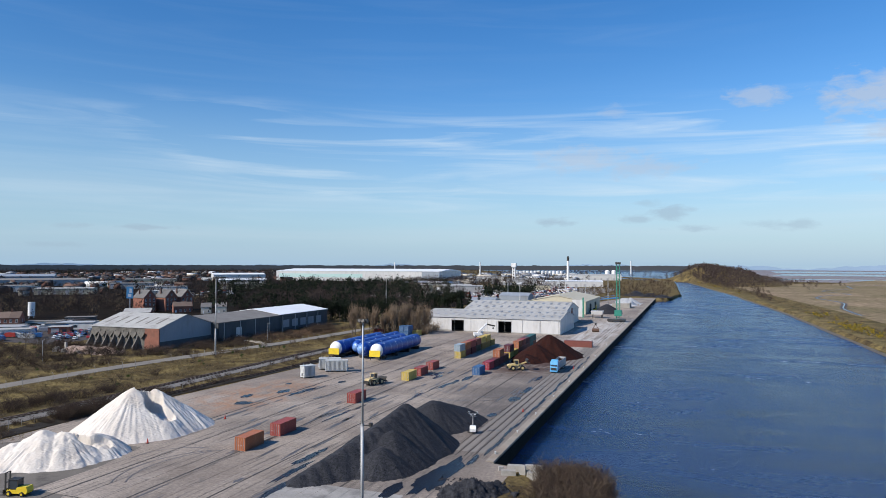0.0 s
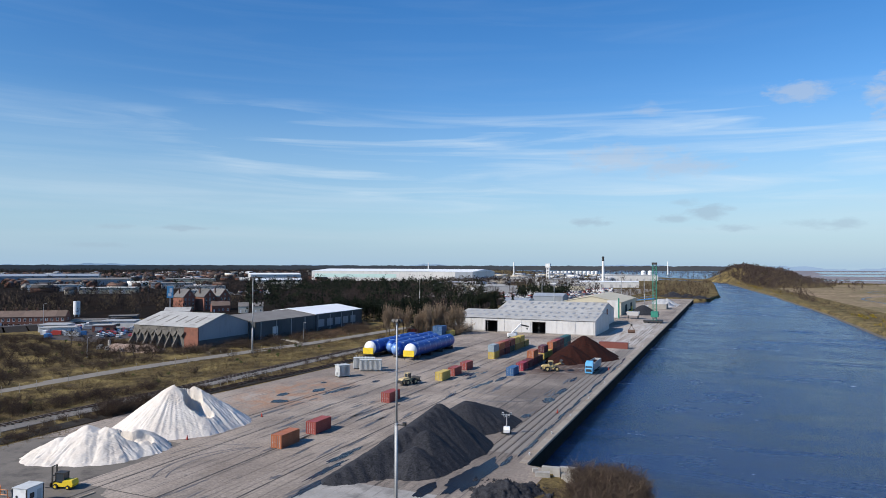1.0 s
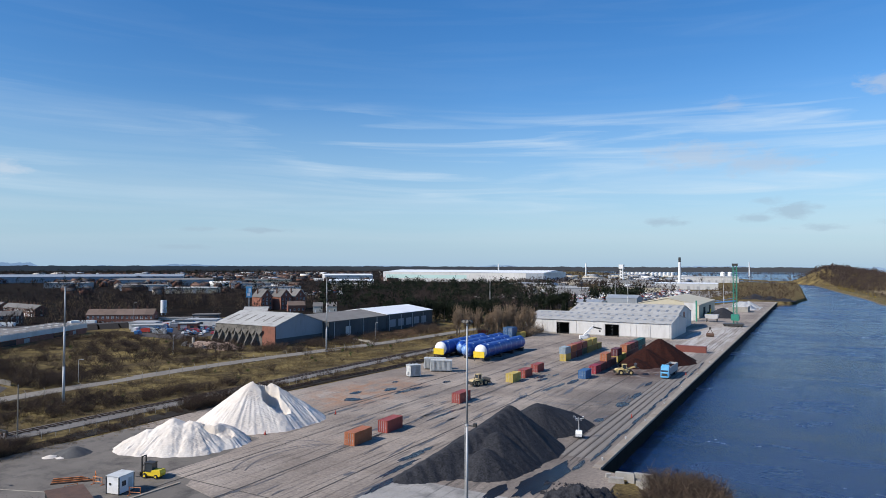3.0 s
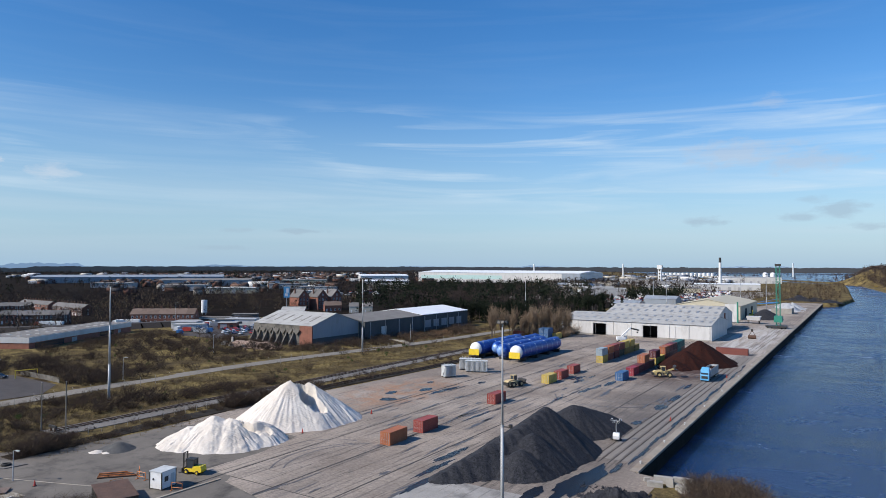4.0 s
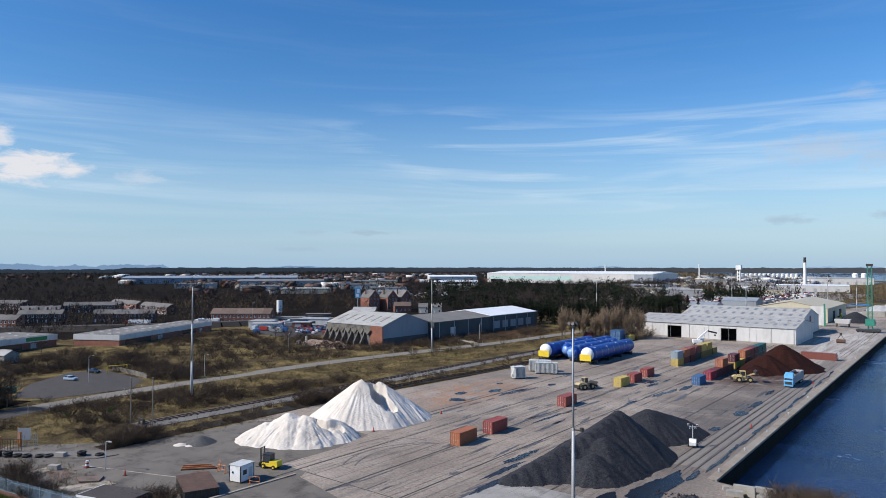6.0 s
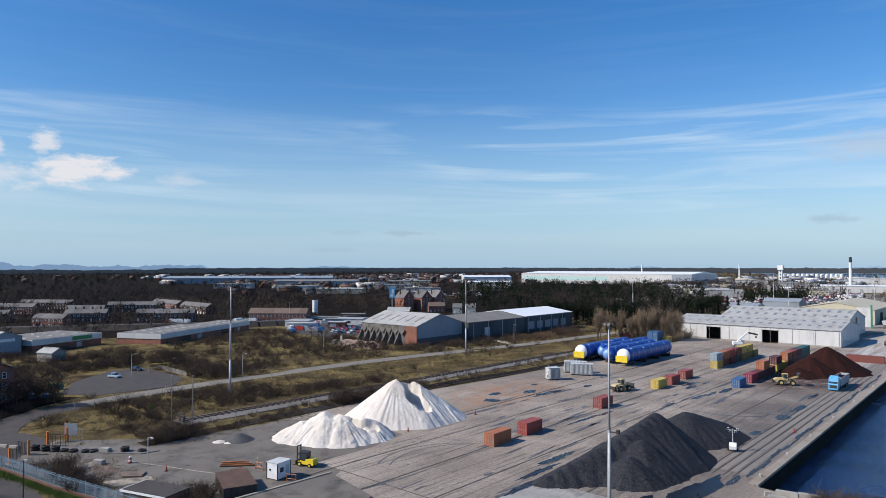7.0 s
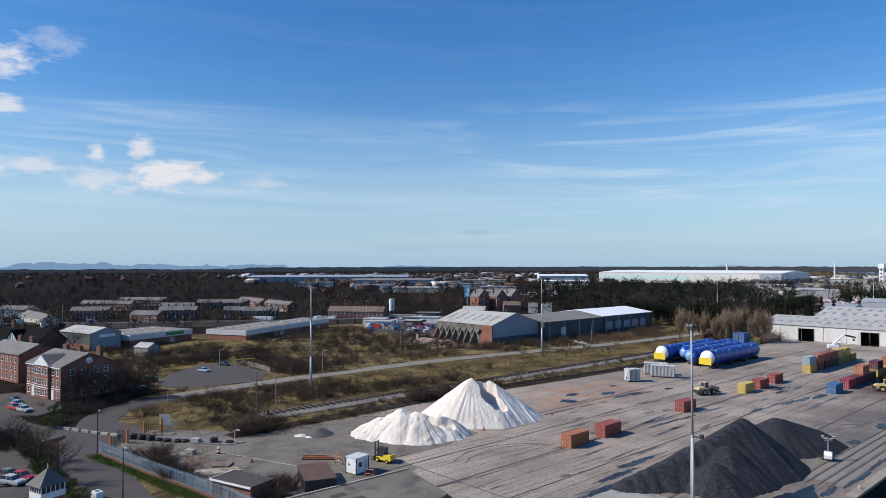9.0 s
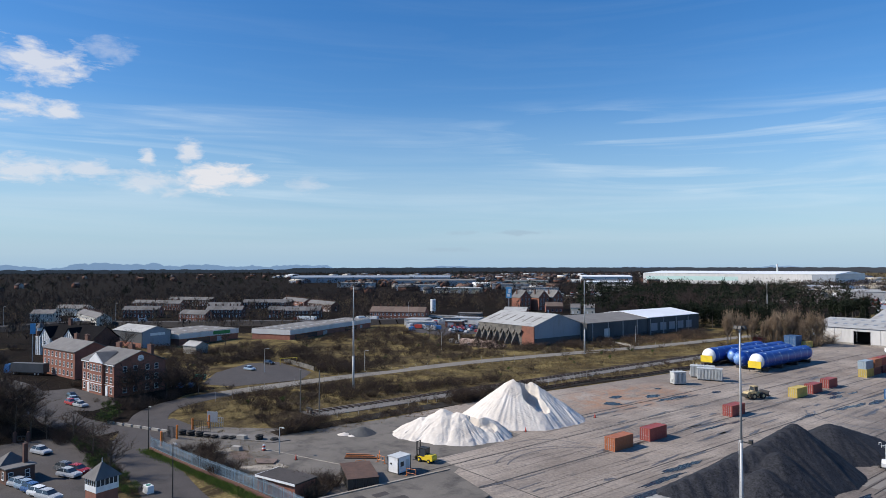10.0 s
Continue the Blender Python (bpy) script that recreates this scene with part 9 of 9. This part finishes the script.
pts = np.stack([rng.uniform(-130, -8, 1000), 762 + 740 * rng.uniform(0, 1, 1000) ** 1.5], -1)
pts = np.array([p for p in pts if p[0] < near_shore(p[1]) - 9])
scatter("near_bank_woods", HILL_TREES, rows_for(pts[:430], 2.0, 8.0), TWIG_BANK, "bare scrub wood beyond the quay's end", "woods")
scatter("tan_brush", BUSHES, rows_for(spread(-152, -127, 306, 333, 46, -0.3), 3.0, 6.5), TWIG_TAN, "tall tan willow brush beside the warehouse", "brush")

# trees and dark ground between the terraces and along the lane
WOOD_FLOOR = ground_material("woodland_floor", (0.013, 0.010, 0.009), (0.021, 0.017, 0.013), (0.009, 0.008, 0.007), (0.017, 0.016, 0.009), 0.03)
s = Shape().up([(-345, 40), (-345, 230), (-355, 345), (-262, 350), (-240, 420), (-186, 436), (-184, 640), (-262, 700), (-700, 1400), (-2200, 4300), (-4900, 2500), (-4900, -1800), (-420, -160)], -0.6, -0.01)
solo("woodland_floor", s, WOOD_FLOOR, "near-black ground under the town's trees and gardens", "woodland floor", kind="structure")
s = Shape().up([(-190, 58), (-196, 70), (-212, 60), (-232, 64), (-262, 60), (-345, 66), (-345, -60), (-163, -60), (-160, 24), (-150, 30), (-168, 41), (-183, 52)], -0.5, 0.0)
solo("verge_floor", s, WOOD_FLOOR, "near-black ground among the lane trees", "woodland floor", kind="structure")


def clear_of_houses(p):
    """Keeps trees off the terraces."""
    a = radians(36)
    for x, y, n_, d in ((-374, 234, 38, 38), (-508, 112, 26, 50), (-441, 131, 21, 31), (-518, 175, 26, 50), (-547, 215, 42, 50), (-439, 191, 21, 51), (-571, 262, 52, -4), (-508, 256, 47, -4), (-428, 197, 26, 50), (-470, 158, 26, 50), (-493, 81, 57, 1), (-506, 56, 16, 50), (-560, 78, 26, 40), (-600, 140, 47, 36), (-640, 180, 47, 36)):
        u, v = (p[0] - x) * math.cos(radians(d)) + (p[1] - y) * math.sin(radians(d)), -(p[0] - x) * math.sin(radians(d)) + (p[1] - y) * math.cos(radians(d))
        if -4 < u < n_ + 4 and -13 < v < 13:
            return False
    return True


pts = np.array([p for p in np.concatenate([wedge(54, 93, 345, 700, 1250, rng, 0.7), wedge(44, 58, 470, 620, 160, rng), wedge(40, 60, 565, 690, 420, rng)]) if clear_of_houses(p) and p[0] < -352])
scatter("garden_trees", FAR_TREES, rows_for(pts[::2], 6, 11), TWIG_DARK, "bare garden and street trees among the terraces", "trees")
scatter("garden_trees", MID_TREES, rows_for(pts[1::2], 5, 10), TWIG_BANK, "pale brown garden trees among the terraces", "trees")
pts = np.array([p for p in np.concatenate([spread(-345, -262, 20, 64, 150, -0.3), spread(-262, -190, 56, 128, 230, -0.2), spread(-205, -164, -20, 16, 150, -0.3), spread(-164, -152, 22, 27, 24, -0.4), spread(-150, -112, 24.6, 27.4, 16, -0.4), spread(-196, -163, 40, 58, 30, -0.2) * (1, 1)]) if not (-330 < p[0] < -284 and 26 < p[1] < 56)])
scatter("lane_brush", MID_BUSHES, rows_for(off_paths(pts), 1.5, 3.5), TWIG_DARK, "dark bare brush beside the lane", "brush")
pts = off_paths(np.concatenate([spread(-345, -266, 44, 66, 16), spread(-205, -162, -30, 17, 90), spread(-196, -186, 44, 62, 10)]))
grey = off_paths(spread(-206, -170, 4, 21, 60))
scatter("grey_trees", TREES, rows_for(grey, 8, 12), TWIG, "grey bare trees along the lane", "trees")
scatter("office_shrubs", SHRUBS, rows_for([(-168, 33.2), (-170.5, 34.6), (-166.2, 34.4), (-172, 36.6)], 3.4, 4.6, (0.6, 0.75)), SHRUB, "rounded green evergreen shrubs by the offices", "shrubs")
scatter("lane_trees", TREES, rows_for(pts, 7, 11.5), TWIG_DARK, "bare dark trees beside the lane", "trees")

# ---- paving pieces, rails let into the quay, rain water ----
yard = bpy.data.objects["pavement_yard"]
JOINT = material("dark_joint", (0.045, 0.04, 0.036), (0.085, 0.075, 0.066), scale=0.6, rough=0.9, local=False)
s = Shape().up([(-98.2, 75.8), (-52.8, 75.8), (-52.8, 256.2), (-98.2, 256.2)], -0.2, 0.006)
part("joint_bed", s, JOINT, yard, "dark dirt in the slab joints")
slab_meshes = [Shape().box(-2.2 - 0.015 * k, -2.95, 0.0, 2.21, 2.95 + 0.015 * k, 0.03, 0.012).mesh("concrete_slab", YARD) for k in range(3)]
for i in range(10):
    for j in range(30):
        ob = new("concrete_slab", slab_meshes[(i * 7 + j * 3) % 3])
        ob.parent = yard
        ob.matrix_basis = pose(-95.9 + 4.5 * i, 79.0 + 6.0 * j, random.uniform(-0.006, 0.006), random.uniform(-0.08, 0.08), random.uniform(-0.08, 0.08), 0)
# rails and slots let into the apron
for k, (x, y0, y1, w) in enumerate(((-34.9, 117, 520, 0.1), (-38.3, 118, 640, 0.14), (-39.9, 118, 640, 0.14), (-41.6, 118, 560, 0.12), (-43.1, 118, 520, 0.12), (-69.6, 60, 330, 0.3), (-81.0, 60, 235, 0.34), (-93.2, 70, 300, 0.25), (-104.5, 120, 300, 0.22))):
    line = thing("inset_rail", "dark rail slot let into the quay concrete", "rail", "inset rails")
    line["kind"] = "structure"
    pts_ = [(x + 0.12 * math.sin(y * 0.05 + k), y) for y in np.linspace(y0, y1, 24)]
    part("slot", Shape().strip(pts_, w * 1.1, 0.0, 0.045), JOINT, line)
    part("rail_head", Shape().strip(pts_, w * 0.28, 0.0, 0.052), STEEL_DARK, line)
# pale apron strips by the coping
APRON = material("pale_apron_concrete", (0.15, 0.135, 0.12), (0.24, 0.215, 0.19), scale=0.15, fine=16, local=False, rough=0.9, streak=(1, 0.25, 1), grime=(0.12, 0.115, 0.11), grime_scale=0.3, grime_amount=0.8)
APRON_PALE = material("pale_dusty_tiles", (0.22, 0.21, 0.195), (0.36, 0.345, 0.325), scale=0.2, fine=16, local=False, rough=0.9, grime=(0.13, 0.125, 0.12), grime_scale=0.25, grime_amount=0.8)
for x0, x1 in ((-38.0, -36.9), (-39.6, -38.6), (-41.3, -40.2), (-42.8, -41.9)):
    for j in range(22):
        y = 121 + 8.0 * j
        solo_slab = Shape().box(x0, y + 0.04, 0.0, x1, y + 7.92, 0.034, 0.01)
        part("apron_slab", solo_slab, APRON, yard)


# pale tiles before the coal
for i in range(9):
    for j in range(6):
        part("paving_tile", Shape().box(-62.0 + 2.25 * i, 81.0 + 2.25 * j, 0.0, -59.8 + 2.25 * i, 83.2 + 2.25 * j, 0.045, 0.012), APRON_PALE, yard)


def puddle(x, y, wide, long, seed, turn=0.0):
    """A shallow irregular pool, longer along the quay's line."""
    s, k = Shape(), 84
    ring = []
    for j in range(k):
        a = 2 * math.pi * j / k
        r = max(0.3, 1 + (0.32 if wide > 0.85 and long < 4 else 0.55) * noise.fractal(Vector((math.cos(a) * 1.5, math.sin(a) * 2.2, seed * 5.1)), 1.0, 2.0, 4))
        ring.append((r * wide * math.cos(a), r * long * math.sin(a)))
    s.up(ring, 0.0, 0.012)
    return solo("puddle", s, PUDDLE, "shallow rain puddle lying on the worn concrete", "puddle", "rain puddles", at=pose(x, y, 0.040 + 0.0005 * seed, 0, 0, turn))


def damp(x, y, wide, long, seed, turn=0.0):
    s, k = Shape(), 84
    ring = []
    for j in range(k):
        a = 2 * math.pi * j / k
        r = max(0.2, 1 + 0.75 * noise.fractal(Vector((math.cos(a) * 1.7, math.sin(a) * 2.6, seed * 3.7)), 1.0, 2.0, 4))
        ring.append((r * wide * math.cos(a), r * long * math.sin(a)))
    s.up(ring, 0.0, 0.006)
    return solo("damp_patch", s, DAMP, "dark damp oily patch on the concrete", "stain", "damp patches", at=pose(x, y, 0.037, 0, 0, turn))


DAMP = material("damp_concrete", (0.06, 0.053, 0.05), (0.11, 0.098, 0.088), scale=0.4, rough=0.45, local=False, specular=0.5)
for j, (x, y, wide, long) in enumerate([(-66.6, 106, 0.9, 5.0), (-64.6, 98, 0.8, 6.0), (-78.4, 139, 0.5, 6.5), (-77.6, 148, 0.35, 3.0), (-107.5, 159, 1.5, 2.6), (-102.5, 160, 1.1, 6.0), (-77.5, 202.5, 1.1, 4.5), (-75.3, 197, 0.9, 4.0), (-74.6, 207, 0.5, 3.0),
                                         (-65.8, 198, 1.0, 5.0), (-67.3, 190, 0.8, 4.0), (-68.2, 183, 0.7, 4.0), (-44.4, 152, 1.0, 2.2), (-44.0, 172, 1.4, 3.4), (-43.6, 186, 0.9, 5.0), (-44.6, 205, 0.6, 4.0),
                                         (-40.4, 105, 2.3, 10.0), (-44.6, 96, 1.2, 3.5), (-37.4, 116, 0.6, 3.0), (-62, 90, 0.8, 5.0), (-70, 168, 0.5, 3.0), (-108, 142, 2.2, 2.0), (-113, 150, 1.2, 2.4), (-99.5, 178, 0.9, 2.0), (-113, 170, 0.8, 1.2), (-66.5, 111.5, 0.6, 1.6), (-104.0, 89.5, 0.6, 1.5)]):
    puddle(x, y, wide, long, j + 1.0)
for j in range(26):
    puddle(-36.4 + 0.25 * math.sin(j * 1.7), 123 + j * 5.4, 0.28 + 0.12 * math.sin(j * 2.3), 3.4 + 0.8 * math.sin(j), j + 40.0)
for j in range(130):
    x = random.choice([-69.8, -69.8, -81.3, -81.3, -93.4, -104.5, -86.0, -75.0, -100.0, -62.0, -46.5, -44.0]) + random.gauss(0, 1.1)
    y = random.uniform(66, 250)
    if math.hypot(x + 53, (y - 118) * 0.5) > 15 and math.hypot(x + 110, y - 100) > 24:
        damp(x, y, random.uniform(0.12, 0.55), random.uniform(0.8, 6.5), j + 80.0, random.gauss(0, 3))

# tyre arcs on the yard
for j, (x, y, r, a0, a1) in enumerate([(-76, 92, 16, 130, 215), (-74, 93, 16, 130, 215), (-60, 178, 14, 200, 320), (-58.5, 179, 14, 200, 320), (-88, 96, 9, 90, 190), (-55, 190, 18, 215, 300)]):
    pts_ = [(x + r * math.cos(radians(a)), y + r * math.sin(radians(a))) for a in np.linspace(a0, a1, 24)]
    solo("tyre_mark", Shape().strip(pts_, 0.28, 0.0, 0.039 + 0.001 * j), DAMP, "dark curved tyre mark on the concrete", "tyre mark", "tyre marks")

# broken concrete at the quay's near corner
for j, (x, y, lx, ly, h, turn) in enumerate([(-28.5, 112.6, 3.0, 1.0, 1.1, 10), (-25.4, 113.2, 3.2, 1.0, 1.2, 8), (-22.4, 112.6, 2.6, 0.9, 1.1, 5), (-29.2, 110.2, 2.6, 1.2, 0.8, 15), (-24.6, 110.6, 2.8, 1.3, 0.8, -8), (-27.0, 111.3, 1.2, 0.8, 1.5, 0), (-21.0, 110.6, 1.8, 1.0, 0.8, 20), (-31.0, 112.0, 1.0, 0.7, 0.7, 30), (-14.5, 104.5, 1.6, 1.2, 1.0, 0), (-12.8, 103.2, 1.4, 1.0, 1.0, 15)]):
    z = float(land_height(np.float64(x), np.float64(y)))
    solo("concrete_block", Shape().box(-lx / 2, -ly / 2, -0.6, lx / 2, ly / 2, h, 0.06), CONCRETE, "broken pale concrete block at the quay's end", "concrete block", "quay end blocks", at=pose(x, y, max(z, -1.5), 0, 0, turn))
